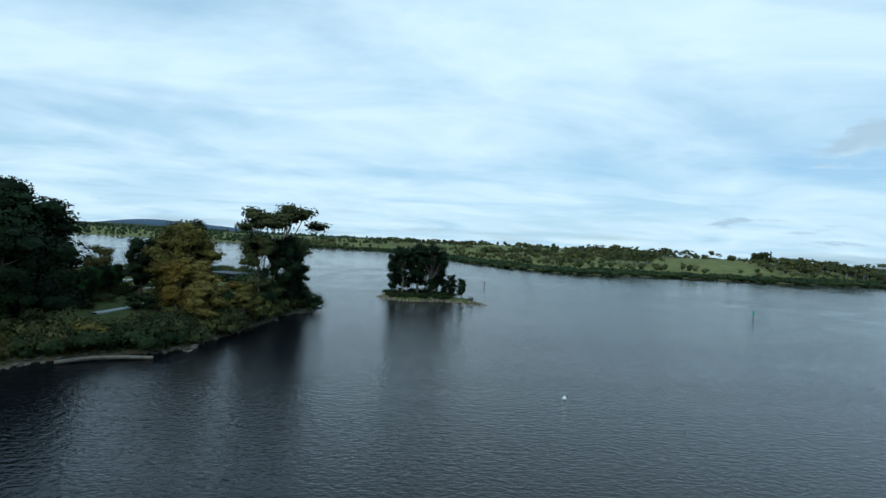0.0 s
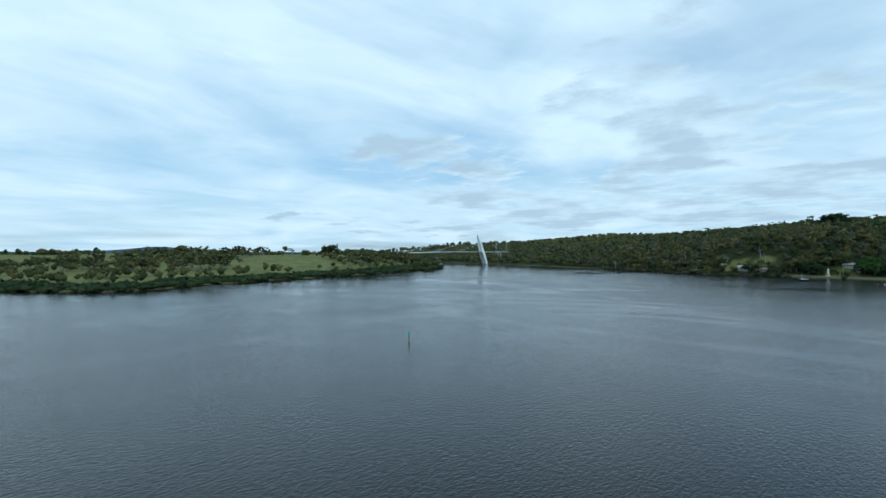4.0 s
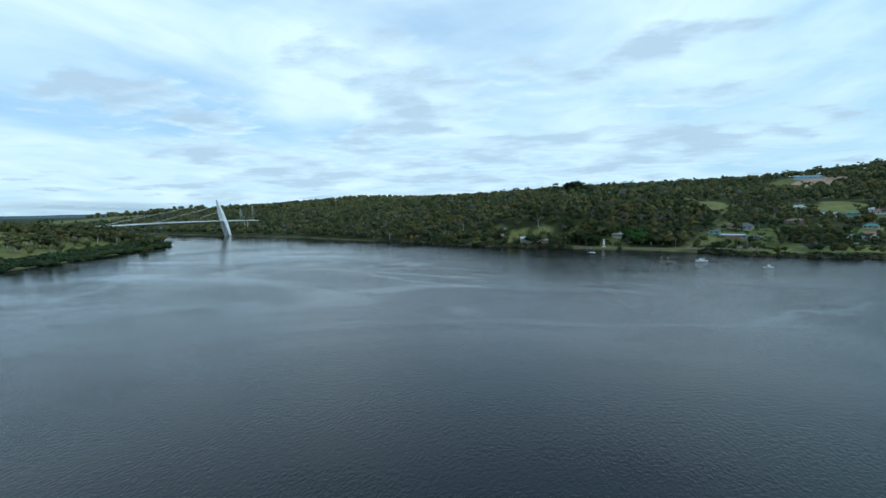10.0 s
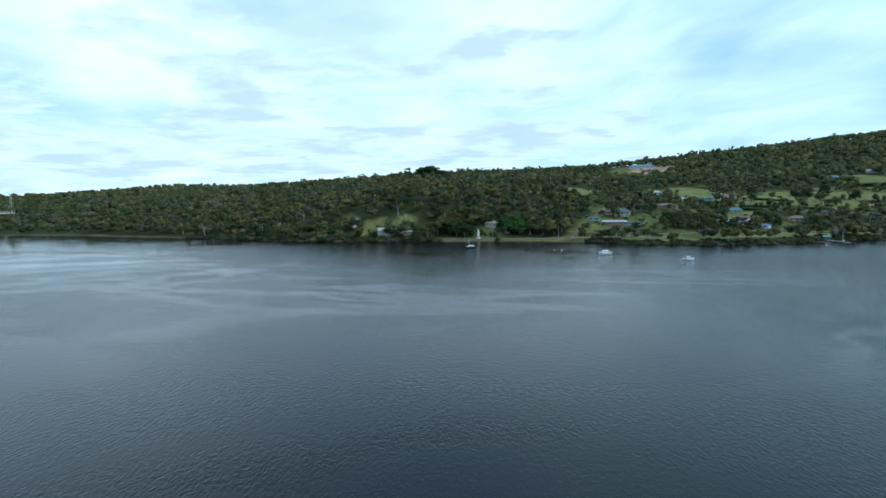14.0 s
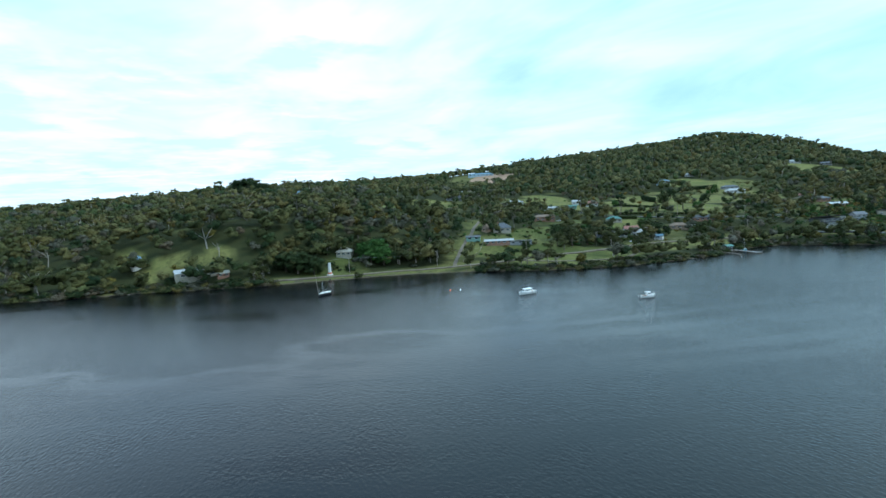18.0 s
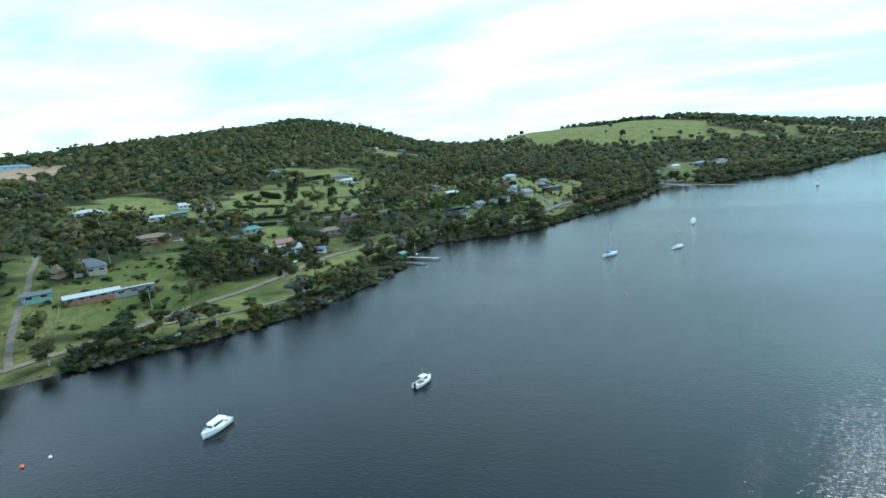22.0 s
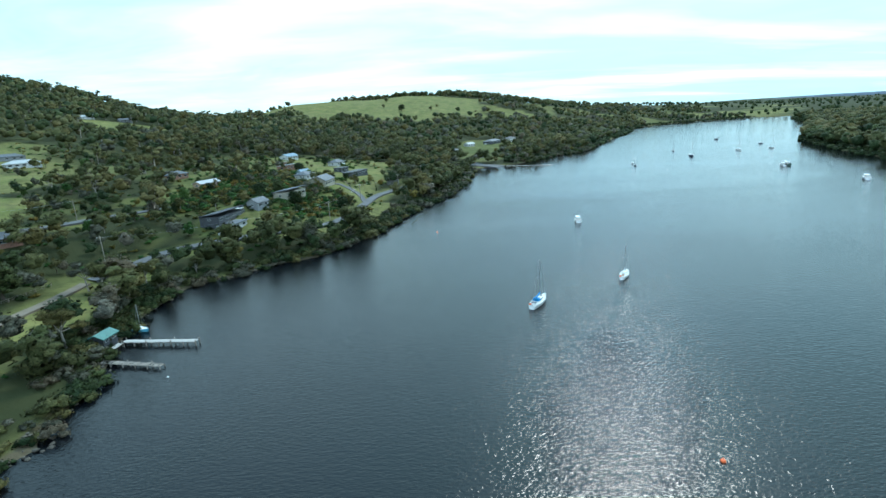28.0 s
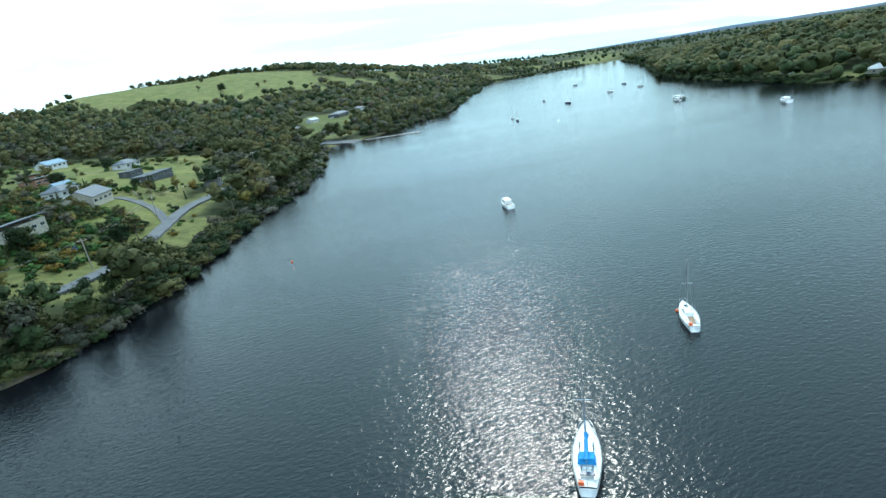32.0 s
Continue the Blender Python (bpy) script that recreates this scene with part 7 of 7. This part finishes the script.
    for i, (x, y, h) in enumerate(((592, -3, 11), (592, -14, 12), (588, -27, 11), (601, -35, 9), (612, -17, 10), (623, -19, 9), (588, 6, 10), (605, -26, 11), (600, -8, 12), (595, -22, 11), (598, 4, 11), (610, -4, 12), (588, 16, 9))):
        tree("track_gum", ("gum", "wood", "round")[i % 3], x, y, h, "dark-limbed spreading gum beside the riverside track", (GUM, DARK_LEAF)[i % 4 == 3], BARK, i % 4, 1.15, "riverside trees", fine=False)
    for i in range(22):
        tree("bare_gum", "gum", 655 + (i * 37) % 190, 70 + (i * 61) % 300, 10 + i % 5, "thin pale-limbed gum standing out of the forest", GREY_LEAF, PALE_BARK, i % 3, 0.8, "bare trees", fine=False)
    tree("dead_gum", "gum", 578, -124, 11, "bare grey dying gum near the bank", GREY_LEAF, PALE_BARK, 4, 0.9)
    for i in range(44):             # trees along the crest of the bare hill
        u = i / 43
        tree("hilltop_tree", "wood", 360 + 330 * u + rng.uniform(-6, 6), -1235 + 60 * u + rng.uniform(-12, 12), rng.uniform(10, 17), "gum on the crest of the grassy hill", GUM, PALE_BARK, i % 4, 1.2, "hilltop trees", sink=2.2, fine=False)


build_single_trees()

# ---- small things on the banks ----
def build_stones():
    """Loose stones along the water's edge, as one object for each bank."""
    rng = np.random.RandomState(77)
    gold = (1 + 5**0.5) / 2
    ico = np.array([(-1, gold, 0), (1, gold, 0), (-1, -gold, 0), (1, -gold, 0), (0, -1, gold), (0, 1, gold), (0, -1, -gold), (0, 1, -gold),
                    (gold, 0, -1), (gold, 0, 1), (-gold, 0, -1), (-gold, 0, 1)]) / math.hypot(1, gold)
    sides = np.array([0, 11, 5, 0, 5, 1, 0, 1, 7, 0, 7, 10, 0, 10, 11, 1, 5, 9, 5, 11, 4, 11, 10, 2, 10, 7, 6, 7, 1, 8,
                      3, 9, 4, 3, 4, 2, 3, 2, 6, 3, 6, 8, 3, 8, 9, 4, 9, 5, 2, 4, 11, 6, 2, 10, 8, 6, 7, 9, 8, 1])
    stone = plain("shore_stone", (0.10, 0.086, 0.066), 0.9, grain=0.5, size=0.6, relief=0.4, own=0)
    pale = plain("pale_rock", (0.26, 0.21, 0.145), 0.9, grain=0.45, size=0.6, relief=0.4, own=0)
    for name, box_, step, wide, low, high, mat, lab in (
            ("bank_stones", (420, 640, -460, 260), 1.7, (-0.8, 1.8), 0.2, 0.65, stone, "grey-brown stones along the foot of the east bank"),
            ("headland_stones", (-90, -25, 60, 240), 1.1, (-0.8, 1.6), 0.2, 0.7, stone, "brown stones under the headland"),
            ("islet_rocks", (-20, 26, 194, 230), 0.8, (-0.9, 1.3), 0.2, 0.6, pale, "pale rocks round the islet and off its tip")):
        x, y = np.meshgrid(np.arange(box_[0], box_[1], step), np.arange(box_[2], box_[3], step))
        x, y = x.ravel() + rng.uniform(-1, 1, x.size), y.ravel() + rng.uniform(-1, 1, x.size)
        d = land_distance(x, y)
        ok = (d > wide[0]) & (d < wide[1]) & (rng.rand(len(x)) < 0.75)
        x, y, d = x[ok], y[ok], d[ok]
        z = np.maximum(ground_height(x, y, d), -0.15)
        size = rng.uniform(low, high, len(x))
        shape = ico[None] * rng.uniform(0.7, 1.2, (len(x), 12, 1)) * np.stack([rng.uniform(0.8, 1.4, len(x)), rng.uniform(0.8, 1.3, len(x)), np.full(len(x), 0.62)], 1)[:, None]
        v = shape * size[:, None, None] + np.stack([x, y, z + 0.1], 1)[:, None]
        f = (sides[None] + 12 * np.arange(len(x))[:, None]).ravel()
        tagged(new(name, raw_mesh(name, v.reshape(-1, 3), f, 3, mat)), lab, "stones", kind="stuff")


def build_hedges():
    rng = np.random.RandomState(31)
    for a, b, wide, h, mat, lab in (((640, -69), (607, -50), 2.6, 2.6, GREEN_LEAF, "long clipped green hedge beside the white house"),
                                    ((596, -78), (618, -96), 2.0, 2.0, DARK_LEAF, "dark hedge behind the riverside track"),
                                    ((690, -116), (668, -134), 2.2, 2.2, DARK_LEAF, "dark hedge along the lane"),
                                    ((531, -372), (551, -392), 2.0, 1.8, GREEN_LEAF, "green hedge above the village road"),
                                    ((527, -310), (540, -307), 1.8, 1.8, GREEN_LEAF, "clipped hedge beside the drive"),
                                    ((806, -312), (794, -357), 4.0, 4.5, DARK_LEAF, "dark tree hedge below the upper meadow"),
                                    ((766, -217), (734, -204), 4.0, 5.0, DARK_LEAF, "tall dark hedge across the paddocks"),
                                    ((666, -98), (658, -112), 2.6, 2.6, DARK_LEAF, "thick hedge beside the lane's bend"),
                                    ((659, -151), (648, -169), 2.0, 1.8, DARK_LEAF, "dark hedge above the lane"),
                                    ((690, -171), (672, -164), 2.6, 2.6, DARK_LEAF, "row of shrubs at the paddock's foot"),
                                    ((636, -40), (632, -60), 2.4, 2.2, GREEN_LEAF, "green hedge round the dry yard"),
                                    ((560, -400), (548, -418), 3.0, 2.4, GREEN_LEAF, "clipped shrubs on the pasture"),
                                    ((730, -152), (700, -170), 2.2, 2.4, DARK_LEAF, "dark hedge across the paddock")):
        n = int(math.hypot(b[0] - a[0], b[1] - a[1]) / 1.3)
        lobes = []
        for i in range(n + 1):
            x, y = a[0] + (b[0] - a[0]) * i / n, a[1] + (b[1] - a[1]) * i / n
            g = ground_at(x, y)
            for k in range(2):
                lobes.append((x + rng.uniform(-0.4, 0.4), y + rng.uniform(-0.4, 0.4), g + h * (0.3 + 0.4 * k), wide * rng.uniform(0.42, 0.55), h * 0.36))
        v, f, _ = leaf_cloud(rng, lobes, 26.0, 0.22, (0.7, 0.95))
        tagged(new("hedge", raw_mesh("hedge", v, f, 3, mat, True)), lab, "hedge", "hedges")


CAR_PAINT = {"white": plain("white_car_paint", (0.74, 0.75, 0.75), 0.25, grain=0.06, relief=0), "silver": plain("silver_car_paint", (0.42, 0.44, 0.46), 0.3, 0.4, grain=0.06, relief=0),
             "red": plain("red_car_paint", (0.40, 0.03, 0.03), 0.25, grain=0.06, relief=0), "blue": plain("blue_car_paint", (0.04, 0.09, 0.22), 0.25, grain=0.06, relief=0)}
TYRE = plain("tyre_rubber", (0.02, 0.02, 0.02), 0.85, grain=0.2, relief=0)


def car(x, y, turn, paint, label):
    root = tagged(new("parked_car"), label, "car", "parked cars")
    root.matrix_basis = pose(x, y, ground_at(x, y) + 0.02, 0, 0, turn)
    bm = bmesh.new()
    side = [(-2.2, 0.35), (-2.2, 0.85), (-1.9, 1.0), (1.1, 0.98), (2.05, 0.82), (2.2, 0.6), (2.15, 0.32)]
    for s in (-0.86, 0.86):
        bm.faces.new([bm.verts.new((px, s, pz)) for px, pz in side])
    bm.verts.ensure_lookup_table()
    n = len(side)
    for i in range(n):
        bm.faces.new((bm.verts[i], bm.verts[(i + 1) % n], bm.verts[n + (i + 1) % n], bm.verts[n + i]))
    bmesh.ops.recalc_face_normals(bm, faces=bm.faces)
    bmesh.ops.bevel(bm, geom=list(bm.edges), offset=0.07, segments=2, affect="EDGES")
    part("body", bm, CAR_PAINT[paint], root)
    bm = bmesh.new()
    solid(bm, [(-1.95, -0.78, 0.97), (1.0, -0.78, 0.97), (1.0, 0.78, 0.97), (-1.95, 0.78, 0.97), (-1.6, -0.62, 1.44), (0.2, -0.62, 1.46), (0.2, 0.62, 1.46), (-1.6, 0.62, 1.44)],
          [(3, 2, 1, 0), (4, 5, 6, 7), (0, 1, 5, 4), (1, 2, 6, 5), (2, 3, 7, 6), (3, 0, 4, 7)])
    part("window_band", bm, GLASS, root, "dark car windows")
    bm = bmesh.new()
    box(bm, -1.62, 0.22, -0.64, 0.64, 1.44, 1.50)
    bmesh.ops.bevel(bm, geom=list(bm.edges), offset=0.025, segments=1, affect="EDGES")
    part("car_roof", bm, CAR_PAINT[paint], root)
    for wx in (-1.35, 1.35):
        for wy in (-0.80, 0.80):
            bm = bmesh.new()
            bmesh.ops.create_cone(bm, cap_ends=True, segments=16, radius1=0.33, radius2=0.33, depth=0.22, matrix=Matrix.Rotation(math.pi / 2, 4, "X"))
            wheel = part("wheel", bm, TYRE, root)
            wheel.matrix_basis = pose(wx, wy, 0.33)
            bm = bmesh.new()
            bmesh.ops.create_cone(bm, cap_ends=True, segments=12, radius1=0.2, radius2=0.2, depth=0.25, matrix=Matrix.Rotation(math.pi / 2, 4, "X"))
            part("rim", bm, ALLOY, wheel)
    for s in (-0.55, 0.55):
        bm = bmesh.new()
        box(bm, 2.05, 2.17, s - 0.18, s + 0.18, 0.58, 0.72)
        part("headlight", bm, WHITE, root)
    return root


def build_poles():
    """Timber power poles beside the roads, with their wires."""
    rows = [[(622, 178), (611, 133), (601, 84), (592, 30), (588, -18), (592, -62), (594, -112)], [(588, -150), (552, -176), (520, -212), (512, -262), (494, -312), (480, -372), (458, -440)], [(720, -104), (672, -108), (652, -150), (622, -190)]]
    for line in rows:
        tops = []
        for x, y in line:
            g = ground_at(x, y)
            root = tagged(new("power_pole"), "weathered timber power pole with a cross-arm", "pole", "power poles")
            root.matrix_basis = pose(x, y, g - 0.3, 0, 0, 20)
            bm = bmesh.new()
            tube(bm, [(0, 0, 0), (0, 0, 4.5), (0.03, 0, 9.2)], 0.14, 8)
            part("pole", bm, TIMBER, root)
            bm = bmesh.new()
            box(bm, -1.1, 1.1, -0.17, -0.07, 8.5, 8.64)
            part("cross_arm", bm, TIMBER, root)
            for u in (-0.95, 0.95):
                bm = bmesh.new()
                tube(bm, [(u, -0.12, 8.64), (u, -0.12, 8.85)], 0.06, 6)
                part("insulator", bm, WHITE, root)
            tops.append(Vector((x, y, g + 8.5)))
        for a, b in zip(tops, tops[1:]):
            bm = bmesh.new()
            for u in (-0.9, 0.9):
                off = Vector((u * 0.94, u * 0.34, 0))
                tube(bm, [a.lerp(b, s) + off - Vector((0, 0, 1.2 * 4 * s * (1 - s))) for s in np.linspace(0, 1, 7)], 0.012, 4)
            tagged(part("power_line", bm, ROPE), "pair of thin wires between two power poles", "cable", "power lines")


def fence(points, label, gap=3.0):
    root = tagged(new("paddock_fence"), label, "fence", "paddock fences")
    root.matrix_basis = pose(points[0][0], points[0][1], ground_at(*points[0]))
    base = root.matrix_basis.translation
    line = smooth_line(points, 8) if len(points) > 2 else np.array(points, float)
    seg = np.r_[0, np.cumsum(np.hypot(*np.diff(line, axis=0).T))]
    s = np.arange(0, seg[-1], gap)
    at = [Vector((px, py, ground_at(px, py))) - base for px, py in zip(np.interp(s, seg, line[:, 0]), np.interp(s, seg, line[:, 1]))]
    bm = bmesh.new()
    box(bm, -0.06, 0.06, -0.06, 0.06, -0.3, 1.25)
    me = bpy.data.meshes.new("post")
    bm.to_mesh(me)
    bm.free()
    me.materials.append(TIMBER)
    for p in at:
        mesh_part("post", me, None, root).matrix_basis = Matrix.Translation(p)
    for h in (0.5, 1.05):
        bm = bmesh.new()
        tube(bm, [p + Vector((0, 0, h)) for p in at], 0.035, 4)
        part("rail", bm, TIMBER, root)


def build_fences():
    fence([(600, 68), (612, 52), (632, 38)], "grey post-and-rail fence beside the earth drive")
    fence([(588, -60), (592, -100), (590, -128)], "low timber fence along the riverside track")
    fence([(640, -72), (668, -98), (690, -112)], "timber fence along the lane")
    fence([(700, -150), (740, -168), (780, -160)], "paddock fence of grey posts and rails", 4)
    fence([(714, -250), (756, -262), (800, -240)], "paddock fence of grey posts and rails", 4)
    fence([(520, -345), (548, -368), (578, -378)], "timber fence round the upper lawn")
    fence([(512, -262), (520, -284), (528, -306)], "pale fence beside the grey drive", 2.5)
    fence([(500, 690), (450, 716), (400, 745), (350, 780)], "paddock fence on the farmland across the river", 6)


def build_log():
    bm = bmesh.new()
    tube(bm, [(-57, 84, 0.35), (-53, 87, 0.6), (-49, 89, 0.5), (-45, 90.5, 0.25)], 0.32, 8)
    tagged(part("driftwood_log", bm, BARK), "bleached driftwood log on the headland shore", "log")


build_stones()
build_hedges()
for row in ((589, -47, 120, "white", "white car parked on the grass by the track"), (600, -70, 60, "silver", "silver car beside the white house"), (664, -42, 30, "white", "white car on the villa's forecourt"),
            (668, -46, 40, "red", "red car on the villa's forecourt"), (534, -294, 70, "silver", "silver car on the grey drive"), (560, -208, 80, "white", "white car outside the garage"),
            (528, -226, 75, "blue", "dark blue car below the verandah house"), (438, -486, 60, "white", "white car at the boat ramp"), (432, -474, 50, "red", "red car at the boat ramp"),
            (402, -652, 40, "white", "white car by the large dark-roofed house")):
    car(*row)
build_poles()
build_fences()
build_log()
